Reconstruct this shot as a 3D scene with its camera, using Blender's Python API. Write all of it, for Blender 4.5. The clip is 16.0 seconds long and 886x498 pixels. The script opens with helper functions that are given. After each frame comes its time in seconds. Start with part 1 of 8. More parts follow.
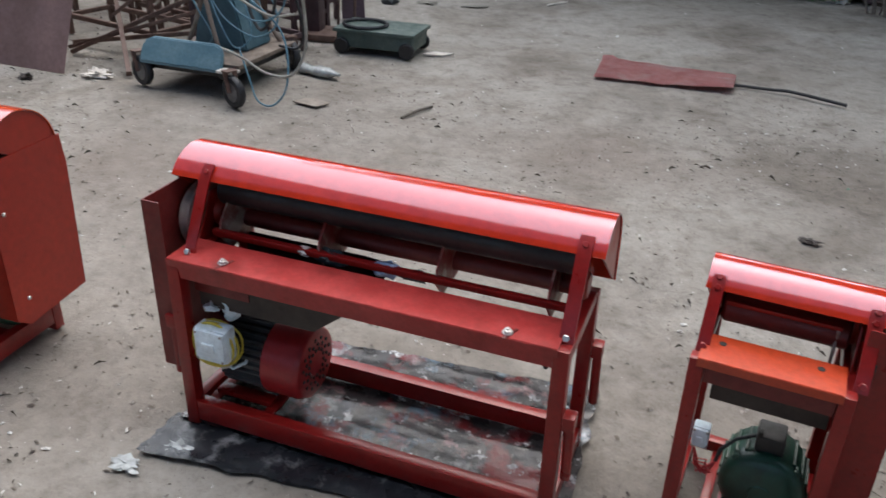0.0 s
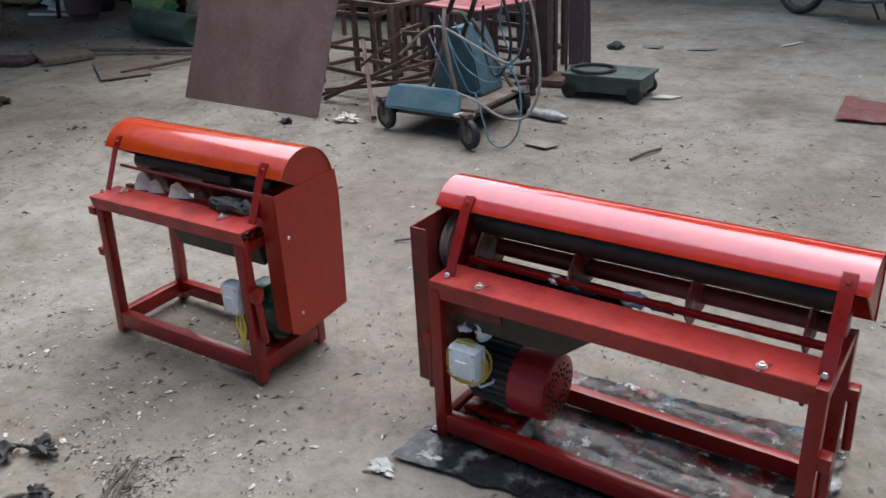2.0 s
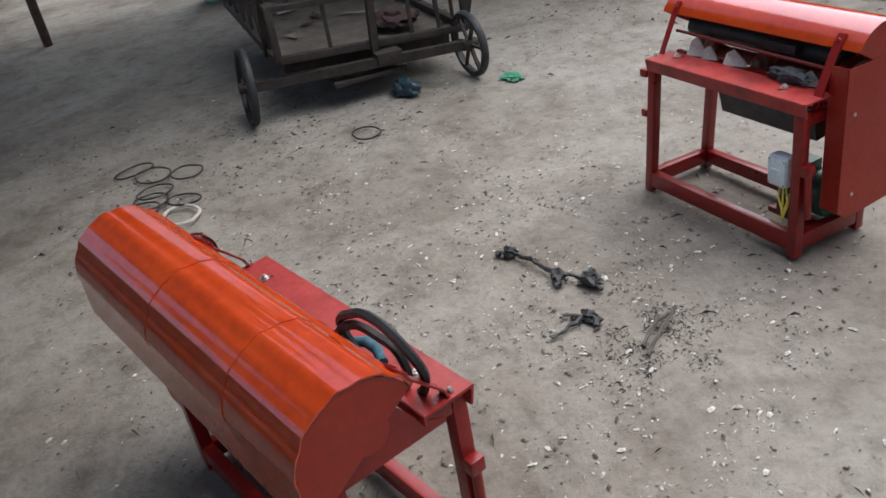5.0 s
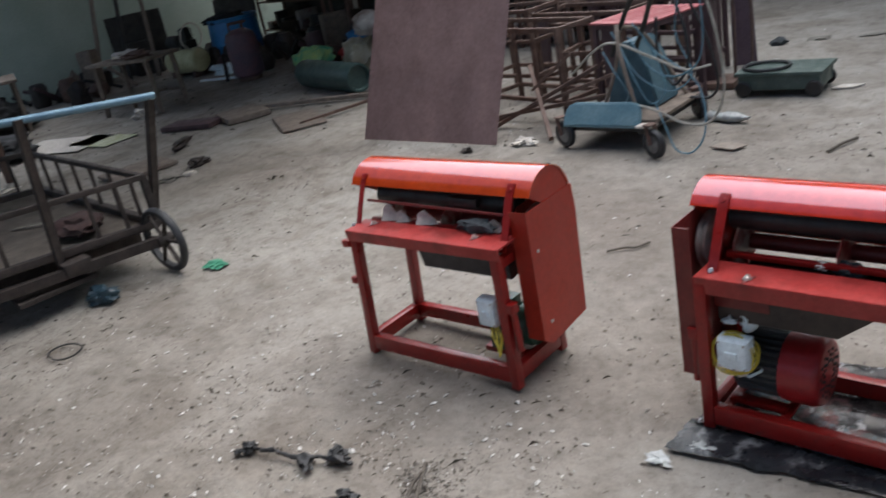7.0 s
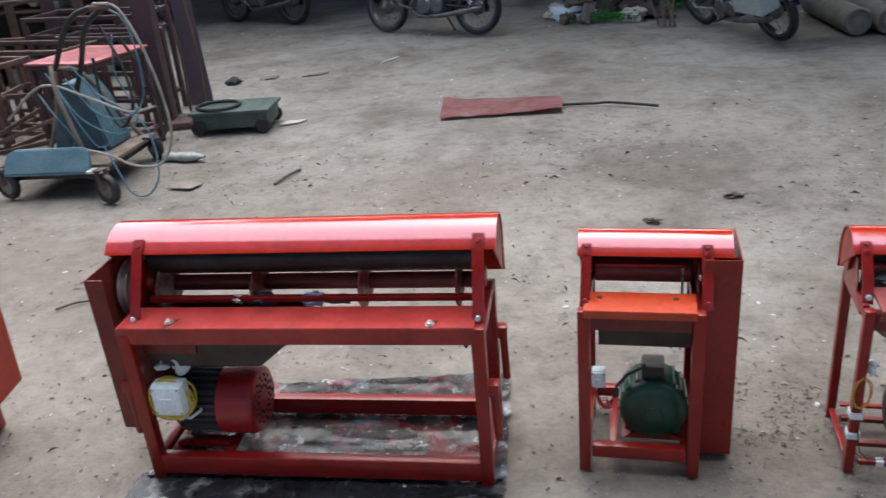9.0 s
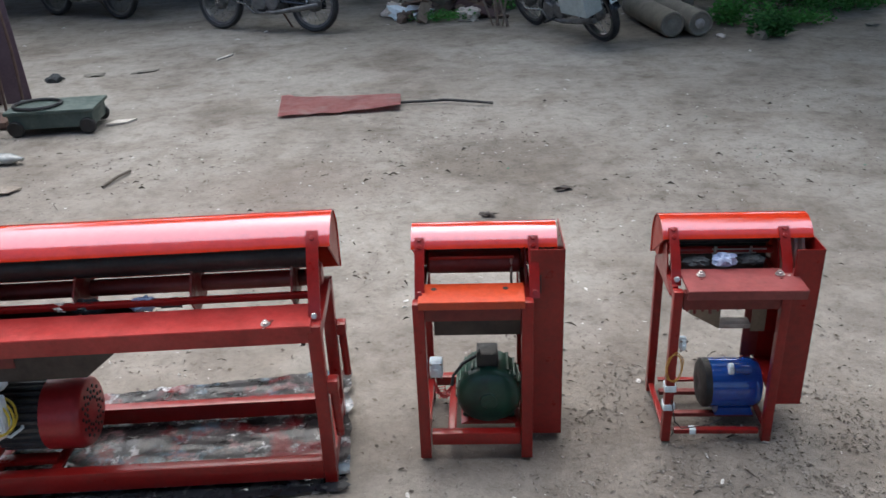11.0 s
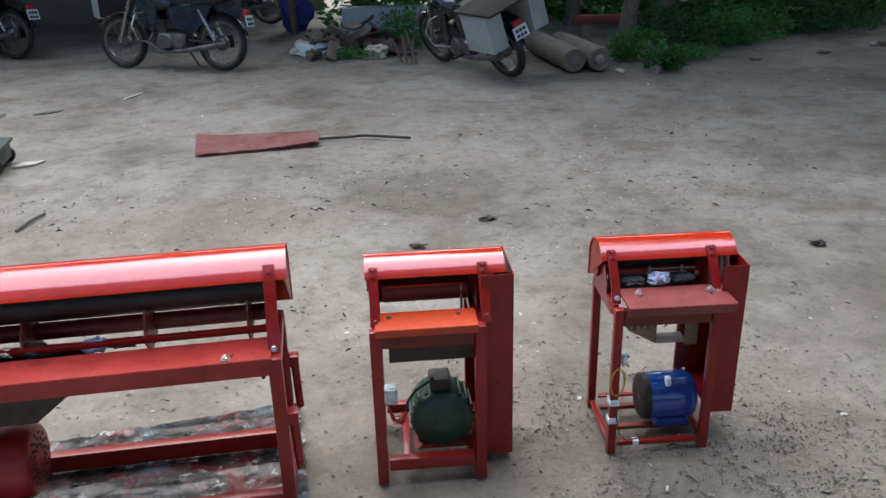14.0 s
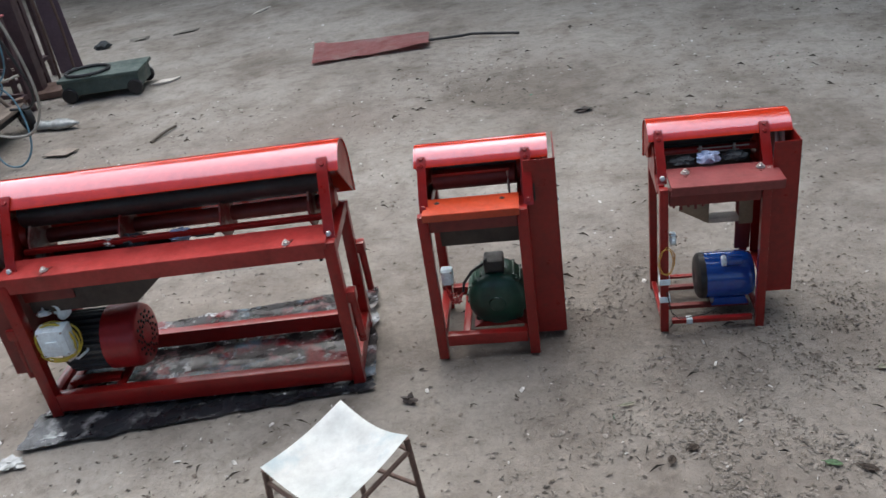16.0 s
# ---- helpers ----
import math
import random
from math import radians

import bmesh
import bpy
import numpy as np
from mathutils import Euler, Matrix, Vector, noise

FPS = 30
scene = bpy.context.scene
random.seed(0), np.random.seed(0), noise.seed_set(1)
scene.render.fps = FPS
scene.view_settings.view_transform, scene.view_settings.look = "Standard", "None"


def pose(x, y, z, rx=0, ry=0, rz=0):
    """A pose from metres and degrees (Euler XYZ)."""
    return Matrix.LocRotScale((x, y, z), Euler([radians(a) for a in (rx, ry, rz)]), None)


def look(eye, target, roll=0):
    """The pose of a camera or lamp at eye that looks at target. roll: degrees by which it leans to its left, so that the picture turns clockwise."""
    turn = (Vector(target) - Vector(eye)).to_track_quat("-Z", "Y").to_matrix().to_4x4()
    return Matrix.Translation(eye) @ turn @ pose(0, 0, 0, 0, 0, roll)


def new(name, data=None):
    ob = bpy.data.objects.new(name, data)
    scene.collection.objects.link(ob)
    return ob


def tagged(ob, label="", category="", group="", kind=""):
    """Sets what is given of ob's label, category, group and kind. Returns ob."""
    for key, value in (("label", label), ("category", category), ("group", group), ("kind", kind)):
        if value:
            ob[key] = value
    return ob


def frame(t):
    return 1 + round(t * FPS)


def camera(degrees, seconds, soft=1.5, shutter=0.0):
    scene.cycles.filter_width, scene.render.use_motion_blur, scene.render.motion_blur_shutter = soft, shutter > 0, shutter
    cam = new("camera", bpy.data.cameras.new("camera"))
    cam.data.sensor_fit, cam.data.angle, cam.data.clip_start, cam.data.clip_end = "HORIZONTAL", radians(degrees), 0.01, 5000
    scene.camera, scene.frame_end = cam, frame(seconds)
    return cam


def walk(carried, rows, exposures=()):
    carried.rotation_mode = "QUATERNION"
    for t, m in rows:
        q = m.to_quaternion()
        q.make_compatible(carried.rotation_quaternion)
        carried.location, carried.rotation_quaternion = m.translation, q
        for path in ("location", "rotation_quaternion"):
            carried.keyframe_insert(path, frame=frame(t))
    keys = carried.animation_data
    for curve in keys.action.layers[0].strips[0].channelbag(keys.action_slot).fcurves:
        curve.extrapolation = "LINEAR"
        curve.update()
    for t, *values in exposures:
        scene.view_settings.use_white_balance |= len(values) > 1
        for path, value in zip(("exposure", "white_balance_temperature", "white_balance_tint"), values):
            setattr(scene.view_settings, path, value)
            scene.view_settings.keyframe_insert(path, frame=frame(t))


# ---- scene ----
cam = camera(56.0, 16.0, 1.5, 0.3)
PATH = [
    (0, (1.336, -1.542, 1.614), (0.733, 0.117, 0.674), 1.7),
    (0.5, (1.293, -1.563, 1.619), (0.541, 0.074, 0.75), 1.1),
    (1, (1.264, -1.6, 1.616), (0.357, -0.021, 0.788), 0.1),
    (1.5, (1.249, -1.64, 1.619), (0.245, -0.127, 0.782), -1.0),
    (2, (1.285, -1.716, 1.636), (0.231, -0.238, 0.796), -3.0),
    (2.5, (1.319, -1.87, 1.664), (0.175, -0.468, 0.811), -6.6),
    (3, (1.307, -1.969, 1.679), (-0.017, -0.734, 0.83), -8.7),
    (3.5, (1.272, -2.015, 1.7), (-0.174, -0.908, 0.873), -7.5),
    (4, (1.162, -2.094, 1.693), (-0.364, -1.093, 0.873), -5.9),
    (4.2, (1.172, -2.07, 1.671), (-0.418, -1.183, 0.844), -5.7),
    (5.2, (1.105, -2.128, 1.668), (-0.425, -1.523, 0.718), -10.6),
    (6.3, (1.045, -2.185, 1.664), (-0.466, -1.302, 0.694), -14.4),
    (6.5, (1.063, -2.164, 1.686), (-0.393, -1.134, 0.78), -13.5),
    (7, (1.088, -2.101, 1.705), (-0.226, -0.791, 0.96), -11.6),
    (7.5, (1.136, -2.052, 1.715), (0.027, -0.542, 1.014), -8.9),
    (8, (1.211, -1.987, 1.699), (0.389, -0.324, 0.953), -6.5),
    (8.5, (1.276, -1.955, 1.689), (0.738, -0.201, 0.893), -5.5),
    (9, (1.329, -1.957, 1.682), (1.02, -0.16, 0.858), -5.2),
    (9.5, (1.348, -1.965, 1.681), (1.172, -0.153, 0.853), -4.2),
    (10, (1.348, -1.971, 1.691), (1.234, -0.154, 0.863), -3.1),
    (12.5, (1.421, -2.005, 1.678), (1.669, -0.229, 0.792), -2.2),
    (13, (1.384, -2.026, 1.688), (1.637, -0.218, 0.87), -1.8),
    (13.5, (1.304, -2.071, 1.714), (1.567, -0.249, 0.931), -1.5),
    (14, (1.224, -2.052, 1.709), (1.509, -0.233, 0.928), -1.5),
    (14.5, (1.287, -2.064, 1.688), (1.543, -0.283, 0.814), -3.0),
    (15, (1.489, -2.159, 1.699), (1.586, -0.399, 0.754), -6.2),
    (15.5, (1.597, -2.191, 1.678), (1.531, -0.433, 0.728), -9.4),
    (16, (1.555, -2.23, 1.692), (1.44, -0.478, 0.735), -8.7),
]
# the clip's camera opens up a little as it turns from the shed to the yard
walk(cam, [(t, look(eye, target, roll)) for t, eye, target, roll in PATH], [(0, 1.7), (4, 1.63), (6.3, 1.54), (7.5, 1.71), (9.5, 1.96), (11, 1.96), (12.5, 1.82), (14.3, 1.9), (16, 1.71)])

# ---- world, sun, exposure ----
world = bpy.data.worlds.new("world")
scene.world = world
world.use_nodes = True
wn = world.node_tree
sky = wn.nodes.new("ShaderNodeTexSky")
sky.sky_type = "NISHITA"
sky.sun_disc = False
sky.sun_elevation = radians(57)
sky.sun_rotation = radians(0)
sky.dust_density = 3.0
wn.links.new(sky.outputs[0], wn.nodes["Background"].inputs[0])
wn.nodes["Background"].inputs[1].default_value = 0.055
sun = new("sun", bpy.data.lights.new("sun", "SUN"))
sun.data.energy, sun.data.angle, sun.data.color = 1.95, radians(100), (0.93, 0.96, 1.0)   # bright cloud overhead
sun.matrix_world = look((0, 0, 30), (0, -30 / math.tan(radians(57)), 0))


# ---- materials ----
def mat(name, c1, c2, scale=6.0, rough=0.6, rvar=0.2, metal=0.0, bump=0.15, bscale=80.0, coat=0.0, spot=None, spot_at=0.62, spot_scale=3.0, ior=1.5, sharp=0.12, coat_ior=1.5, tint=None):
    """Two colours mixed by noise, a fine grain on top, wear spots of a third colour, varied roughness and a fine relief."""
    m = bpy.data.materials.new(name)
    m.use_nodes = True
    nt = m.node_tree
    b = nt.nodes["Principled BSDF"]
    tc = nt.nodes.new("ShaderNodeTexCoord")

    def noise_tex(s, d=6.0, r=0.6):
        n = nt.nodes.new("ShaderNodeTexNoise")
        n.inputs["Scale"].default_value, n.inputs["Detail"].default_value, n.inputs["Roughness"].default_value = s, d, r
        nt.links.new(tc.outputs["Object"], n.inputs["Vector"])
        return n.outputs["Fac"]

    def ramp(fac, lo, hi, a=(0, 0, 0), z=(1, 1, 1)):
        r = nt.nodes.new("ShaderNodeValToRGB")
        r.color_ramp.elements[0].position, r.color_ramp.elements[1].position = lo, hi
        r.color_ramp.elements[0].color, r.color_ramp.elements[1].color = (*a, 1), (*z, 1)
        nt.links.new(fac, r.inputs[0])
        return r.outputs[0]

    def mix(kind, fac, a, z):
        x = nt.nodes.new("ShaderNodeMix")
        x.data_type, x.blend_type = "RGBA", kind
        for k, v in (("Factor", fac), ("A", a), ("B", z)):
            s = [i for i in x.inputs if i.name == k and (i.type == "VALUE" if k == "Factor" else i.type == "RGBA")][0]
            if isinstance(v, (int, float)):
                s.default_value = v
            elif isinstance(v, tuple):
                s.default_value = v
            else:
                nt.links.new(v, s)
        return [o for o in x.outputs if o.type == "RGBA"][0]

    col = ramp(noise_tex(scale), 0.35, 0.68, c1, c2)
    grain = ramp(noise_tex(bscale, 4.0, 0.7), 0.25, 0.75, (0.72, 0.72, 0.72), (1.18, 1.18, 1.18))
    col = mix("MULTIPLY", 0.8, col, grain)
    if spot:
        f = ramp(noise_tex(spot_scale, 9.0, 0.65), spot_at, spot_at + sharp)
        col = mix("MIX", f, col, (*spot, 1))
    nt.links.new(col, b.inputs["Base Color"])
    rr = ramp(noise_tex(scale * 2.7), 0.3, 0.7, (max(0.02, rough - rvar),) * 3, (min(1, rough + rvar),) * 3)
    nt.links.new(rr, b.inputs["Roughness"])
    b.inputs["Metallic"].default_value = metal
    b.inputs["IOR"].default_value = ior
    b.inputs["Coat Weight"].default_value = coat
    b.inputs["Coat Roughness"].default_value = 0.12
    b.inputs["Coat IOR"].default_value = coat_ior
    if tint:
        b.inputs["Specular Tint"].default_value = (*tint, 1)
    if bump:
        bp = nt.nodes.new("ShaderNodeBump")
        bp.inputs["Strength"].default_value, bp.inputs["Distance"].default_value = bump, 0.004
        nt.links.new(noise_tex(bscale, 5.0, 0.65), bp.inputs["Height"])
        nt.links.new(bp.outputs[0], b.inputs["Normal"])
    return m


# lavender specular tint puts the sky's colour into the hoods' highlights
HOOD = mat("hood_gloss_paint", (0.48, 0.027, 0.010), (0.55, 0.038, 0.012), 2.5, 0.13, 0.05, 0, 0.03, 25, ior=1.95, tint=(0.9, 0.84, 1.0))
HOOD2 = mat("hood_orange_paint", (0.50, 0.05, 0.010), (0.58, 0.07, 0.013), 2.5, 0.12, 0.05, 0, 0.03, 25, ior=1.95, tint=(0.9, 0.84, 1.0))
RED = mat("red_frame_paint", (0.215, 0.0075, 0.0065), (0.295, 0.0115, 0.0095), 7, 0.36, 0.1, 0, 0.08, 60, 0.3, (0.13, 0.014, 0.012), 0.64, 9, ior=1.4, coat_ior=1.5)
REDC = mat("red_cover_paint", (0.31, 0.017, 0.008), (0.38, 0.027, 0.011), 3, 0.4, 0.1, 0, 0.06, 40, 0.1)
PRIMER = mat("red_bench_paint", (0.34, 0.027, 0.024), (0.44, 0.05, 0.045), 9, 0.42, 0.12, 0, 0.1, 70, 0.1, (0.13, 0.017, 0.014), 0.5, 4, sharp=0.22, ior=1.4)
ORANGE = mat("orange_bench_paint", (0.47, 0.042, 0.010), (0.54, 0.058, 0.014), 9, 0.4, 0.1, 0, 0.08, 60, 0.3, (0.5, 0.05, 0.02), 0.64, 7)
DARKRED = mat("dark_red_steel", (0.13, 0.014, 0.012), (0.2, 0.022, 0.018), 8, 0.5, 0.15, 0, 0.15, 70)
BLACK = mat("black_steel", (0.012, 0.012, 0.012), (0.03, 0.028, 0.027), 10, 0.5, 0.15, 0, 0.2, 80)
RUBBER = mat("black_rubber", (0.014, 0.015, 0.017), (0.035, 0.036, 0.04), 12, 0.55, 0.15, 0, 0.2, 120)
ZINC = mat("zinc_bolt", (0.55, 0.55, 0.54), (0.7, 0.69, 0.66), 30, 0.35, 0.1, 0.9, 0.1, 90)
GREYPLATE = mat("pale_steel_plate", (0.34, 0.3, 0.27), (0.45, 0.41, 0.38), 14, 0.5, 0.15, 0.4, 0.15, 70, spot=(0.3, 0.06, 0.05), spot_at=0.6, spot_scale=8)
PAN = mat("brown_sheet_metal", (0.16, 0.12, 0.085), (0.25, 0.19, 0.13), 8, 0.55, 0.15, 0.2, 0.15, 60)
PLASTIC = mat("white_plastic", (0.76, 0.87, 0.91), (0.82, 0.9, 0.93), 6, 0.4, 0.1, 0, 0.03, 60)
YELLOW = mat("yellow_wire", (0.62, 0.48, 0.05), (0.72, 0.58, 0.08), 15, 0.45, 0.1, 0, 0.05, 60)
REDWIRE = mat("red_wire", (0.5, 0.03, 0.03), (0.6, 0.05, 0.04), 15, 0.45, 0.1, 0, 0.05, 60)
MOTORRED = mat("dark_red_motor_cowl", (0.30, 0.012, 0.016), (0.38, 0.018, 0.02), 8, 0.45, 0.1, 0, 0.1, 60, 0.2)
MOTORGREY = mat("dark_motor_casing", (0.022, 0.024, 0.026), (0.05, 0.052, 0.054), 10, 0.5, 0.12, 0.1, 0.2, 60)
MOTORGREEN = mat("green_motor_paint", (0.006, 0.038, 0.025), (0.014, 0.09, 0.052), 8, 0.45, 0.12, 0, 0.25, 45, 0.2, (0.012, 0.022, 0.018), 0.52, 9, sharp=0.2)
MOTORBLUE = mat("blue_motor_paint", (0.006, 0.06, 0.32), (0.012, 0.09, 0.40), 5, 0.16, 0.08, 0, 0.05, 50, 0.8)
CLOTHBLUE = mat("pale_blue_rag", (0.25, 0.32, 0.5), (0.5, 0.56, 0.7), 40, 0.9, 0.05, 0, 0.4, 160)
CLOTHWHITE = mat("dirty_white_rag", (0.6, 0.52, 0.46), (0.8, 0.74, 0.68), 30, 0.9, 0.05, 0, 0.4, 160)
BLADE = mat("bare_blade_steel", (0.5, 0.43, 0.37), (0.68, 0.61, 0.54), 12, 0.5, 0.1, 0.1, 0.1, 60, spot=(0.4, 0.2, 0.16), spot_at=0.6, spot_scale=14)
CLOTHDARK = mat("dark_rag", (0.03, 0.032, 0.035), (0.07, 0.08, 0.085), 40, 0.9, 0.05, 0, 0.4, 160)
# white spots: paint splashes, with glints of the wrinkled film painted in
TARP = mat("paint_stained_film", (0.03, 0.028, 0.03), (0.08, 0.073, 0.076), 5, 0.3, 0.15, 0, 0.5, 60, 0.4, (0.55, 0.56, 0.57), 0.56, 6.5, sharp=0.1)
# pale spots on the black film are painted glints
BLACKFILM = mat("black_plastic_film", (0.018, 0.021, 0.027), (0.05, 0.055, 0.065), 5, 0.28, 0.12, 0, 0.4, 60, 0.5, (0.42, 0.42, 0.43), 0.57, 9, sharp=0.12)
DULLRED = mat("dull_maroon_bench_paint", (0.20, 0.036, 0.036), (0.28, 0.056, 0.055), 8, 0.5, 0.12, 0, 0.1, 60, 0.1, (0.14, 0.03, 0.03), 0.6, 7, sharp=0.2)
KNIFE = mat("half_painted_knife_steel", (0.20, 0.02, 0.016), (0.28, 0.035, 0.028), 9, 0.5, 0.12, 0.1, 0.12, 60, spot=(0.44, 0.35, 0.29), spot_at=0.47, spot_scale=7)
SOOT = mat("dark_brown_sheet_metal", (0.03, 0.022, 0.019), (0.06, 0.044, 0.036), 8, 0.55, 0.15, 0.1, 0.15, 60)
ORANGEWIRE = mat("orange_wire", (0.5, 0.22, 0.03), (0.6, 0.34, 0.05), 15, 0.5, 0.1, 0, 0.05, 60)


# ---- mesh helpers ----
def bx(bm, lo, hi, bev=0.0, m=None):
    """A box from corner to corner, bevelled, turned by m."""
    lo, hi = Vector(lo), Vector(hi)
    r = bmesh.ops.create_cube(bm, size=1)
    c, s = (lo + hi) / 2, hi - lo
    for v in r["verts"]:
        v.co = Vector((c.x + v.co.x * s.x, c.y + v.co.y * s.y, c.z + v.co.z * s.z))
        if m:
            v.co = m @ v.co
    if bev:
        es = list({e for v in r["verts"] for e in v.link_edges})
        bmesh.ops.bevel(bm, geom=es, offset=bev, segments=2, affect="EDGES", profile=0.6)


def side_frame(d):
    d = d.normalized()
    u = d.orthogonal().normalized()
    return u, d.cross(u)


def tube(bm, pts, r, n=8, closed=False):
    """A round bar or hose along points; r may be a list."""
    pts = [Vector(p) for p in pts]
    k = len(pts)
    rs = r if isinstance(r, (list, tuple)) else [r] * k
    rings, u = [], None
    for i, p in enumerate(pts):
        a = pts[i - 1] if (i or closed) else p
        b = pts[(i + 1) % k] if (i < k - 1 or closed) else p
        d = (b - a).normalized()
        u = side_frame(d)[0] if u is None else (u - d * u.dot(d)).normalized()
        w = d.cross(u)
        rings.append([bm.verts.new(p + (u * math.cos(2 * math.pi * j / n) + w * math.sin(2 * math.pi * j / n)) * rs[i]) for j in range(n)])
    for i in range(k if closed else k - 1):
        a, b = rings[i], rings[(i + 1) % k]
        for j in range(n):
            bm.faces.new((a[j], a[(j + 1) % n], b[(j + 1) % n], b[j]))
    if not closed:
        bm.faces.new(rings[0][::-1])
        bm.faces.new(rings[-1])


def bar(bm, p0, p1, w, h, bev=0.003):
    """A rectangular bar between two points, w wide and h high."""
    p0, p1 = Vector(p0), Vector(p1)
    d = p1 - p0
    m = Matrix.Translation((p0 + p1) / 2) @ d.to_track_quat("X", "Z").to_matrix().to_4x4()
    bx(bm, (-d.length / 2, -w / 2, -h / 2), (d.length / 2, w / 2, h / 2), bev, m)


def lathe(bm, prof, m=None, n=24):
    """Turned shape: (radius, height) from bottom to top round z, placed by m."""
    rings = []
    for r, h in prof:
        if r < 1e-5:
            rings.append([bm.verts.new((0, 0, h))])
        else:
            rings.append([bm.verts.new((r * math.cos(2 * math.pi * j / n), r * math.sin(2 * math.pi * j / n), h)) for j in range(n)])
    for a, b in zip(rings, rings[1:]):
        for j in range(n):
            k = (j + 1) % n
            if len(a) == 1 and len(b) > 1:
                bm.faces.new((a[0], b[k], b[j]))
            elif len(b) == 1 and len(a) > 1:
                bm.faces.new((a[j], a[k], b[0]))
            elif len(a) > 1:
                bm.faces.new((a[j], a[k], b[k], b[j]))
    if m:
        for ring in rings:
            for v in ring:
                v.co = m @ v.co


def prism(bm, poly, a, b, axis="x"):
    """A flat outline, extruded along an axis from a to b. The outline is (y, z) for x, (x, z) for y and (x, y) for z."""
    def at(p, t):
        return {"x": (t, p[0], p[1]), "y": (p[0], t, p[1]), "z": (p[0], p[1], t)}[axis]
    v0, v1 = [bm.verts.new(at(p, a)) for p in poly], [bm.verts.new(at(p, b)) for p in poly]
    n = len(poly)
    bm.faces.new(v0)
    bm.faces.new(v1[::-1])
    for i in range(n):
        bm.faces.new((v0[i], v1[i], v1[(i + 1) % n], v0[(i + 1) % n]))


AX = Matrix.Rotation(radians(90), 4, "Y")
AY = Matrix.Rotation(radians(-90), 4, "X")


def rod(bm, p0, p1, r, n=12, bev=0.15):
    p0, p1 = Vector(p0), Vector(p1)
    d = p1 - p0
    m = Matrix.Translation(p0) @ d.to_track_quat("Z", "Y").to_matrix().to_4x4()
    e = r * bev
    lathe(bm, [(0, 0), (r - e, 0), (r, e), (r, d.length - e), (r - e, d.length), (0, d.length)], m, n)


def part(name, bm, material, parent, label="", smooth=40):
    bmesh.ops.recalc_face_normals(bm, faces=bm.faces)
    me = bpy.data.meshes.new(name)
    bm.to_mesh(me)
    bm.free()
    me.materials.append(material)
    for p in me.polygons:
        p.use_smooth = True
    me.set_sharp_from_angle(angle=radians(smooth))
    ob = new(name, me)
    if parent:
        ob.parent = parent
    if label:
        ob["label"] = label
    return ob


def thing(name, m, label, category, group=""):
    ob = new(name)
    ob.empty_display_size = 0.1
    ob.matrix_world = m
    return tagged(ob, label, category, group)


def single(name, bm, material, label, category, m=None, group="", kind="", smooth=40):
    ob = part(name, bm, material, None, "", smooth)
    if m:
        ob.matrix_world = m
    return tagged(ob, label, category, group, kind)


def B():
    return bmesh.new()


def blob(bm, c, r, seed, n=3, rough=0.35, flat=1.0):
    """A crumpled lump."""
    ret = bmesh.ops.create_icosphere(bm, subdivisions=n, radius=1)
    for v in ret["verts"]:
        k = 1 + rough * noise.noise(v.co * 2.1 + Vector((seed * 3.7, seed, -seed))) + rough * 0.6 * noise.noise(v.co * 5.3 + Vector((seed, seed * 2.3, 1)))
        v.co = Vector(c) + Vector((v.co.x * r[0] * k, v.co.y * r[1] * k, v.co.z * r[2] * k * flat))


def wire_ring(bm, c, r, t, wob=0.05, seed=0, tilt=(0, 0), n=28, stretch=1.0, turns=1):
    pts = []
    m = Matrix.Rotation(tilt[0], 3, "X") @ Matrix.Rotation(tilt[1], 3, "Y")
    for i in range(n * turns):
        a = 2 * math.pi * i / n
        k = r * (1 + wob * noise.noise(Vector((math.cos(a) * 1.3, math.sin(a) * 1.3, seed + i / n * 0.7))))
        pts.append(Vector(c) + m @ Vector((k * math.cos(a) * stretch, k * math.sin(a), 0.25 * t * (i // n))))
    tube(bm, pts, t, 6, turns == 1)

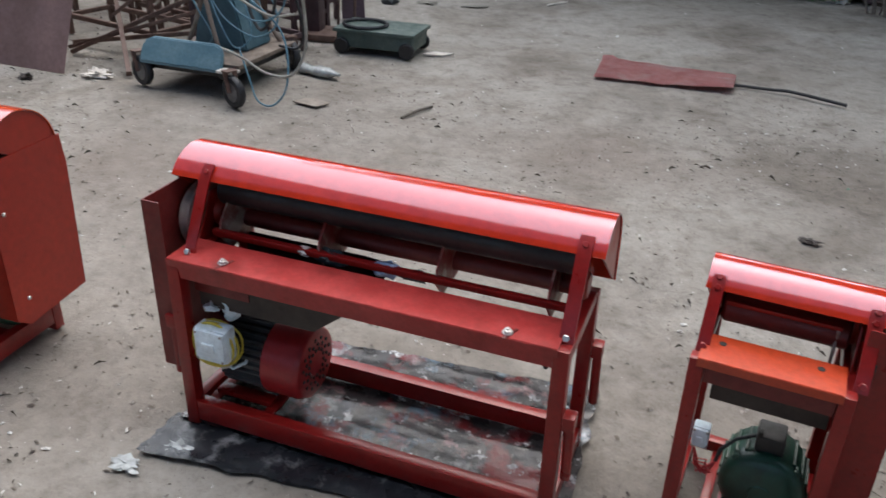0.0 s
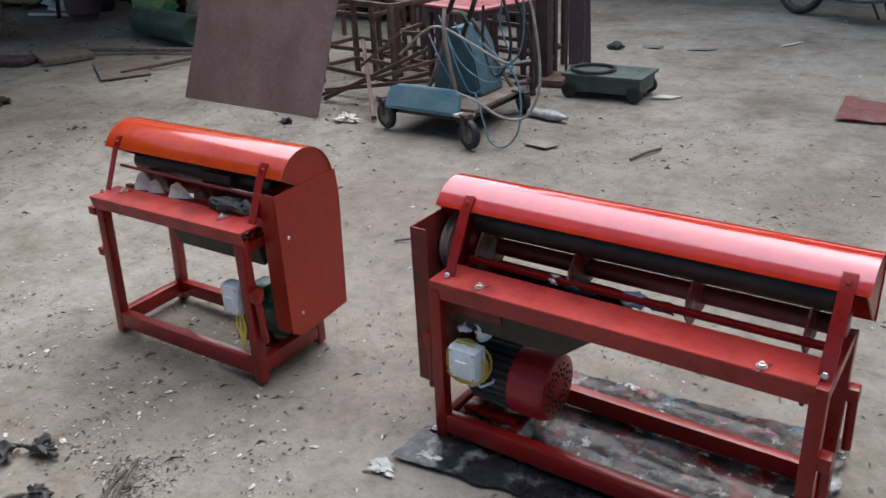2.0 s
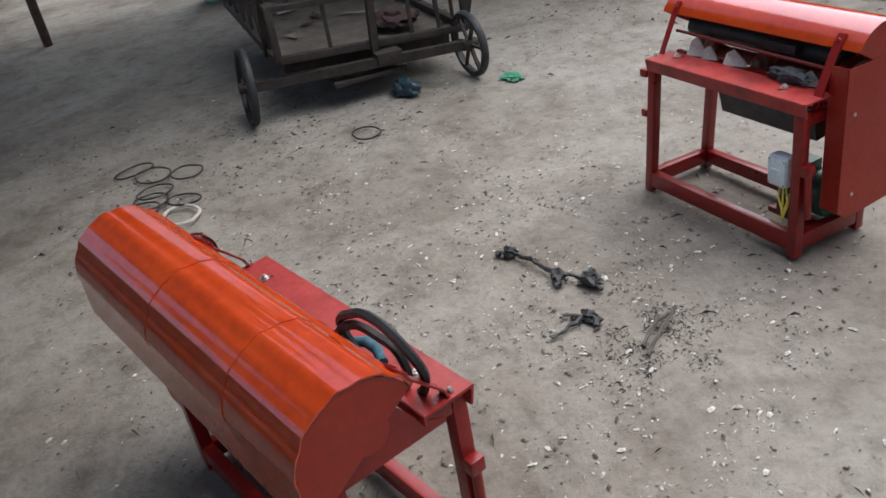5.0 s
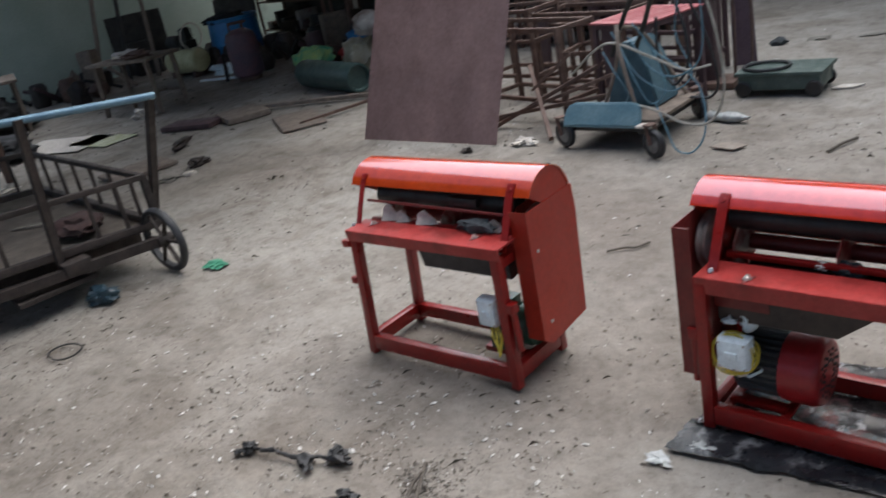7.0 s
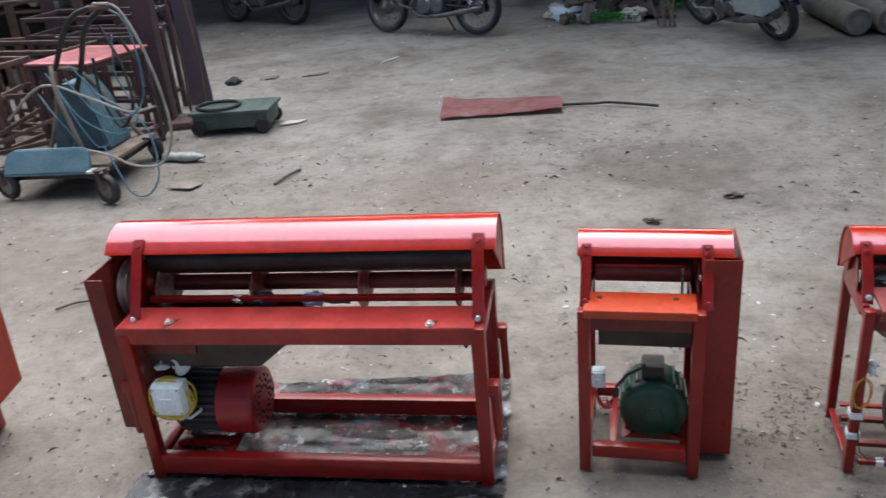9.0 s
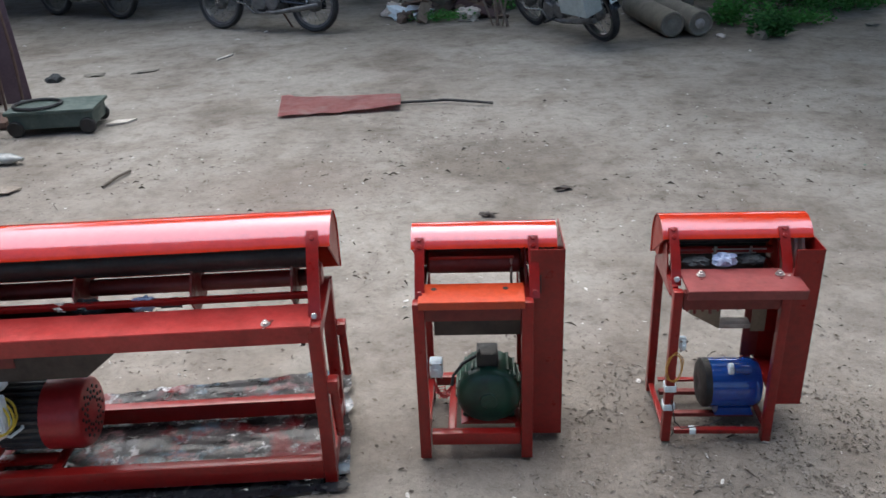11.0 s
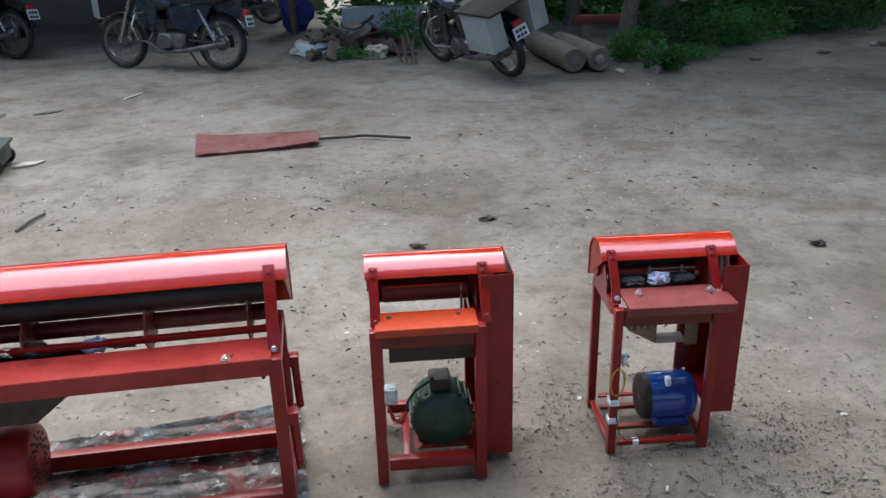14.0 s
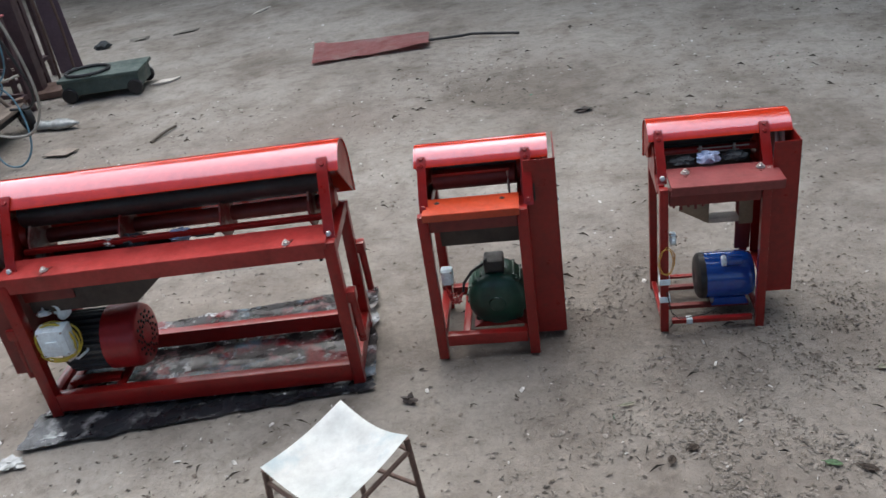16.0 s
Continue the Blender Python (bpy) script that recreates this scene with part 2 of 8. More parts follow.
# ---- ground ----
def ground_material():
    m = bpy.data.materials.new("packed_earth")
    m.use_nodes = True
    nt = m.node_tree
    b = nt.nodes["Principled BSDF"]
    tc = nt.nodes.new("ShaderNodeTexCoord")

    def nz(s, d=6.0, r=0.6, dist=0.0):
        n = nt.nodes.new("ShaderNodeTexNoise")
        n.inputs["Scale"].default_value, n.inputs["Detail"].default_value, n.inputs["Roughness"].default_value, n.inputs["Distortion"].default_value = s, d, r, dist
        nt.links.new(tc.outputs["Object"], n.inputs["Vector"])
        return n.outputs["Fac"]

    def ramp(fac, *stops):
        r = nt.nodes.new("ShaderNodeValToRGB")
        while len(r.color_ramp.elements) < len(stops):
            r.color_ramp.elements.new(0.5)
        for e, (p, c) in zip(r.color_ramp.elements, stops):
            e.position, e.color = p, (*c, 1)
        nt.links.new(fac, r.inputs[0])
        return r.outputs[0]

    def mix(kind, fac, a, z):
        x = nt.nodes.new("ShaderNodeMix")
        x.data_type, x.blend_type = "RGBA", kind
        ins = [i for i in x.inputs if i.type == "RGBA"]
        f = [i for i in x.inputs if i.name == "Factor" and i.type == "VALUE"][0]
        if isinstance(fac, float):
            f.default_value = fac
        else:
            nt.links.new(fac, f)
        nt.links.new(a, ins[0])
        nt.links.new(z, ins[1])
        return [o for o in x.outputs if o.type == "RGBA"][0]

    big = ramp(nz(0.55, 5, 0.55, 0.4), (0.34, (0.215, 0.192, 0.164)), (0.5, (0.285, 0.26, 0.227)), (0.66, (0.345, 0.32, 0.284)))
    mid = ramp(nz(4.5, 8, 0.68), (0.3, (0.58, 0.55, 0.52)), (0.47, (0.96, 0.96, 0.96)), (0.7, (1.14, 1.14, 1.13)))
    col = mix("MULTIPLY", 0.85, big, mid)
    patch = ramp(nz(1.3, 6, 0.6, 0.6), (0.36, (0.70, 0.66, 0.62)), (0.5, (1.0, 0.99, 0.98)), (0.66, (1.12, 1.12, 1.12)))
    col = mix("MULTIPLY", 0.8, col, patch)
    fine = ramp(nz(45, 8, 0.75), (0.3, (0.58, 0.56, 0.54)), (0.47, (0.97, 0.97, 0.97)), (0.72, (1.22, 1.21, 1.2)))
    col = mix("MULTIPLY", 0.6, col, fine)
    mottle = ramp(nz(11, 9, 0.75, 0.4), (0.38, (0.55, 0.52, 0.49)), (0.5, (0.97, 0.97, 0.97)), (0.7, (1.14, 1.14, 1.13)))
    col = mix("MULTIPLY", 0.5, col, mottle)
    dark = ramp(nz(1.7, 9, 0.7, 0.8), (0.61, (0, 0, 0)), (0.78, (0.38, 0.38, 0.38)))
    oil = ramp(nz(20, 4, 0.6), (0.3, (0.06, 0.05, 0.042)), (0.7, (0.13, 0.11, 0.095)))
    col = mix("MIX", dark, col, oil)

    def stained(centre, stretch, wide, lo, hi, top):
        """How a stain or painted shade covers earth: ragged, fading outwards from its middle."""
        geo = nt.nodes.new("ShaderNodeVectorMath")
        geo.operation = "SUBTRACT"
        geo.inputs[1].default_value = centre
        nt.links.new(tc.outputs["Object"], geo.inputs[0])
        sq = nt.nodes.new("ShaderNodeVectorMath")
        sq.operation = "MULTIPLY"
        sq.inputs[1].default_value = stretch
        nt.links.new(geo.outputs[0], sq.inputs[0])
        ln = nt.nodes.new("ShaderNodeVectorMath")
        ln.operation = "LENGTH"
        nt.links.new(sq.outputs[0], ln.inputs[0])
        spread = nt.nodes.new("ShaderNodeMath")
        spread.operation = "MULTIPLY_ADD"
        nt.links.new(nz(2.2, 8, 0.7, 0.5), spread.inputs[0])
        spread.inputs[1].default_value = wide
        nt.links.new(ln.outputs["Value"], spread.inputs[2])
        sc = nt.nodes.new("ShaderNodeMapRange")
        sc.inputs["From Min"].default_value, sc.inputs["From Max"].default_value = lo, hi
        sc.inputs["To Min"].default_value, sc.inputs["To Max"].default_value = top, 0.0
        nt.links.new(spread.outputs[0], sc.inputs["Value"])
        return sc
    # brown spill in the yard, and loose dark soil trodden round the narrow machines
    for centre, stretch in (((0.62, 2.58, 0), (1.0, 1.5, 1)), ((-1.55, 1.5, 0), (1.0, 1.6, 1))):
        spill = stained(centre, stretch, 1.1, 0.55, 1.45, 0.6)
        brown = ramp(nz(14, 6, 0.7), (0.32, (0.135, 0.102, 0.08)), (0.68, (0.215, 0.17, 0.138)))
        col = mix("MIX", spill.outputs[0], col, brown)
    # dark dirt under three machines, with their shade painted into the colour
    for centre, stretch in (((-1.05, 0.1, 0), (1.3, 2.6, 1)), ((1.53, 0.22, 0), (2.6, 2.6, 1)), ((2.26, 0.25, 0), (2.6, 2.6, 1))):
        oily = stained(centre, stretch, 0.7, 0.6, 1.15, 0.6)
        dirt_shade = ramp(nz(24, 6, 0.7), (0.32, (0.095, 0.077, 0.06)), (0.68, (0.17, 0.142, 0.116)))
        col = mix("MIX", oily.outputs[0], col, dirt_shade)
    # browner, trodden work place between the machines and the trolley, shade painted in too
    brown_and_shade = stained((-0.85, 1.1, 0), (0.62, 0.42, 1), 1.0, 0.85, 1.75, 0.55)
    trodden = ramp(nz(9, 8, 0.7), (0.32, (0.135, 0.112, 0.092)), (0.68, (0.225, 0.193, 0.163)))
    col = mix("MIX", brown_and_shade.outputs[0], col, trodden)
    for centre, stretch in (((2.6, 0.02, 0), (3.0, 5.0, 1)), ((3.0, -0.3, 0), (2.6, 4.0, 1)), ((2.15, -0.58, 0), (2.4, 3.6, 1)), ((2.3, -0.12, 0), (3.0, 5.5, 1))):
        ashy = stained(centre, stretch, 1.2, 0.75, 1.45, 0.55)
        cinder = ramp(nz(55, 7, 0.75), (0.34, (0.07, 0.06, 0.052)), (0.66, (0.2, 0.178, 0.155)))
        col = mix("MIX", ashy.outputs[0], col, cinder)
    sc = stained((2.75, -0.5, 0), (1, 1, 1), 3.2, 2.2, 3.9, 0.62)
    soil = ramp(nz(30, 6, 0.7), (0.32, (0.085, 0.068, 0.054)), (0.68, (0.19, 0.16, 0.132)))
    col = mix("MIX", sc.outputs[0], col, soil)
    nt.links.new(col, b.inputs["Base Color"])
    b.inputs["Roughness"].default_value = 0.92
    bp = nt.nodes.new("ShaderNodeBump")
    bp.inputs["Strength"].default_value, bp.inputs["Distance"].default_value = 0.65, 0.011
    nt.links.new(nz(28, 9, 0.72), bp.inputs["Height"])
    bp2 = nt.nodes.new("ShaderNodeBump")
    bp2.inputs["Strength"].default_value, bp2.inputs["Distance"].default_value = 0.3, 0.03
    nt.links.new(nz(5, 7, 0.6), bp2.inputs["Height"])
    nt.links.new(bp2.outputs[0], bp.inputs["Normal"])
    nt.links.new(bp.outputs[0], b.inputs["Normal"])
    return m


def spaced(lo, hi, step, far):
    v = list(np.arange(lo, hi + 1e-6, step))
    d, a = step, lo
    while a > -far:
        d *= 1.35
        a -= d
        v.insert(0, max(a, -far))
    d, a = step, hi
    while a < far:
        d *= 1.35
        a += d
        v.append(min(a, far))
    return v


def bed(x, y):
    """Height of the earth: low ripples, flat under the machines."""
    p = Vector((x, y, 0))
    h = 0.010 * noise.noise(p * 0.9) + 0.006 * noise.noise(p * 3.1 + Vector((5, 2, 0))) + 0.004 * noise.noise(p * 9.0)
    return h - 0.008


def build_ground():
    xs, ys = spaced(-5, 5, 0.07, 400), spaced(-2.6, 5.5, 0.07, 400)
    vs = [(x, y, bed(x, y)) for y in ys for x in xs]
    n = len(xs)
    fs = [(j * n + i, j * n + i + 1, j * n + i + 1 + n, j * n + i + n) for j in range(len(ys) - 1) for i in range(n - 1)]
    me = bpy.data.meshes.new("ground")
    me.from_pydata(vs, [], fs)
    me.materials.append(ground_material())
    for p in me.polygons:
        p.use_smooth = True
    tagged(new("ground", me), "dry packed brown earth yard, dusty and littered", "ground", kind="structure")


build_ground()

# ---- threshers ----
HY, HR = 0.255, 0.13      # hood axis and radius, seen from the machine's front


STD = (HY, 0.645, HR, 34.0)
SMALL = (0.21, 0.604, 0.096, 33.0)
SMALL2 = (0.21, 0.587, 0.096, 33.0)
TALL = (0.261, 0.667, 0.136, 26.0)
LOW = (0.275, 0.59, 0.15, 26.0)


def hood_outline(h, dr=0.0, lip=None, back=0.54, n=22, wave=0.0):
    """The hood's outline (y, z), from the front lip over the top to the back edge."""
    y, z, r, l = h
    r += dr
    pts = []
    for a in np.linspace(lip or l, 180, n):
        q = r + wave * (math.sin(radians(a) * 11 + 1.0) + 0.7 * math.sin(radians(a) * 19))     # uneven rolling of the sheet
        pts.append((y - q * math.cos(radians(a)), z + q * math.sin(radians(a))))
    return pts + [(y + r, (z + back) / 2), (y + r, back)]


def sheet_prism(bm, outer, inner, a, b):
    poly = outer + inner[::-1]
    n = len(outer)
    v = [[bm.verts.new((t, p[0], p[1])) for p in poly] for t in np.linspace(a, b, 9)]
    k = len(poly)
    for r0, r1 in zip(v, v[1:]):
        for i in range(k):
            bm.faces.new((r0[i], r1[i], r1[(i + 1) % k], r0[(i + 1) % k]))
    for row in (v[0], v[-1]):
        for i in range(n - 1):
            bm.faces.new((row[i], row[i + 1], row[k - 2 - i], row[k - 1 - i]))


def hood(root, x0, x1, material, h=STD, back=0.54, seams=(), n=22, crease=35, wave=0.0):
    bm = B()
    sheet_prism(bm, hood_outline(h, 0, None, back, n, wave), hood_outline(h, -0.004, None, back, n, wave), x0, x1)
    hd = part("hood", bm, material, root, "glossy curved red sheet-metal hood", crease)
    for s in seams:
        bm = B()
        sheet_prism(bm, hood_outline(h, 0.002, None, 0.6, n, wave), hood_outline(h, 0.0003, None, 0.6, n, wave), s - 0.012, s + 0.012)
        part("seam_strip", bm, material, hd, "", crease)
        for a in (100,):
            bm = B()
            d = Vector((0, -math.cos(radians(a)), math.sin(radians(a))))
            screw_head(bm, Vector((s, h[0], h[1])) + d * h[2], 0.005, d, 0.0045)
            part("rivet", bm, material, hd)
    for t in (x0 + 0.004, x1 - 0.008):
        bm = B()
        prism(bm, hood_outline(h, -0.005 - wave, None, back), t, t + 0.004)
        part("end_plate", bm, REDC, hd)
    return hd


def screw_head(bm, c, r, d=(0, -1, 0), h=0.006):
    rod(bm, c, Vector(c) + Vector(d).normalized() * h, r, 6, 0.2)


def strut(root, x, w=0.03, rivets=2, foot=(0.045, 0.535), h=STD, bolt=ZINC):
    """Flat bar from the front leg up over the hood's lip, with its rivets and foot bolt."""
    bm = B()
    hy, hz, hr, lip = h
    over = [(hy - (hr + 0.003) * math.cos(radians(a)), hz + (hr + 0.003) * math.sin(radians(a))) for a in (lip - 2, lip + 8, lip + 20)]
    line = [foot, (foot[0] + 0.02, 0.58)] + over
    out = []
    for i, (y, z) in enumerate(line):
        a, b = Vector(line[max(i - 1, 0)]), Vector(line[min(i + 1, len(line) - 1)])
        d = (b - a).normalized()
        out.append((y - d.y * 0.005, z + d.x * 0.005))
    prism(bm, line + out[::-1], x - w / 2, x + w / 2)
    s = part("strut", bm, RED, root)
    for k in range(rivets):
        a = radians(lip + 3 + 13 * k if rivets > 1 else lip + 10)
        d = Vector((0, -math.cos(a), math.sin(a)))
        bm = B()
        screw_head(bm, Vector((x, hy, hz)) + d * (hr + 0.006), 0.008, d)
        part("rivet", bm, RED, s)
    bm = B()
    screw_head(bm, (x, foot[0] - 0.004, foot[1] + 0.022), 0.009, (0, -1, 0.4), 0.009)
    part("foot_bolt", bm, bolt, s, "bright zinc bolt" if bolt == ZINC else "red painted bolt")


def legs(root, W, D, t=0.038, front=0.545, back=0.52, skew=0.0):
    """Four square legs; skew moves the tops of the first pair inwards."""
    for x, y, h in ((0, 0, front), (W - t, 0, front), (0, D - t, back), (W - t, D - t, back)):
        bm = B()
        bx(bm, (x, y, 0), (x + t, y + t, h), 0.003)
        for v in bm.verts:
            v.co.x += skew * (x == 0) * v.co.z / h
        part("leg", bm, RED, root)


def rails(root, W, D, z0, z1, t=0.036, sides=True):
    for lo, hi in (((0.038, 0.002, z0), (W - 0.038, 0.002 + t, z1)), ((0.038, D - t - 0.002, z0 + 0.005), (W - 0.038, D - 0.002, z1 - 0.002))):
        bm = B()
        bx(bm, lo, hi, 0.003)
        part("rail", bm, RED, root)
    if sides:
        for x in (0.002, W - t - 0.002):
            bm = B()
            bx(bm, (x, 0.038, z0 + 0.003), (x + t, D - 0.038, z1 - 0.003), 0.003)
            part("rail", bm, RED, root)
    for x in (0.002, W - t - 0.002):
        bm = B()
        bx(bm, (x, 0.038, 0.495), (x + t, D - 0.038, 0.53), 0.003)
        part("rail", bm, RED, root)


def bench(root, x0, x1, y0, y1, z, material, drop=0.05, bolts=(), slot=True, tuck=0.010):
    bm = B()
    prism(bm, [(y0, z), (y1, z), (y1, z - 0.03), (y1 - 0.005, z - 0.03), (y1 - 0.005, z - 0.007), (y0 + 0.007, z - 0.007), (y0 + 0.007 + tuck, z - drop), (y0 + tuck, z - drop)], x0, x1)
    es = [e for e in bm.edges if abs(e.verts[0].co.x - e.verts[1].co.x) > 0.1]
    bmesh.ops.bevel(bm, geom=es, offset=0.0022, segments=2, affect="EDGES")
    b = part("feed_bench", bm, material, root, "worn matt red feed bench")
    for bxp, byp, kind in bolts:
        if kind == 0:
            bm = B()
            rod(bm, (bxp, byp, z - 0.001), (bxp, byp, z + 0.0012), 0.0085, 14, 0.05)
            part("bolt_hole", bm, BLACK, b)
        elif slot:
            bm = B()
            bar(bm, (bxp - 0.004, byp - 0.026, z + 0.0012), (bxp + 0.016, byp + 0.024, z + 0.0012), 0.009, 0.002, 0.0008)
            part("slot", bm, DARKRED, b)
        if kind:
            bm = B()
            lathe(bm, [(0, 0.002), (0.014, 0.002), (0.014, 0.004), (0.0095, 0.004), (0.0095, 0.010), (0.005, 0.011), (0.005, 0.015), (0, 0.016)], pose(bxp, byp, z), 12)
            part("bolt", bm, ZINC, b, "bright zinc bolt and washer")


def cover(root, x0, x1, y0, y1, z0, z1, slope=0.03, cut=0.0, paint=REDC, brk=None, fill=0.0, fall=0.0):
    """Open-topped belt guard of folded sheet."""
    bm = B()
    outer = x0 if abs(x0) > abs(x1) and x0 < 0 else x1
    inner = x1 if outer == x0 else x0
    s = 0.003
    xo0, xo1 = sorted((outer, outer + (s if outer == x0 else -s)))
    top = [(y0 + cut, z1), (y0, brk)] if brk else [(y0 + cut, z1)]
    prism(bm, [(y0, z0 + slope), (y0 + 0.05, z0), (y1, z0 + 0.02), (y1 + 0.02, z1 - 0.1 - fall), (y1 + 0.01, z1 - fall)] + top, xo0, xo1)
    lo, hi = sorted((outer, inner))
    zb, yt = (brk, y0 + cut) if brk else (z1 - 0.001, y0)
    prism(bm, [(y0, z0 + slope), (y0, zb), (yt, z1), (yt + 0.003, z1), (y0 + 0.003, zb), (y0 + 0.003, z0 + slope)], lo + 0.0005 - fill, hi)
    prism(bm, [(y1, z0 + 0.02), (y1 + 0.02, z1 - 0.1), (y1 + 0.017, z1 - 0.1), (y1 - 0.003, z0 + 0.02)], lo + 0.0005, hi)
    prism(bm, [(y0 + 0.004, z0 + slope), (y0 + 0.05, z0), (y1 - 0.004, z0 + 0.02), (y1 - 0.004, z0 + 0.023), (y0 + 0.05, z0 + 0.003), (y0 + 0.004, z0 + slope + 0.003)], lo + 0.0005, hi)
    c = part("belt_cover", bm, paint, root, "folded red sheet-metal belt guard", 30)
    bm = B()
    mid = (x0 + x1) / 2
    lathe(bm, [(0, -0.015), (0.095, -0.015), (0.095, -0.008), (0.085, 0), (0.095, 0.008), (0.095, 0.015), (0, 0.015)], Matrix.Translation((mid, HY - 0.03, 0.575)) @ AX, 28)
    part("pulley", bm, GREYPLATE, root, "grey cast belt pulley")
    for y, z in ((y0 + 0.06, z0 + 0.09), (y0 + 0.04, z1 - 0.16)):
        bm = B()
        screw_head(bm, (outer, y, z), 0.007, (1 if outer > 0 else -1, 0, 0), 0.005)
        part("screw", bm, ZINC, c)
    return c


def handle(root, x, y, side):
    """Carrying handle, folded down on its bracket."""
    bm = B()
    s = 1 if side > 0 else -1
    bx(bm, (min(x, x + s * 0.03), y - 0.02, 0.325), (max(x, x + s * 0.03), y + 0.02, 0.365), 0.004)
    part("handle_bracket", bm, RED, root)
    bm = B()
    rod(bm, (x + s * 0.016, y, 0.33), (x + s * 0.02, y + 0.005, 0.165), 0.013, 10)
    part("handle", bm, RED, root)


def motor(root, c, r, x0, x1, casing, cowl, along="x", fan=0.45, box=True, fins=28, feet=True):
    """Electric motor on two feet: ribbed casing, fan cowl with grille, terminal box."""
    c = Vector(c)
    base = Matrix.Translation(c) @ (AX if along == "x" else AY)
    bm = B()
    cut = x1 - (x1 - x0) * fan
    lathe(bm, [(0, x0 - 0.012), (r * 0.35, x0 - 0.012), (r * 0.5, x0), (r * 0.9, x0), (r * 0.92, x0 + 0.008), (r * 0.92, cut), (0, cut)], base, 36)
    if fins:
        rings = []
        for h in (x0 + 0.01, cut - 0.004):
            rings.append([bm.verts.new(base @ Vector((q * math.cos(a), q * math.sin(a), h))) for i in range(fins) for a, q in ((2 * math.pi * (i + s) / fins, r * (1.0 if s in (0.3, 0.55) else 0.9)) for s in (0.0, 0.3, 0.55, 0.85))])
        k = len(rings[0])
        for i in range(k):
            bm.faces.new((rings[0][i], rings[0][(i + 1) % k], rings[1][(i + 1) % k], rings[1][i]))
        bm.faces.new(rings[0])
        bm.faces.new(rings[1][::-1])
    mo = part("motor", bm, casing, root, "electric motor bolted to the frame")
    bm = B()
    lathe(bm, [(r * 0.98, cut - 0.002), (r * 1.04, cut), (r * 1.05, x1 - 0.025), (r * 0.97, x1 - 0.004), (r * 0.9, x1), (r * 0.3, x1), (0, x1 + 0.002)], base, 40)
    f = part("fan_cowl", bm, cowl, mo)
    bm = B()
    for ring in (0.4, 0.56, 0.72):
        for i in range(14):
            a = 2 * math.pi * (i + 0.5 * (ring == 0.56)) / 14
            rod(bm, base @ Vector((r * ring * math.cos(a), r * ring * math.sin(a), x1 - 0.004)), base @ Vector((r * ring * math.cos(a), r * ring * math.sin(a), x1 + 0.003)), r * 0.055, 6)
    part("grille", bm, BLACK, f)
    for s in (-1, 1) if feet else ():
        bm = B()
        if along == "x":
            bx(bm, (c.x + x0 + 0.01, c.y + s * r * 0.75 - 0.022, c.z - r - 0.012), (c.x + cut - 0.01, c.y + s * r * 0.75 + 0.022, c.z - r * 0.55), 0.004)
        else:
            bx(bm, (c.x + s * r * 0.75 - 0.022, c.y + x0 + 0.01, c.z - r - 0.012), (c.x + s * r * 0.75 + 0.022, c.y + cut - 0.01, c.z - r * 0.55), 0.004)
        part("motor_foot", bm, casing, mo)
    if box:
        bm = B()
        if along == "x":
            bx(bm, (c.x + x0 + 0.03, c.y - 0.04, c.z + r * 0.85), (c.x + x0 + 0.1, c.y + 0.04, c.z + r + 0.03), 0.005)
        else:
            bx(bm, (c.x - 0.05, c.y + x0 + 0.02, c.z + r * 0.85), (c.x + 0.05, c.y + x0 + 0.1, c.z + r + 0.04), 0.005)
        part("terminal_box", bm, casing, mo)
    return mo


def switch_box(root, x0, x1, y0, y1, z0, z1):
    bm = B()
    bx(bm, (x0, y0 + 0.008, z0), (x1, y1, z1), 0.006)
    s = part("switch_box", bm, PLASTIC, root, "white plastic motor switch box")
    w, h = x1 - x0, z1 - z0
    bm = B()
    bx(bm, (x0 + 0.003, y0, z0 + 0.003), (x1 - 0.003, y0 + 0.012, z1 - 0.003), 0.005)
    part("lid", bm, PLASTIC, s)
    bm = B()
    bx(bm, (x0 + w * 0.28, y0 - 0.006, z0 + h * 0.35), (x0 + w * 0.68, y0 + 0.001, z0 + h * 0.62), 0.003)
    part("rocker", bm, PLASTIC, s)
    for fx in (0.1, 0.9):
        for fz in (0.1, 0.9):
            bm = B()
            screw_head(bm, (x0 + w * fx, y0 + 0.001, z0 + h * fz), 0.004, (0, -1, 0), 0.003)
            part("screw", bm, GREYPLATE, s)
    return s


def drum(root, x0, x1, plates, front_bar=True, bar_z=0.53, bar_y=0.165, up=0.0, lift=0.0):
    """Beater inside the hood: shaft, cross beams and the upright knife plates."""
    bm = B()
    rod(bm, (x0, 0.30 - 0.03 * (up < 0), 0.548 + up + lift), (x1, 0.30 - 0.03 * (up < 0), 0.548 + up + lift), 0.026, 20)
    part("rotor", bm, DARKRED, root, "dark red threshing rotor")
    # black roller standing in for the dark hollow under the hood
    bm = B()
    rod(bm, (x0 + 0.01, 0.245, 0.655 + up), (x1 - 0.01, 0.245, 0.655 + up), 0.042 + 0.3 * min(up, 0), 20)
    part("dark_hollow_roller", bm, BLACK, root)
    if front_bar:
        bm = B()
        bx(bm, (x0 + 0.02, bar_y - 0.009, bar_z - 0.009), (x1, bar_y + 0.009, bar_z + 0.009), 0.002)
        part("cross_bar", bm, RED, root)
    for x in plates:
        bm = B()
        prism(bm, [(bar_y - 0.004, bar_z - 0.012), (bar_y + 0.006, bar_z + 0.03), (0.235, 0.655), (0.33, 0.66), (0.325, 0.50), (0.21, 0.492)], x - 0.003, x + 0.003)
        part("knife_plate", bm, KNIFE, root, "upright steel knife plate, half painted")


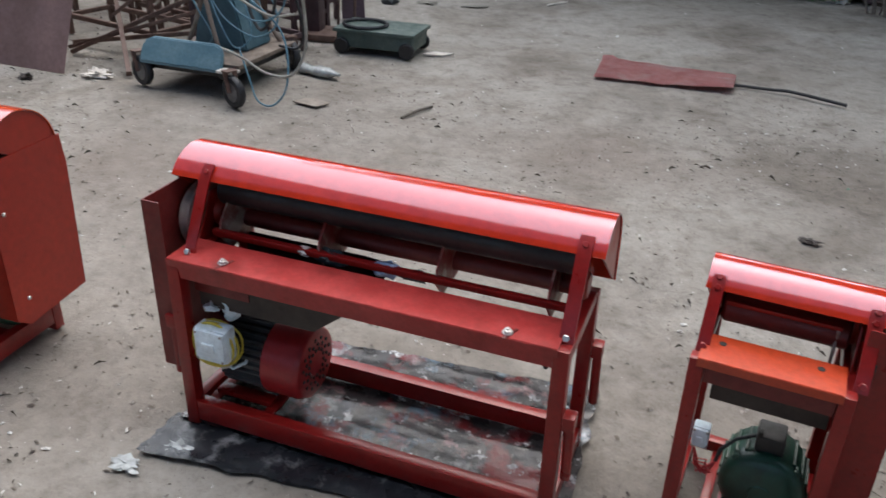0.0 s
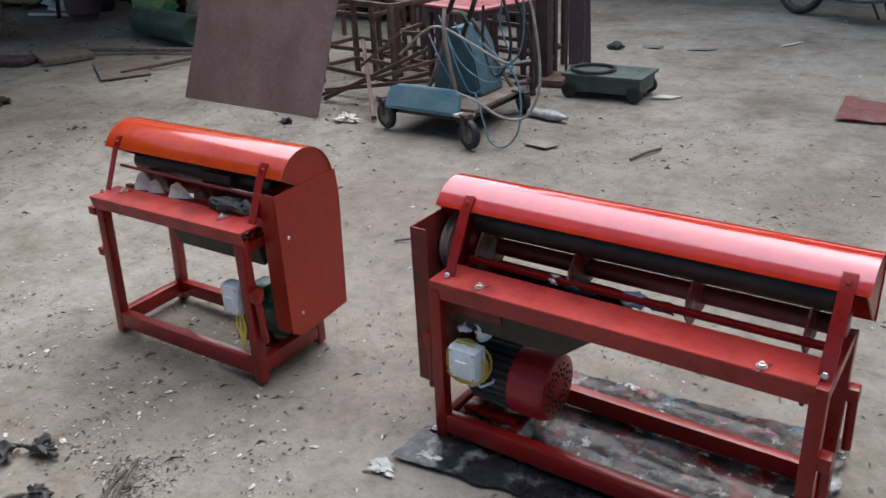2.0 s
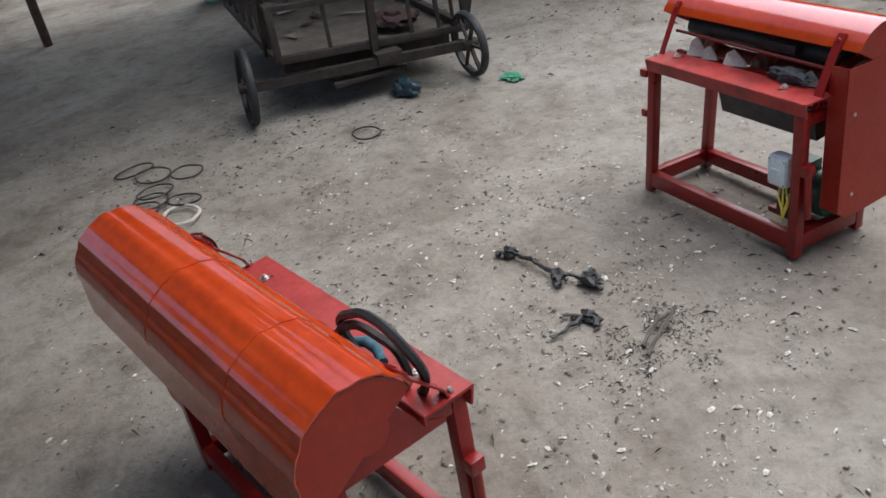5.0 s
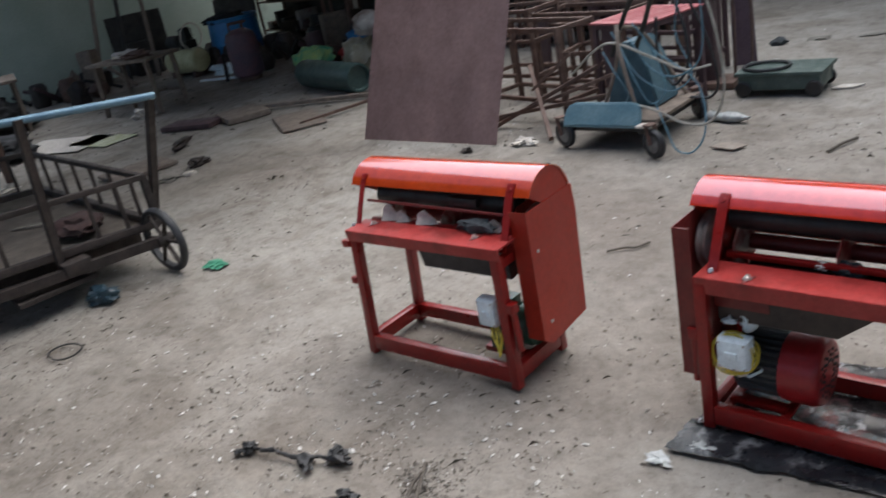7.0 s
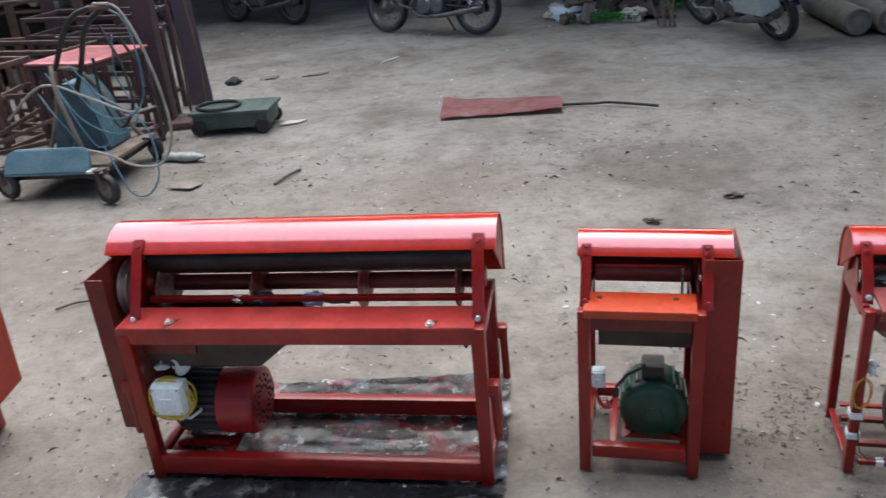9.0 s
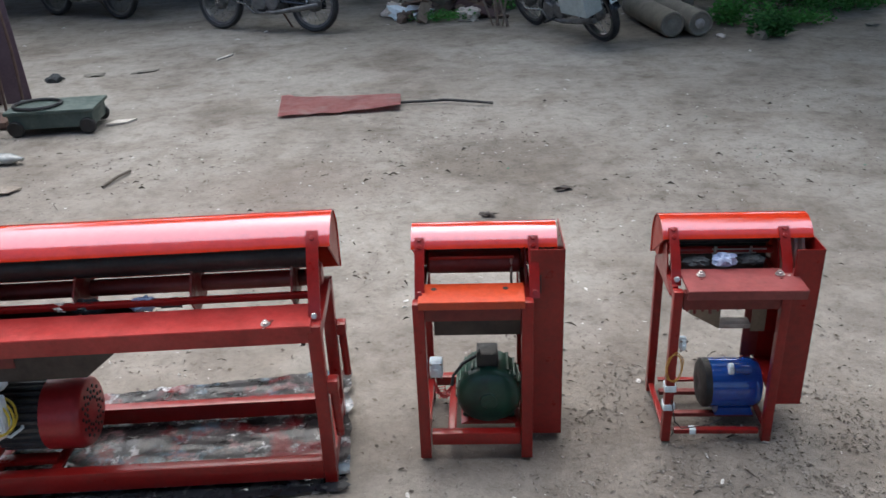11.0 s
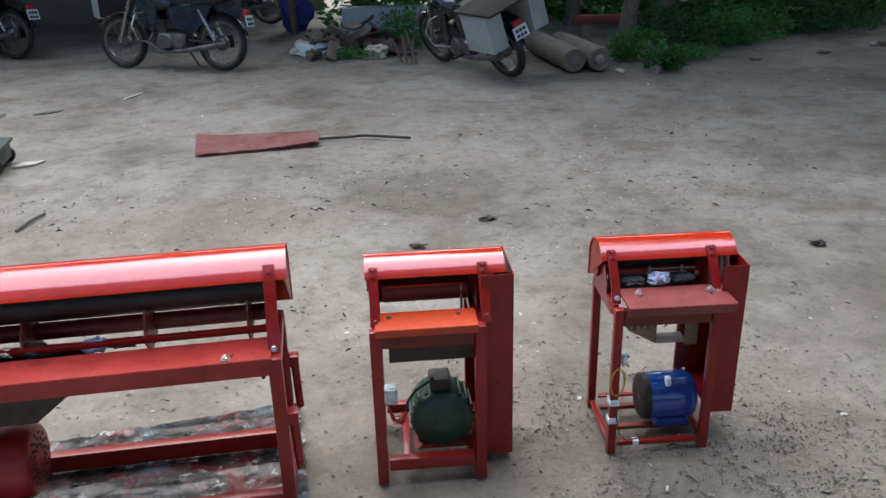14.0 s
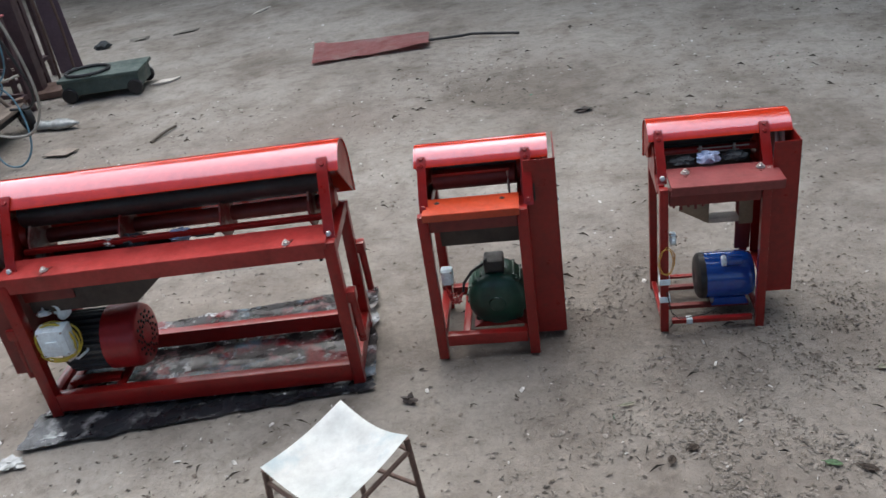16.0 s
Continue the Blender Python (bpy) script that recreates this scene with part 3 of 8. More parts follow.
def cheek(root, x, t=0.004, dz=0.0, dy=0.0):
    """Side plate that carries the shaft bearing."""
    bm = B()
    prism(bm, [(0.06, 0.50), (0.12, 0.53), (0.17 + dy, 0.60 + dz), (0.2 + dy, 0.66 + dz), (0.30 + dy, 0.66 + dz), (0.335 + dy, 0.52), (0.335 + dy, 0.49), (0.06, 0.49)], x, x + t)
    part("side_plate", bm, RED, root)
    bm = B()
    lathe(bm, [(0, 0), (0.045, 0), (0.045, 0.012), (0.03, 0.03), (0, 0.03)], Matrix.Translation((x - 0.01, HY - 0.01, 0.585)) @ AX, 20)
    part("bearing", bm, REDC, root)


# large machine on the plastic sheet
def big_thresher():
    W, D = 1.085, 0.36
    r = thing("thresher", pose(0, 0, 0, 0, 0, -0.4), "long red thresher with glossy hood, standing on a plastic sheet", "farm machine", "red threshers in a row")
    legs(r, W, D)
    rails(r, W, D, 0.022, 0.088)
    hood(r, -0.064, 1.115, HOOD)
    strut(r, 0.045, 0.032, 1)
    strut(r, 1.066, 0.034, 1)
    bench(r, 0.006, 1.058, -0.004, 0.128, 0.551, PRIMER, 0.060, ((0.16, 0.03, 1), (0.935, 0.016, 1)))
    # this guard's darker red stands in for the shadow inside it
    cover(r, -0.06, -0.004, 0.012, 0.30, 0.16, 0.70, paint=DARKRED)
    drum(r, 0.02, 1.06, (0.06, 0.365, 0.70, 0.99), bar_z=0.559)
    cheek(r, 0.012)
    cheek(r, 1.052)
    for x, s in ((0, -1), (W, 1)):
        for y in (0.02, D - 0.02):
            handle(r, x, y, s)
    motor(r, (0.0, 0.17, 0.195), 0.106, 0.075, 0.338, MOTORGREY, MOTORRED, fan=0.45, box=False, feet=False)
    for y in (0.09, 0.25):
        bm = B()
        bx(bm, (0.06, y - 0.02, 0.076), (0.24, y + 0.02, 0.092), 0.003)
        part("motor_rail", bm, RED, r)
    for x in (0.06, 0.24):
        bm = B()
        bx(bm, (x - 0.012, 0.04, 0.066), (x + 0.018, 0.32, 0.0755), 0.002)
        part("motor_rail", bm, RED, r)
    bm = B()
    prism(bm, [(0.05, 0.50), (0.44, 0.50), (0.53, 0.49), (0.40, 0.385), (0.05, 0.385)], 0.06, 0.063, "y")
    prism(bm, [(0.05, 0.50), (0.44, 0.50), (0.53, 0.49), (0.40, 0.385), (0.05, 0.385)], 0.30, 0.303, "y")
    prism(bm, [(0.40, 0.385), (0.53, 0.49), (0.53, 0.493), (0.40, 0.388)], 0.0635, 0.2995, "y")
    prism(bm, [(0.05, 0.385), (0.399, 0.385), (0.399, 0.388), (0.05, 0.388)], 0.0635, 0.2995, "y")
    part("grain_chute", bm, SOOT, r, "dark sheet-metal grain chute")
    sb = switch_box(r, 0.066, 0.164, -0.012, 0.045, 0.252, 0.354)
    # white lumps put where bright ground shows through a gap
    for c, rr, s in (((0.085, 0.06, 0.385), (0.026, 0.02, 0.012), 2), ((0.135, 0.07, 0.385), (0.026, 0.012, 0.034), 6), ((0.12, 0.05, 0.225), (0.03, 0.016, 0.022), 8)):
        bm = B()
        blob(bm, c, rr, s, 2, 0.9)
        part("bright_gap_lump", bm, CLOTHWHITE if s == 8 else PLASTIC, sb, "white lump standing in for a bright gap")
    bm = B()
    for k in range(3):
        wire_ring(bm, (0.108 - 0.004 * k, 0.02 + 0.012 * k, 0.29 - 0.006 * k), 0.068 + 0.004 * k, 0.0035, 0.08, k, (radians(90), 0.15 * k), stretch=0.95)
    part("cable_coil", bm, YELLOW, sb, "coiled yellow cable")
    bm = B()
    tube(bm, [(0.12, 0.05, 0.21), (0.14, 0.05, 0.2), (0.17, 0.07, 0.215), (0.165, 0.1, 0.235)], 0.005, 8)
    part("white_lead", bm, PLASTIC, sb)
    bm = B()
    bx(bm, (0.04, 0.055, 0.43), (0.21, 0.059, 0.50), 0.002)
    part("inner_plate", bm, DARKRED, r)
    # tool and adjusting screw under the bench
    bm = B()
    rod(bm, (1.03, 0.02, 0.505), (1.03, 0.02, 0.478), 0.006, 8)
    part("screw_end", bm, BLACK, r)


big_thresher()

# rags and scraps that lie between bench and rotor of the long machine
for nm, c, rr, s, mt, lb in (("dark_rag", (0.40, 0.172, 0.548), (0.042, 0.02, 0.024), 3, CLOTHDARK, "crumpled black rag lying in the thresher's feed gap"),
                             ("blue_rag", (0.56, 0.172, 0.550), (0.04, 0.018, 0.022), 5, CLOTHBLUE, "crumpled pale blue cloth in the feed gap"),
                             ("dark_rag", (0.635, 0.172, 0.548), (0.05, 0.016, 0.014), 7, CLOTHDARK, "dark oily rag lying in the feed gap"),
                             ("cloth_scrap", (0.325, 0.166, 0.556), (0.02, 0.014, 0.014), 9, CLOTHWHITE, "small pale cloth scrap in the feed gap")):
    bm = B()
    blob(bm, (0, 0, 0), rr, s, 3, 0.5)
    single(nm, bm, mt, lb, "rag", Matrix.Translation(c))


# smaller machine with its guard, beside the long one
def left_thresher():
    W, D = 0.795, 0.345
    r = thing("thresher", pose(-1.485, -0.10, 0, 0, 0, 1.6), "small red thresher with orange hood and closed belt guard", "farm machine", "red threshers in a row")
    legs(r, W, D, skew=0.045)
    rails(r, W, D, 0.025, 0.09)
    hood(r, -0.02, 0.872, HOOD2, TALL, 0.58)
    strut(r, 0.05, 0.024, 1, (0.045, 0.57), TALL)
    strut(r, 0.79, 0.032, 1, (0.045, 0.55), TALL)
    bench(r, 0.045, 0.812, -0.015, 0.115, 0.588, PRIMER, 0.05, ((0.13, 0.075, 1), (0.66, 0.06, 1)))
    cover(r, 0.80, 0.872, 0.10, 0.398, 0.14, 0.685, 0.035)
    drum(r, 0.03, 0.76, (0.12, 0.42, 0.73), True, 0.575, 0.15)
    cheek(r, 0.76)
    handle(r, W, 0.02, 1)
    for z in (0.33, 0.50):
        bm = B()
        bx(bm, (-0.014, 0.006, z), (0.001 + 0.045 * z, 0.03, z + 0.03), 0.003)
        part("lug", bm, RED, r)
    bm = B()
    rod(bm, (0.06, 0.135, 0.665), (0.77, 0.135, 0.655), 0.006, 10)
    part("guide_rod", bm, DARKRED, r)
    for x, w, h in ((0.165, 0.075, 0.066), (0.235, 0.06, 0.045), (0.36, 0.085, 0.052), (0.70, 0.06, 0.046)):
        bm = B()
        prism(bm, [(x - w * 0.45, 0.583), (x + w * 0.6, 0.583), (x + w * 0.35, 0.583 + h * 0.4), (x - w * 0.2, 0.583 + h), (x - w * 0.42, 0.583 + h * 0.8)], 0.128, 0.134, "y")
        for v in bm.verts:
            v.co.y += 0.5 * (v.co.z - 0.583) + 0.35 * (v.co.x - x)
        part("feed_blade", bm, BLADE, r, "pale unpainted feed blade")
    bm = B()
    bx(bm, (0.47, 0.17, 0.655), (0.60, 0.2, 0.69), 0.004)
    part("bearing_block", bm, MOTORGREY, r)
    bm = B()
    prism(bm, [(0.13, 0.51), (0.30, 0.51), (0.30, 0.40), (0.16, 0.38)], 0.28, 0.72)
    part("grain_chute", bm, MOTORGREY, r, "dark sheet-metal grain chute")
    motor(r, (0.0, 0.22, 0.16), 0.08, 0.57, 0.77, MOTORGREEN, MOTORGREEN, fan=0.35)
    for y in (0.16, 0.28):
        bm = B()
        bx(bm, (0.54, y - 0.018, 0.045), (0.757, y + 0.018, 0.068), 0.002)
        part("motor_rail", bm, RED, r)
    sb = switch_box(r, 0.655, 0.735, 0.0, 0.055, 0.255, 0.365)
    bm = B()
    for k in range(3):
        tube(bm, [(0.70 + 0.012 * k, 0.02, 0.255), (0.71 + 0.02 * k, 0.0, 0.22), (0.735, -0.008, 0.18 - 0.02 * k), (0.75, 0.0, 0.2), (0.745, 0.02, 0.24)], 0.004, 6)
    part("cable_loop", bm, YELLOW, sb, "yellow and green cable loop")
    return r


left_thresher()
LM = pose(-1.485, -0.10, 0, 0, 0, 1.6)
for nm, c, rr, s, mt, lb in (("dark_rag", (0.63, 0.118, 0.609), (0.085, 0.03, 0.026), 15, CLOTHDARK, "dark grey-green cloth lying on the bench"),):
    bm = B()
    blob(bm, (0, 0, 0), rr, s, 3, 0.5)
    single(nm, bm, mt, lb, "rag", LM @ Matrix.Translation(c))


# narrow machine with the green motor
def green_thresher():
    W, D = 0.345, 0.345
    r = thing("thresher", pose(1.335, 0.087, 0, 0, 0, -4.5), "narrow red thresher with orange bench and green motor", "farm machine", "red threshers in a row")
    legs(r, W, D, 0.034)
    rails(r, W, D, 0.05, 0.092, 0.03)
    hood(r, -0.006, 0.420, HOOD, SMALL, 0.535)
    strut(r, 0.02, 0.028, 2, (0.045, 0.535), SMALL, RED)
    strut(r, 0.350, 0.03, 2, (0.045, 0.535), SMALL, RED)
    bench(r, 0.018, 0.320, -0.012, 0.105, 0.556, ORANGE, 0.030, ((0.06, 0.07, 0), (0.268, 0.07, 0)))
    bm = B()
    bx(bm, (0.035, 0.006, 0.485), (0.310, 0.03, 0.525), 0.003)
    part("rail", bm, DARKRED, r)
    cover(r, 0.350, 0.440, 0.095, 0.31, 0.02, 0.664, 0.0, paint=RED, fill=0.010)
    bm = B()
    bx(bm, (0.366, 0.0930, 0.525), (0.372, 0.0945, 0.585), 0.0005)
    part("slot", bm, BLACK, r)
    drum(r, 0.03, 0.335, (), False, up=-0.045, lift=0.036)
    bm = B()
    rod(bm, (0.04, 0.20, 0.580), (0.315, 0.20, 0.580), 0.034, 20)
    part("feed_roller", bm, DARKRED, r, "dark red feed roller")
    for x in (0.288,):
        bm = B()
        rod(bm, (x, 0.17, 0.47), (x, 0.17, 0.605), 0.004, 8)
        part("guide_rod", bm, GREYPLATE, r)
    bm = B()
    bx(bm, (0.045, 0.160, 0.607), (0.295, 0.172, 0.617), 0.002)
    part("cross_bar", bm, RED, r)
    cheek(r, 0.328, dz=-0.03, dy=-0.04)
    cheek(r, 0.012, dz=-0.03, dy=-0.04)
    bm = B()
    prism(bm, [(0.07, 0.49), (0.15, 0.485), (0.19, 0.45), (0.19, 0.40), (0.10, 0.385), (0.08, 0.395)], 0.055, 0.312)
    part("grain_chute", bm, SOOT, r, "dark sheet-metal grain chute")
    # squat round motor, its end shield to the front
    mc = Vector((0.214, 0.165, 0.160))
    bm = B()
    lathe(bm, [(0, 0.075), (0.05, 0.075), (0.092, 0.066), (0.099, 0.05), (0.101, -0.052), (0.098, -0.066), (0.085, -0.078), (0.05, -0.088), (0.028, -0.091), (0.025, -0.095), (0, -0.096)], Matrix.Translation(mc) @ AY, 40)
    mo = part("motor", bm, MOTORGREEN, r, "squat green electric motor, oily and dusty")
    for i in range(22):
        a = 2 * math.pi * (i + 0.3) / 22
        if 1.15 < a < 1.95 or 4.3 < a < 5.1:
            continue
        d = Vector((math.cos(a), 0, math.sin(a)))
        bm = B()
        bar(bm, mc + d * 0.1015 + Vector((0, -0.05, 0)), mc + d * 0.1 + Vector((0, 0.05, 0)), 0.007, 0.009, 0.002)
        part("cooling_fin", bm, MOTORGREEN, mo)
    for a in (0.8, 2.35, 3.9, 5.5):
        d = Vector((math.cos(a), 0, math.sin(a)))
        bm = B()
        rod(bm, mc + d * 0.098 + Vector((0, -0.04, 0)), mc + d * 0.098 + Vector((0, -0.066, 0)), 0.011, 10)
        part("lug", bm, MOTORGREEN, mo)
    bm = B()
    prism(bm, [(0.125, 0.062), (0.30, 0.062), (0.275, 0.078), (0.245, 0.082), (0.235, 0.105), (0.19, 0.105), (0.18, 0.082), (0.15, 0.078)], 0.09, 0.24, "y")
    part("motor_base", bm, RED, r)
    bm = B()
    bx(bm, (0.178, 0.115, 0.255), (0.245, 0.19, 0.302), 0.007)
    bx(bm, (0.180, 0.112, 0.296), (0.192, 0.135, 0.314), 0.004)
    part("terminal_box", bm, BLACK, mo, "dark rough terminal box")
    for x in (0.085, 0.295):
        bm = B()
        bx(bm, (x, 0.03, 0.045), (x + 0.025, 0.315, 0.062), 0.002)
        part("motor_rail", bm, RED, r)
    sb = switch_box(r, 0.034, 0.074, 0.08, 0.12, 0.240, 0.298)
    bm = B()
    for k in range(3):
        tube(bm, [(0.045, 0.1, 0.225), (0.05 + 0.01 * k, 0.09, 0.195 - 0.015 * k), (0.075 + 0.01 * k, 0.085, 0.175), (0.08, 0.085, 0.21 - 0.012 * k), (0.05, 0.09, 0.2 - 0.008 * k), (0.06 + 0.012 * k, 0.085, 0.165), (0.1, 0.1, 0.2)], 0.0025, 6)
    part("wire", bm, REDWIRE, sb, "tangled red wire")
    bm = B()
    tube(bm, [(0.10, 0.1, 0.2), (0.105, 0.12, 0.225), (0.135, 0.13, 0.262), (0.18, 0.14, 0.285)], 0.005, 8)
    part("motor_lead", bm, BLACK, mo)


green_thresher()


# narrow machine with the blue motor
def blue_thresher():
    W, D = 0.335, 0.30
    r = thing("thresher", pose(2.09, 0.10, 0, 0, 0, -5.5), "narrow red thresher with blue motor and taped leg", "farm machine", "red threshers in a row")
    legs(r, W, D, 0.027, 0.53, 0.51)
    rails(r, W, D, 0.028, 0.044, 0.018)
    hood(r, -0.016, 0.420, HOOD, SMALL2, 0.52)
    strut(r, 0.015, 0.028, 2, (0.055, 0.525), SMALL2)
    strut(r, 0.335, 0.03, 2, (0.06, 0.525), SMALL2)
    bench(r, 0.03, 0.362, -0.045, 0.10, 0.556, DULLRED, 0.034, ((0.085, 0.055, 1), (0.31, 0.055, 1)))
    bm = B()
    bx(bm, (0.03, 0.004, 0.47), (0.305, 0.03, 0.525), 0.003)
    part("rail", bm, DARKRED, r)
    cover(r, 0.345, 0.425, 0.045, 0.28, 0.11, 0.64, 0.0, paint=RED)
    cheek(r, 0.0, dz=-0.04, dy=-0.05)
    cheek(r, 0.325, dz=-0.04, dy=-0.05)
    bm = B()
    rod(bm, (0.0, 0.19, 0.575), (0.34, 0.19, 0.575), 0.012, 14)
    part("rotor", bm, RED, r)
    # black roller again fills in for the shade under the hood
    bm = B()
    rod(bm, (0.02, 0.22, 0.615), (0.32, 0.22, 0.615), 0.03, 16)
    part("dark_hollow_roller", bm, BLACK, r)
    # added black plate that stands in for the shaded interior
    bm = B()
    bx(bm, (0.03, 0.215, 0.47), (0.318, 0.219, 0.60), 0.001)
    part("inner_plate", bm, BLACK, r)
    for z, x1 in ((0.588, 0.30), (0.575, 0.27)):
        bm = B()
        rod(bm, (0.14, 0.165, z), (x1, 0.165, z), 0.0025, 8)
        part("guide_rod", bm, GREYPLATE, r)
    for x in (0.15, 0.255):
        bm = B()
        rod(bm, (x, 0.165, 0.555), (x, 0.165, 0.598), 0.005, 8)
        part("guide_post", bm, GREYPLATE, r)
    bm = B()
    prism(bm, [(0.085, 0.472), (0.17, 0.472), (0.17, 0.345), (0.075, 0.40)], 0.108, 0.112, "y")
    part("chute_plate", bm, PAN, r)
    bm = B()
    bx(bm, (0.1705, 0.108, 0.345), (0.2645, 0.15, 0.362), 0.002)
    part("chute_plate", bm, GREYPLATE, r)
    bm = B()
    bx(bm, (0.265, 0.108, 0.335), (0.308, 0.112, 0.472), 0.001)
    part("chute_plate", bm, PAN, r)
    bm = B()
    bx(bm, (0.275, 0.20, 0.19), (0.325, 0.21, 0.39), 0.002)
    part("guard_plate", bm, DARKRED, r)
    for i in range(5):
        bm = B()
        rod(bm, (0.045 + 0.022 * i, 0.02, 0.472), (0.046 + 0.022 * i, 0.018, 0.458 - 0.008 * (i % 2)), 0.005, 6)
        part("weld_drip", bm, DARKRED, r)
    mo = motor(r, (0.0, 0.14, 0.128), 0.076, 0.148, 0.318, MOTORBLUE, MOTORBLUE, fan=0.92, box=False, fins=0, feet=False)
    bm = B()
    lathe(bm, [(0, -0.004), (0.02, -0.012), (0.07, -0.008), (0.081, 0.0), (0.083, 0.02), (0.07, 0.021)], Matrix.Translation((0.143, 0.14, 0.128)) @ Matrix.Scale(0.96, 4) @ AX, 32)
    part("end_bell", bm, BLACK, mo)
    bm = B()
    rod(bm, (0.226, 0.098, 0.205), (0.278, 0.098, 0.205), 0.018, 16)
    part("capacitor", bm, MOTORBLUE, mo)
    bm = B()
    rod(bm, (0.212, 0.098, 0.205), (0.2265, 0.098, 0.205), 0.0185, 16)
    part("capacitor_cap", bm, PLASTIC, mo)
    for y in (0.10, 0.22):
        bm = B()
        bx(bm, (0.03, y - 0.01, 0.028), (0.305, y + 0.01, 0.042), 0.002)
        part("motor_rail", bm, DARKRED, r)
    bm = B()
    prism(bm, [(0.18, 0.0425), (0.30, 0.0425), (0.29, 0.07), (0.19, 0.07)], 0.08, 0.21, "y")
    part("motor_base", bm, MOTORBLUE, r)
    for z in (0.186, 0.118):
        bm = B()
        bx(bm, (-0.0022, -0.0022, z), (0.0322, 0.0322, z + 0.022), 0.002)
        part("tape", bm, PLASTIC, r, "white tape wound round the leg")
    bm = B()
    bx(bm, (0.085, -0.0005, 0.0265), (0.105, 0.0225, 0.0455), 0.002)
    part("tape", bm, PLASTIC, r, "white tape wound round the rail")
    sb = switch_box(r, 0.032, 0.052, 0.0, 0.03, 0.33, 0.37)
    bm = B()
    for k in range(3):
        wire_ring(bm, (0.017 + 0.003 * k, -0.006 + 0.003 * k, 0.275), 0.046 + 0.002 * k, 0.0013, 0.12, k, (radians(90), 0.15 * k), stretch=0.5)
    part("cable_coil", bm, ORANGEWIRE, sb, "thin orange cable wound on the leg")
    bm = B()
    tube(bm, [(0.02, -0.004, 0.16), (0.035, -0.004, 0.08), (0.06, 0.0, 0.05), (0.15, 0.02, 0.05), (0.2, 0.05, 0.055)], 0.0018, 6)
    part("lead", bm, BLACK, sb)


blue_thresher()
QM = pose(2.09, 0.10, 0, 0, 0, -5.5)
for nm, c, rr, s, mt, lb in (("blue_rag", (0.165, 0.118, 0.575), (0.034, 0.024, 0.021), 21, CLOTHBLUE, "crumpled blue plastic rag on the narrow thresher's bench"),
                             ("dark_rag", (0.085, 0.13, 0.567), (0.036, 0.024, 0.014), 22, CLOTHDARK, "dark oily rag on the bench"),
                             ("dark_rag", (0.25, 0.14, 0.567), (0.036, 0.022, 0.014), 23, CLOTHDARK, "dark oily rag lying behind the bench")):
    bm = B()
    blob(bm, (0, 0, 0), rr, s, 3, 0.5)
    single(nm, bm, mt, lb, "rag", QM @ Matrix.Translation(c))


# machine close to the camera, turned away
def near_thresher():
    W, D = 0.895, 0.36
    m = pose(-0.1735, -1.6007, 0, 0, 0, 193.3)
    r = thing("thresher", m, "red thresher seen from behind, orange hood with riveted seams", "farm machine", "red threshers in a row")
    legs(r, W, D)
    rails(r, W, D, 0.025, 0.09)
    hood(r, -0.03, 1.19, HOOD2, LOW, 0.47, (0.27, 0.68), 90, 35, 0.0016)
    strut(r, 0.0, 0.03, 2, (0.045, 0.535), LOW)
    strut(r, 0.875, 0.03, 2, (0.045, 0.535), LOW)
    bench(r, -0.02, 0.875, -0.012, 0.125, 0.556, PRIMER, 0.05, ((0.76, 0.06, 1), (0.10, 0.05, 1)))
    cover(r, 0.905, 1.06, 0.16, 0.34, 0.14, 0.60)
    bm = B()
    for x0, x1, q in ((1.04, 1.048, 0.062), (1.048, 1.066, 0.05), (1.066, 1.074, 0.062)):
        rod(bm, (x0, 0.125, 0.565), (x1, 0.125, 0.565), q, 24)
    rod(bm, (0.86, 0.125, 0.565), (1.09, 0.125, 0.565), 0.012, 12)
    part("drive_pulley", bm, DARKRED, r, "dark grooved drive pulley")
    drum(r, 0.0, 0.88, (0.1, 0.4, 0.8))
    cheek(r, 0.0)
    handle(r, 0, 0.02, -1)
    handle(r, 0, D - 0.02, -1)
    motor(r, (0.0, 0.17, 0.19), 0.1, 0.55, 0.85, MOTORGREY, MOTORRED, fan=0.4)
    for y in (0.09, 0.25):
        bm = B()
        bx(bm, (0.5, y - 0.018, 0.04), (0.86, y + 0.018, 0.078), 0.002)
        part("motor_rail", bm, RED, r)
    bm = B()
    bx(bm, (-0.005, 0.33, 0.40), (0.88, 0.345, 0.55), 0.003)
    part("back_panel", bm, RED, r)
    bm = B()
    tube(bm, [(0.16, 0.09, 0.585), (0.2, 0.075, 0.592), (0.25, 0.07, 0.588), (0.28, 0.085, 0.582)], 0.013, 10)
    single("teal_wrap", bm, mat("teal_cloth", (0.03, 0.09, 0.13), (0.06, 0.15, 0.2), 30, 0.8, 0.1, 0, 0.3, 120), "teal cloth wrap lying under the belts", "cloth", m)
    # belts laid on the bench
    for k, (c, rad, tl) in enumerate((((0.135, 0.10, 0.632), 0.105, 0.1), ((0.16, 0.112, 0.612), 0.085, 0.5))):
        bm = B()
        wire_ring(bm, (0, 0, 0), rad, 0.011, 0.12, k + 2, (radians(78) + tl * 0.3, 0.1), 36, 1.15)
        single("drive_belt", bm, RUBBER, "black rubber drive belt looped on the machine's bench", "belt", m @ Matrix.Translation(c) @ Matrix.Rotation(0.15 * k, 4, "Z"))


near_thresher()


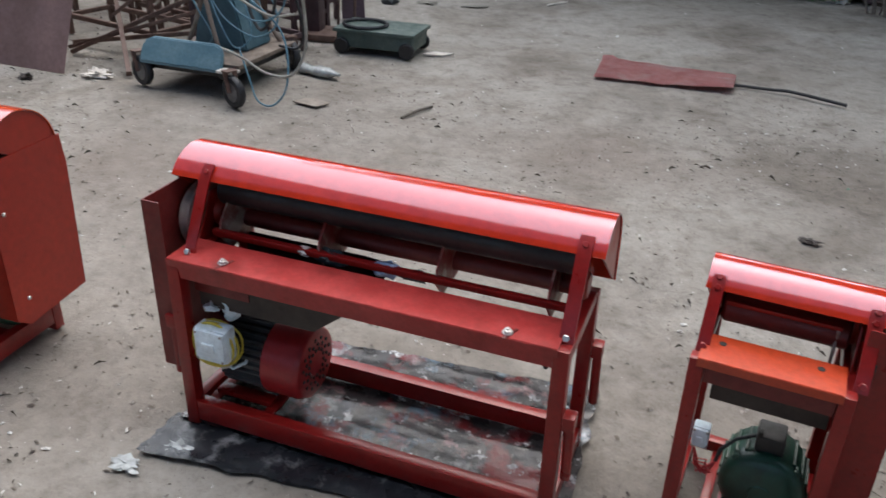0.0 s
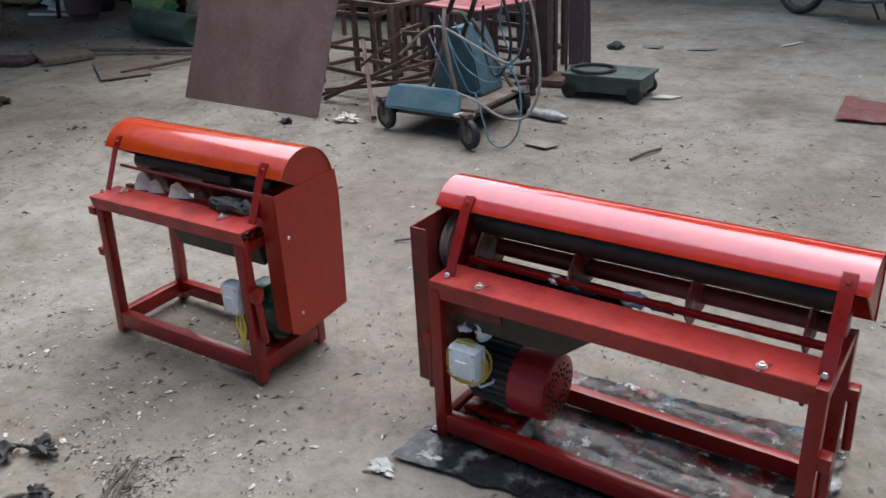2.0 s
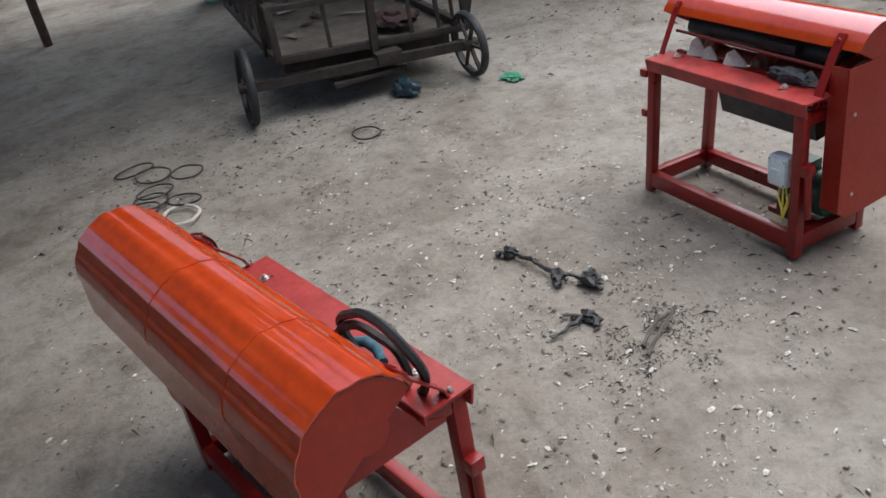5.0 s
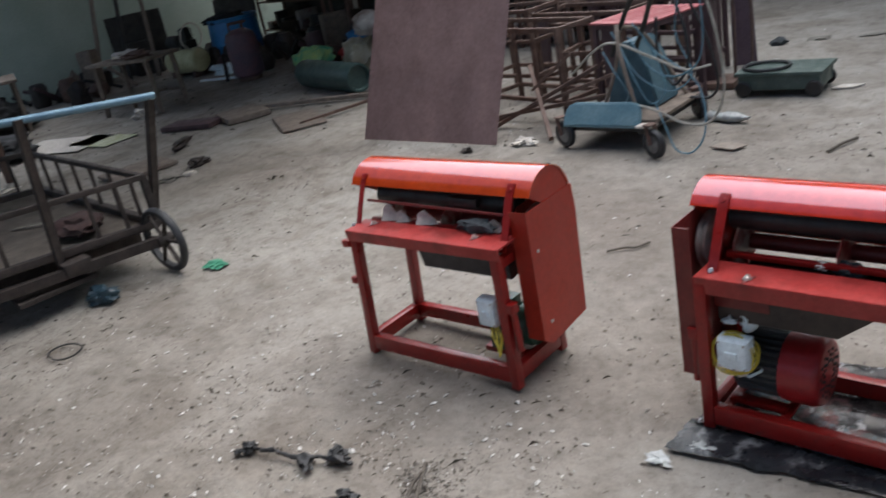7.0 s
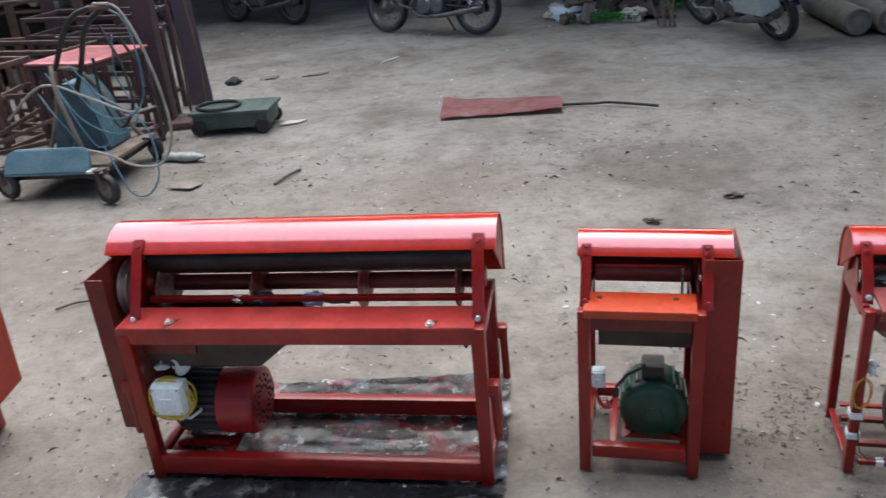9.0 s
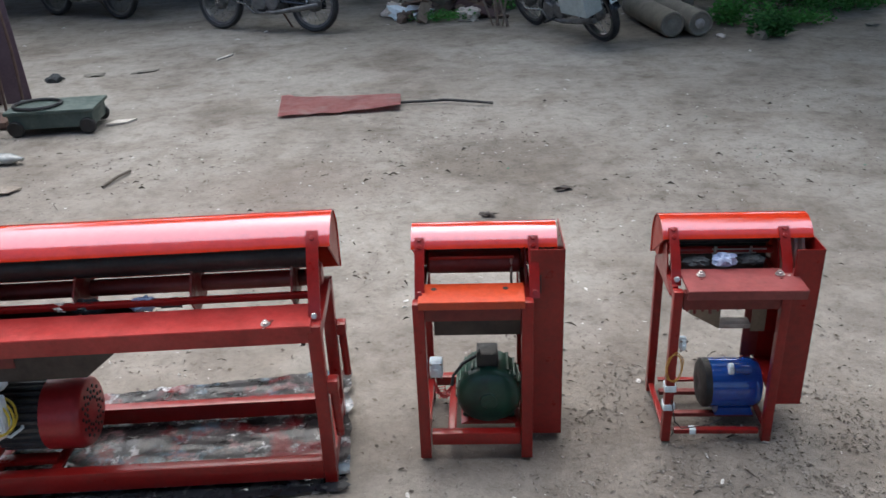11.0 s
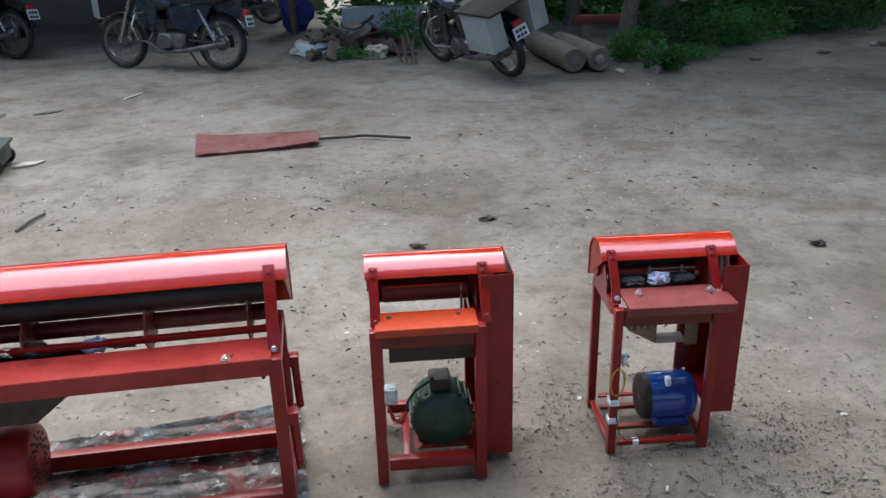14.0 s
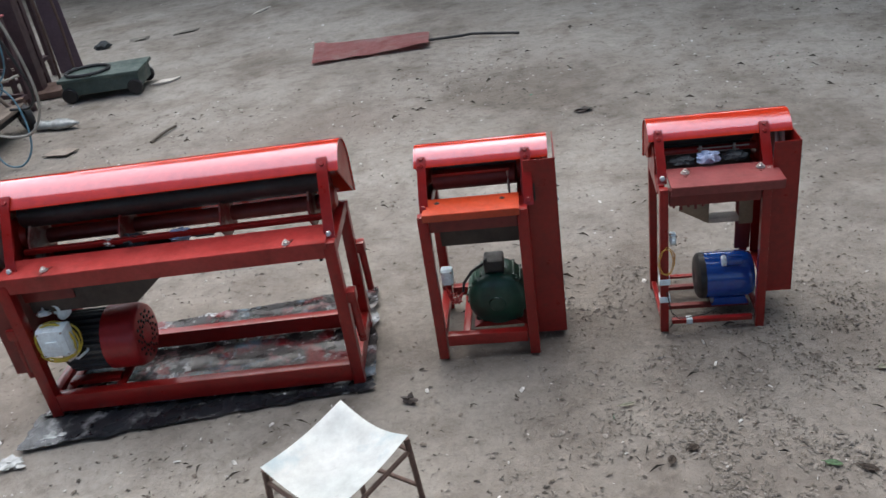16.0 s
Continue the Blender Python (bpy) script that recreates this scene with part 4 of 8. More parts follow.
# plastic sheets under the long machine
def ground_film(name, c, nx, ny, mt, label, lift, seed):
    """A wrinkled film between four corners, torn at its rim."""
    bm = B()
    c = [Vector((*p, 0)) for p in c]
    rows = []
    for j in range(ny + 1):
        row = []
        for i in range(nx + 1):
            u, v = i / nx, j / ny
            p = c[0].lerp(c[1], u).lerp(c[3].lerp(c[2], u), v)
            e = min(u, 1 - u, v, 1 - v)
            p.x += 0.015 * noise.noise(Vector((v * 9, 3 + seed, u))) * (e < 0.06)
            p.y += 0.012 * noise.noise(Vector((u * 14, 7 + seed, v))) * (e < 0.06)
            p.z = lift + 0.008 * abs(noise.noise(p * 11)) + 0.005 * abs(noise.noise(p * 27 + Vector((4, 1, 0)))) + 0.008 * max(0, noise.noise(Vector((p.x * 5, p.y * 22, seed)))) 
            row.append(bm.verts.new(p))
        rows.append(row)
    for a, b in zip(rows, rows[1:]):
        for i in range(nx):
            bm.faces.new((a[i], a[i + 1], b[i + 1], b[i]))
    bmesh.ops.solidify(bm, geom=bm.faces[:], thickness=0.002)
    single(name, bm, mt, label, "drop sheet", smooth=60)


def sheet_material():
    m = TARP.copy()
    m.name = "splashed_plastic"
    nt = m.node_tree
    b = nt.nodes["Principled BSDF"]
    col = b.inputs["Base Color"].links[0].from_socket
    tc = [n for n in nt.nodes if n.type == "TEX_COORD"][0]
    # paint splashes; the white patches also stand in for glints on the wrinkles
    for s, lo, c, off in ((5, 0.52, (0.22, 0.028, 0.032), 3), (4, 0.545, (0.17, 0.27, 0.35), 8), (9, 0.58, (0.36, 0.21, 0.22), 21), (20, 0.585, (0.74, 0.75, 0.77), 15)):
        mp = nt.nodes.new("ShaderNodeMapping")
        mp.inputs["Location"].default_value = (off, off * 2, 0)
        n = nt.nodes.new("ShaderNodeTexNoise")
        n.inputs["Scale"].default_value, n.inputs["Detail"].default_value, n.inputs["Roughness"].default_value = s, 8, 0.65
        r = nt.nodes.new("ShaderNodeValToRGB")
        r.color_ramp.elements[0].position, r.color_ramp.elements[1].position = lo, lo + 0.08
        x = nt.nodes.new("ShaderNodeMix")
        x.data_type = "RGBA"
        ins = [i for i in x.inputs if i.type == "RGBA"]
        nt.links.new(tc.outputs["Object"], mp.inputs[0])
        nt.links.new(mp.outputs[0], n.inputs["Vector"])
        nt.links.new(n.outputs["Fac"], r.inputs[0])
        nt.links.new(r.outputs[0], x.inputs[0])
        nt.links.new(col, ins[0])
        ins[1].default_value = (*c, 1)
        col = [o for o in x.outputs if o.type == "RGBA"][0]
    nt.links.new(col, b.inputs["Base Color"])
    return m


SHEETMAT = sheet_material()
ground_film("plastic_sheet", ((-0.06, -0.16), (1.12, -0.035), (1.10, 0.05), (-0.05, 0.02)), 80, 14, BLACKFILM, "black plastic sheet spread before the long thresher", 0.003, 1)
ground_film("paint_sheet", ((-0.03, 0.0), (1.12, 0.02), (1.09, 0.60), (0.0, 0.50)), 80, 44, SHEETMAT, "paint-splashed greyish plastic film under the long thresher", 0.010, 5)

# ---- yard: steel stock, trolley, scale ----
RUST = mat("rusty_steel", (0.115, 0.068, 0.053), (0.185, 0.12, 0.095), 9, 0.7, 0.15, 0.2, 0.3, 70, spot=(0.05, 0.035, 0.03), spot_at=0.6, spot_scale=6)
MAROON = mat("maroon_primer", (0.065, 0.036, 0.04), (0.105, 0.062, 0.066), 6, 0.6, 0.15, 0, 0.2, 60, spot=(0.18, 0.12, 0.11), spot_at=0.64, spot_scale=4)
SHEETSTEEL = mat("brown_steel_sheet", (0.31, 0.21, 0.205), (0.44, 0.305, 0.295), 2.4, 0.55, 0.1, 0.1, 0.08, 30, spot=(0.25, 0.165, 0.16), spot_at=0.5, spot_scale=2.6, sharp=0.3)
TROLLEYBLUE = mat("worn_blue_paint", (0.10, 0.20, 0.245), (0.17, 0.28, 0.32), 7, 0.5, 0.15, 0, 0.15, 60, spot=(0.2, 0.17, 0.14), spot_at=0.64, spot_scale=7)
HOSEBLUE = mat("blue_hose", (0.07, 0.16, 0.22), (0.13, 0.26, 0.32), 10, 0.5, 0.1, 0, 0.05, 60)
HOSEWHITE = mat("pale_hose", (0.26, 0.25, 0.21), (0.40, 0.38, 0.33), 10, 0.55, 0.1, 0, 0.05, 60)
SCALEGREEN = mat("worn_green_paint", (0.05, 0.08, 0.07), (0.09, 0.125, 0.108), 6, 0.55, 0.15, 0, 0.15, 60, spot=(0.2, 0.19, 0.17), spot_at=0.62, spot_scale=6)
PINKTOP = mat("faded_red_paint", (0.42, 0.09, 0.10), (0.55, 0.19, 0.19), 7, 0.55, 0.15, 0, 0.15, 60, spot=(0.35, 0.25, 0.22), spot_at=0.6, spot_scale=8)
WOODGREY = mat("grey_weathered_wood", (0.16, 0.125, 0.10), (0.26, 0.21, 0.17), 14, 0.8, 0.1, 0, 0.4, 90)
CARTWOOD = mat("dark_cart_steel", (0.028, 0.021, 0.018), (0.06, 0.045, 0.039), 11, 0.7, 0.15, 0.1, 0.3, 80, spot=(0.15, 0.13, 0.115), spot_at=0.64, spot_scale=7)
DUSTY = mat("dusty_cart_floor", (0.17, 0.143, 0.12), (0.27, 0.235, 0.2), 6, 0.9, 0.05, 0, 0.3, 60, spot=(0.07, 0.056, 0.048), spot_at=0.6, spot_scale=4)
BARBLUE = mat("pale_blue_pipe", (0.09, 0.17, 0.24), (0.16, 0.27, 0.34), 9, 0.4, 0.1, 0.2, 0.1, 60)
CYLGREEN = mat("green_gas_cylinder", (0.03, 0.065, 0.06), (0.06, 0.10, 0.09), 5, 0.45, 0.12, 0, 0.1, 40, 0.2, (0.14, 0.13, 0.11), 0.64, 5)
PALEPAPER = mat("pale_paper", (0.55, 0.5, 0.44), (0.72, 0.67, 0.6), 20, 0.8, 0.1, 0, 0.3, 60)
BOTTLE = mat("crushed_clear_plastic", (0.30, 0.31, 0.30), (0.46, 0.48, 0.46), 10, 0.2, 0.1, 0, 0.2, 40)
GREENBIT = mat("green_plastic", (0.04, 0.22, 0.13), (0.08, 0.33, 0.2), 12, 0.5, 0.1, 0, 0.2, 60)
DARKCLOTH = mat("brown_cloth", (0.03, 0.018, 0.016), (0.07, 0.035, 0.032), 14, 0.9, 0.05, 0, 0.4, 90)
BLUEDRUM = mat("blue_plastic_drum", (0.02, 0.16, 0.4), (0.035, 0.22, 0.5), 3, 0.4, 0.1, 0, 0.05, 30)
TYRE = RUBBER
CHROME = mat("dull_chrome", (0.4, 0.41, 0.42), (0.58, 0.58, 0.58), 12, 0.25, 0.1, 0.95, 0.05, 60)
BIKEBLACK = mat("black_bike_paint", (0.012, 0.014, 0.02), (0.022, 0.025, 0.034), 6, 0.25, 0.08, 0, 0.03, 40, 0.8)
BIKEBLUE = mat("dark_blue_bike_paint", (0.008, 0.018, 0.032), (0.014, 0.03, 0.05), 6, 0.25, 0.08, 0, 0.03, 40, 0.8)
ENGINE = mat("engine_alloy", (0.13, 0.13, 0.135), (0.24, 0.24, 0.24), 12, 0.42, 0.15, 0.6, 0.2, 60)
GREYBOX = mat("grey_carrier_box", (0.36, 0.42, 0.43), (0.44, 0.5, 0.5), 5, 0.5, 0.1, 0, 0.08, 40)
STONEGREY = mat("dusty_grey_cylinder", (0.16, 0.145, 0.12), (0.23, 0.21, 0.175), 6, 0.7, 0.1, 0, 0.2, 50)
BARK = mat("grey_bark", (0.09, 0.075, 0.06), (0.17, 0.145, 0.12), 14, 0.9, 0.05, 0, 0.9, 45)
LEAF = mat("leaf_green", (0.05, 0.2, 0.04), (0.09, 0.3, 0.065), 3, 0.7, 0.1, 0, 0.1, 30, ior=1.3)
LEAFDARK = mat("leaf_dark_green", (0.024, 0.1, 0.026), (0.048, 0.165, 0.04), 3, 0.7, 0.1, 0, 0.1, 30, ior=1.3)
WALLGREEN = mat("pale_green_plaster", (0.44, 0.54, 0.46), (0.54, 0.63, 0.55), 1.5, 0.85, 0.08, 0, 0.2, 40, spot=(0.2, 0.2, 0.17), spot_at=0.6, spot_scale=0.9, sharp=0.25)
WALLGREY = mat("grey_plaster", (0.2, 0.18, 0.16), (0.28, 0.26, 0.23), 1.2, 0.9, 0.05, 0, 0.3, 40, spot=(0.12, 0.11, 0.1), spot_at=0.58, spot_scale=0.8, sharp=0.25)
ROOF = mat("grey_roof_sheet", (0.16, 0.14, 0.13), (0.24, 0.2, 0.18), 2, 0.6, 0.15, 0.4, 0.2, 30)
WHITEPAINT = mat("white_vehicle_paint", (0.6, 0.63, 0.64), (0.68, 0.7, 0.7), 3, 0.3, 0.1, 0, 0.03, 40, 0.6)
SKYCLOTH = mat("pale_blue_plastic_cloth", (0.62, 0.74, 0.86), (0.82, 0.78, 0.86), 1.6, 0.6, 0.1, 0, 0.15, 30)
DARKWALL = mat("dark_boards", (0.03, 0.028, 0.026), (0.065, 0.058, 0.05), 4, 0.8, 0.1, 0, 0.3, 40)


def leaning_sheet():
    """Steel plate that leans back on the stock behind it."""
    bm = B()
    nx, nz = 12, 10
    for side in (0,):
        rows = []
        for j in range(nz + 1):
            v = j / nz
            row = []
            for i in range(nx + 1):
                u = i / nx
                x = -4.29 + 1.455 * u
                y = 2.59 + 0.53 * v + 0.012 * math.sin(u * 3) * v
                row.append(bm.verts.new((x, y, 1.215 * v)))
            rows.append(row)
        for a, b in zip(rows, rows[1:]):
            for i in range(nx):
                bm.faces.new((a[i], a[i + 1], b[i + 1], b[i]))
    bmesh.ops.solidify(bm, geom=bm.faces[:], thickness=0.005)
    single("steel_sheet", bm, SHEETSTEEL, "large brown steel sheet leaning against stacked frames", "steel sheet")


leaning_sheet()


def angle_frame(name, m, w, d, h, material, label, mid=0.15, shelf=()):
    """Welded frame of angle steel: four legs, rails at the top and low down."""
    r = thing(name, m, label, "steel frame", "unpainted machine frames")
    for x in (0, w):
        for y in (0, d):
            bm = B()
            bx(bm, (x - 0.018, y - 0.018, 0), (x + 0.018, y + 0.018, h), 0.003)
            part("leg", bm, material, r)
    for z in (mid, h - 0.02) + tuple(shelf):
        for a, b in (((0, 0, z), (w, 0, z)), ((0, d, z), (w, d, z)), ((0, 0, z), (0, d, z)), ((w, 0, z), (w, d, z))):
            bm = B()
            bar(bm, a, b, 0.03, 0.034)
            part("rail", bm, material, r)
    return r


angle_frame("machine_frame", pose(-3.55, 3.45, 0, 0, 0, -12), 0.95, 0.38, 0.72, RUST, "rusty welded machine frame standing in the yard", 0.14)
angle_frame("machine_frame", pose(-3.35, 4.0, 0, 0, 0, -12), 1.0, 0.4, 0.72, RUST, "rusty welded machine frame behind another", 0.14)
angle_frame("machine_frame", pose(-3.15, 4.6, 0, 0, 0, -10), 1.1, 0.42, 0.86, MAROON, "maroon primed machine frame with high rails", 0.16, (0.7,))
angle_frame("machine_frame", pose(-2.95, 3.75, 0, 0, 0, 6), 0.5, 0.4, 0.66, RUST, "dark rusty welded frame pushed among the others", 0.12, (0.4,))
angle_frame("machine_frame", pose(-3.9, 3.9, 0, 0, 0, -4), 0.6, 0.4, 0.78, RUST, "rusty welded frame pushed among the others", 0.2, (0.5,))
angle_frame("machine_frame", pose(-2.7, 4.3, 0, 0, 0, -16), 0.75, 0.36, 0.74, MAROON, "maroon welded frame standing close to others", 0.15, (0.45,))
for k, (x, y, w, h) in enumerate(((-3.95, 4.95, 0.09, 2.3), (-3.62, 5.1, 0.06, 2.2), (-3.30, 5.2, 0.11, 2.4), (-2.95, 5.1, 0.06, 2.1), (-2.62, 5.3, 0.1, 2.3), (-2.45, 4.9, 0.05, 2.0))):
    bm = B()
    bx(bm, (-w / 2, -0.03, 0), (w / 2, 0.03, h), 0.004)
    single("steel_post", bm, MAROON if k % 2 == 0 else RUST, "maroon primed steel section standing among the frames" if k % 2 == 0 else "rusty steel section standing among the frames", "steel post", pose(x, y, 0, -2 - k % 3, 0, 12 * k), "upright steel sections")
for x, y, z, rz in ((-4.1, 5.0, 0.95, -4), (-4.0, 5.15, 0.62, -8)):
    bm = B()
    bar(bm, (0, -0.06, z), (1.6, -0.12, z + 0.03), 0.05, 0.03)
    single("steel_bar", bm, RUST, "rusty steel bar resting across the upright sections", "steel bar", pose(x, y, 0, 0, 0, rz), "loose steel bars")
# red-topped stand beside the frames
r = angle_frame("red_stand", pose(-2.345, 3.36, 0, 0, 0, -13), 0.50, 0.56, 0.70, MAROON, "stand with faded red top plate", 0.12)
bm = B()
for lo, hi in (((-0.03, -0.03), (0.53, 0.05)), ((-0.03, 0.51), (0.53, 0.59)), ((-0.03, 0.05), (0.02, 0.51)), ((0.48, 0.05), (0.53, 0.51))):
    bx(bm, (*lo, 0.702), (*hi, 0.716), 0.003)
top = part("top_plate", bm, PINKTOP, r, "faded red slatted top")
for k in range(8):
    bm = B()
    bx(bm, (0.025 + 0.057 * k, 0.045, 0.704), (0.062 + 0.057 * k, 0.515, 0.714), 0.002)
    part("slat", bm, PINKTOP, top)
bm = B()
bx(bm, (0.05, 0.0, 0.16), (0.2, 0.04, 0.66), 0.004)
part("front_post", bm, MAROON, r)

# loose bars that lean and lie before the frames
for k, (a, b, w) in enumerate((((-3.12, 2.98, 0.02), (-2.30, 3.38, 0.42), 0.03), ((-3.2, 3.05, 0.03), (-2.05, 3.05, 0.40), 0.026), ((-2.42, 2.72, 0.02), (-2.95, 3.3, 0.42), 0.03),
                               ((-3.3, 3.2, 0.02), (-2.2, 3.25, 0.2), 0.03), ((-2.75, 3.02, 0.30), (-2.42, 3.1, 0.55), 0.022))):
    bm = B()
    bar(bm, a, b, w, w, 0.003)
    single("steel_bar", bm, RUST, "rusty steel bar leaning among the frames", "steel bar", group="loose steel bars")


def hose(name, pts, r, material, label, steps=8):
    """A hose through points, smoothed."""
    P = [Vector(p) for p in pts]
    P = [P[0] * 2 - P[1]] + P + [P[-1] * 2 - P[-2]]
    out = []
    for i in range(1, len(P) - 2):
        for k in range(steps):
            t = k / steps
            a, b, c, d = P[i - 1], P[i], P[i + 1], P[i + 2]
            out.append(0.5 * ((2 * b) + (c - a) * t + (2 * a - 5 * b + 4 * c - d) * t * t + (3 * b - a - 3 * c + d) * t ** 3))
    out.append(P[-2])
    bm = B()
    tube(bm, out, r, 8)
    return bm


def caster(root, c, r, w=0.035, turn=0.0):
    m = Matrix.Translation(c) @ Matrix.Rotation(turn, 4, "Z")
    bm = B()
    lathe(bm, [(r * 0.62, -w / 2), (r * 0.9, -w / 2), (r, -w / 4), (r, w / 4), (r * 0.9, w / 2), (r * 0.62, w / 2)], m @ AX, 24)
    t = part("wheel", bm, TYRE, root, "black rubber caster wheel")
    bm = B()
    lathe(bm, [(0, -w * 0.42), (r * 0.25, -w * 0.5), (r * 0.63, -w * 0.4), (r * 0.63, w * 0.4), (r * 0.25, w * 0.5), (0, w * 0.42)], m @ AX, 20)
    part("hub", bm, ENGINE, t)
    bm = B()
    for s in (-1, 1):
        bar(bm, m @ Vector((s * w * 0.7, 0, 0)), m @ Vector((s * w * 0.7, 0.03, r + 0.03)), 0.03, 0.005, 0.001)
    bx(bm, (-w * 0.8, 0.0, r + 0.02), (w * 0.8, 0.06, r + 0.03), 0.002, m)
    part("fork", bm, RUST, t)


def welding_trolley():
    r = thing("welding_trolley", pose(0, 0, 0), "blue welding trolley on casters, hung with hoses", "trolley")
    # deck, front box and casters
    bm = B()
    bx(bm, (-2.2, 2.67, 0.165), (-1.54, 3.36, 0.192), 0.006)
    part("deck", bm, WOODGREY, r, "grey dusty deck")
    bm = B()
    prism(bm, [(-2.20, 0.172), (-1.61, 0.172), (-1.612, 0.25), (-1.63, 0.295), (-1.67, 0.312), (-2.12, 0.312), (-2.17, 0.295), (-2.197, 0.25)], 2.575, 2.605, "y")
    for v in bm.verts:
        v.co.y += 0.45 * (v.co.z - 0.172)
    bmesh.ops.bevel(bm, geom=bm.edges[:], offset=0.007, segments=2, affect="EDGES")
    bx(bm, (-2.2, 2.58, 0.158), (-1.6, 2.64, 0.174), 0.003)
    part("front_plate", bm, TROLLEYBLUE, r, "worn pale blue steel plate")
    # black bars added in place of the dark shadow under the trolley
    bm = B()
    for lo, hi in (((-2.2, 2.60, 0.115), (-2.14, 3.34, 0.164)), ((-1.64, 2.60, 0.115), (-1.58, 3.34, 0.164)), ((-2.139, 2.64, 0.115), (-1.641, 2.70, 0.164)), ((-2.139, 3.2, 0.115), (-1.641, 3.26, 0.164)), ((-2.139, 2.9, 0.09), (-1.641, 3.15, 0.164))):
        bx(bm, lo, hi, 0.004)
    part("under_shadow", bm, BLACK, r, "black bars standing in for the shadow under the deck")
    bm = B()
    bx(bm, (-1.62, 2.54, 0.172), (-1.5, 2.62, 0.187), 0.003)
    part("bumper", bm, PALEPAPER, r)
    for c, rr, t in (((-2.22, 2.62, 0.095), 0.095, 1.25), ((-1.46, 2.48, 0.095), 0.095, 1.2), ((-1.56, 3.34, 0.095), 0.095, 0.9), ((-2.2, 3.38, 0.095), 0.095, 0.2)):
        caster(r, c, rr, 0.045, t)
    # transformer with sloping cheeks
    bm = B()
    prism(bm, [(-2.06, 0.196), (-1.66, 0.196), (-1.73, 0.5), (-1.81, 0.64), (-1.91, 0.64), (-1.99, 0.45)], 2.95, 3.25, "y")
    bmesh.ops.bevel(bm, geom=bm.edges[:], offset=0.012, segments=2, affect="EDGES")
    part("transformer", bm, mat("dark_teal_paint", (0.035, 0.09, 0.12), (0.07, 0.14, 0.17), 7, 0.5, 0.15, 0, 0.15, 60), r, "worn blue welding transformer")
    # handle and stays
    for p in (((-1.66, 2.68, 0.18), (-1.80, 2.75, 0.62), (-1.86, 2.85, 0.78)), ((-2.02, 2.8, 0.18), (-1.90, 2.85, 0.5), (-1.86, 2.88, 0.74)), ((-1.62, 3.3, 0.18), (-1.8, 3.1, 0.66), (-1.86, 2.9, 0.76))):
        bm = hose("stay", p, 0.014, RUST, "")
        part("stay", bm, WOODGREY, r)
    for dx in (0.0, 0.17):
        bm = hose("handle", ((-2.0 + dx, 2.98, 0.55), (-1.85 + dx, 2.9, 0.78), (-1.68 + dx * 0.8, 2.8, 0.99), (-1.55 + dx * 0.8, 2.75, 1.09), (-1.42 + dx * 0.6, 2.72, 1.13)), 0.017, RUST, "")
        part("handle", bm, BLACK, r, "dark steel tube handle")
    bm = B()
    rod(bm, (-1.43, 2.72, 1.128), (-1.31, 2.72, 1.128), 0.016, 10)
    part("grip", bm, RUST, r)
    # hoses
    hs = (
        (HOSEWHITE, 0.0085, ((-1.40, 2.72, 1.15), (-1.25, 2.70, 1.12), (-1.14, 2.68, 0.9), (-1.07, 2.66, 0.6), (-1.06, 2.64, 0.36), (-1.15, 2.62, 0.2), (-1.32, 2.62, 0.19), (-1.50, 2.64, 0.26), (-1.68, 2.66, 0.30))),
        (HOSEWHITE, 0.0085, ((-2.35, 2.98, 0.42), (-2.1, 2.92, 0.60), (-1.9, 2.86, 0.66), (-1.6, 2.78, 0.58), (-1.35, 2.74, 0.50), (-1.18, 2.76, 0.52))),
        (HOSEBLUE, 0.006, ((-1.40, 2.74, 1.14), (-1.24, 2.72, 1.05), (-1.2, 2.72, 0.78), (-1.24, 2.72, 0.56), (-1.4, 2.74, 0.46), (-1.6, 2.78, 0.50), (-1.78, 2.84, 0.7))),
        (HOSEBLUE, 0.006, ((-1.55, 2.70, 0.3), (-1.44, 2.62, 0.14), (-1.36, 2.57, 0.03), (-1.25, 2.56, 0.02), (-1.18, 2.6, 0.12), (-1.2, 2.67, 0.3), (-1.3, 2.74, 0.45), (-1.6, 2.84, 0.6))),
        (HOSEBLUE, 0.0052, ((-1.9, 2.84, 0.74), (-1.78, 2.76, 0.6), (-1.68, 2.72, 0.42), (-1.6, 2.74, 0.28), (-1.52, 2.8, 0.36), (-1.62, 2.86, 0.6), (-1.76, 2.88, 0.78))),
        (HOSEBLUE, 0.0052, ((-1.86, 2.82, 0.70), (-1.72, 2.76, 0.5), (-1.58, 2.74, 0.4), (-1.44, 2.76, 0.36), (-1.34, 2.82, 0.46), (-1.46, 2.88, 0.7), (-1.4, 2.84, 0.95))),
        (RUBBER, 0.010, ((-1.5, 2.9, 1.0), (-1.38, 2.84, 0.75), (-1.36, 2.82, 0.52), (-1.48, 2.84, 0.38), (-1.6, 2.9, 0.55), (-1.62, 2.94, 0.8))),
        (HOSEBLUE, 0.0052, ((-1.96, 2.80, 0.62), (-1.84, 2.74, 0.48), (-1.76, 2.74, 0.34), (-1.84, 2.8, 0.24), (-1.7, 2.86, 0.22))),
        (RUBBER, 0.009, ((-1.3, 2.74, 0.95), (-1.2, 2.76, 0.7), (-1.16, 2.8, 0.42), (-1.26, 2.9, 0.28), (-1.45, 3.0, 0.25))),
    )
    for mt, rr, pts in hs:
        part("hose", hose("hose", pts, rr, mt, ""), mt, r)


welding_trolley()


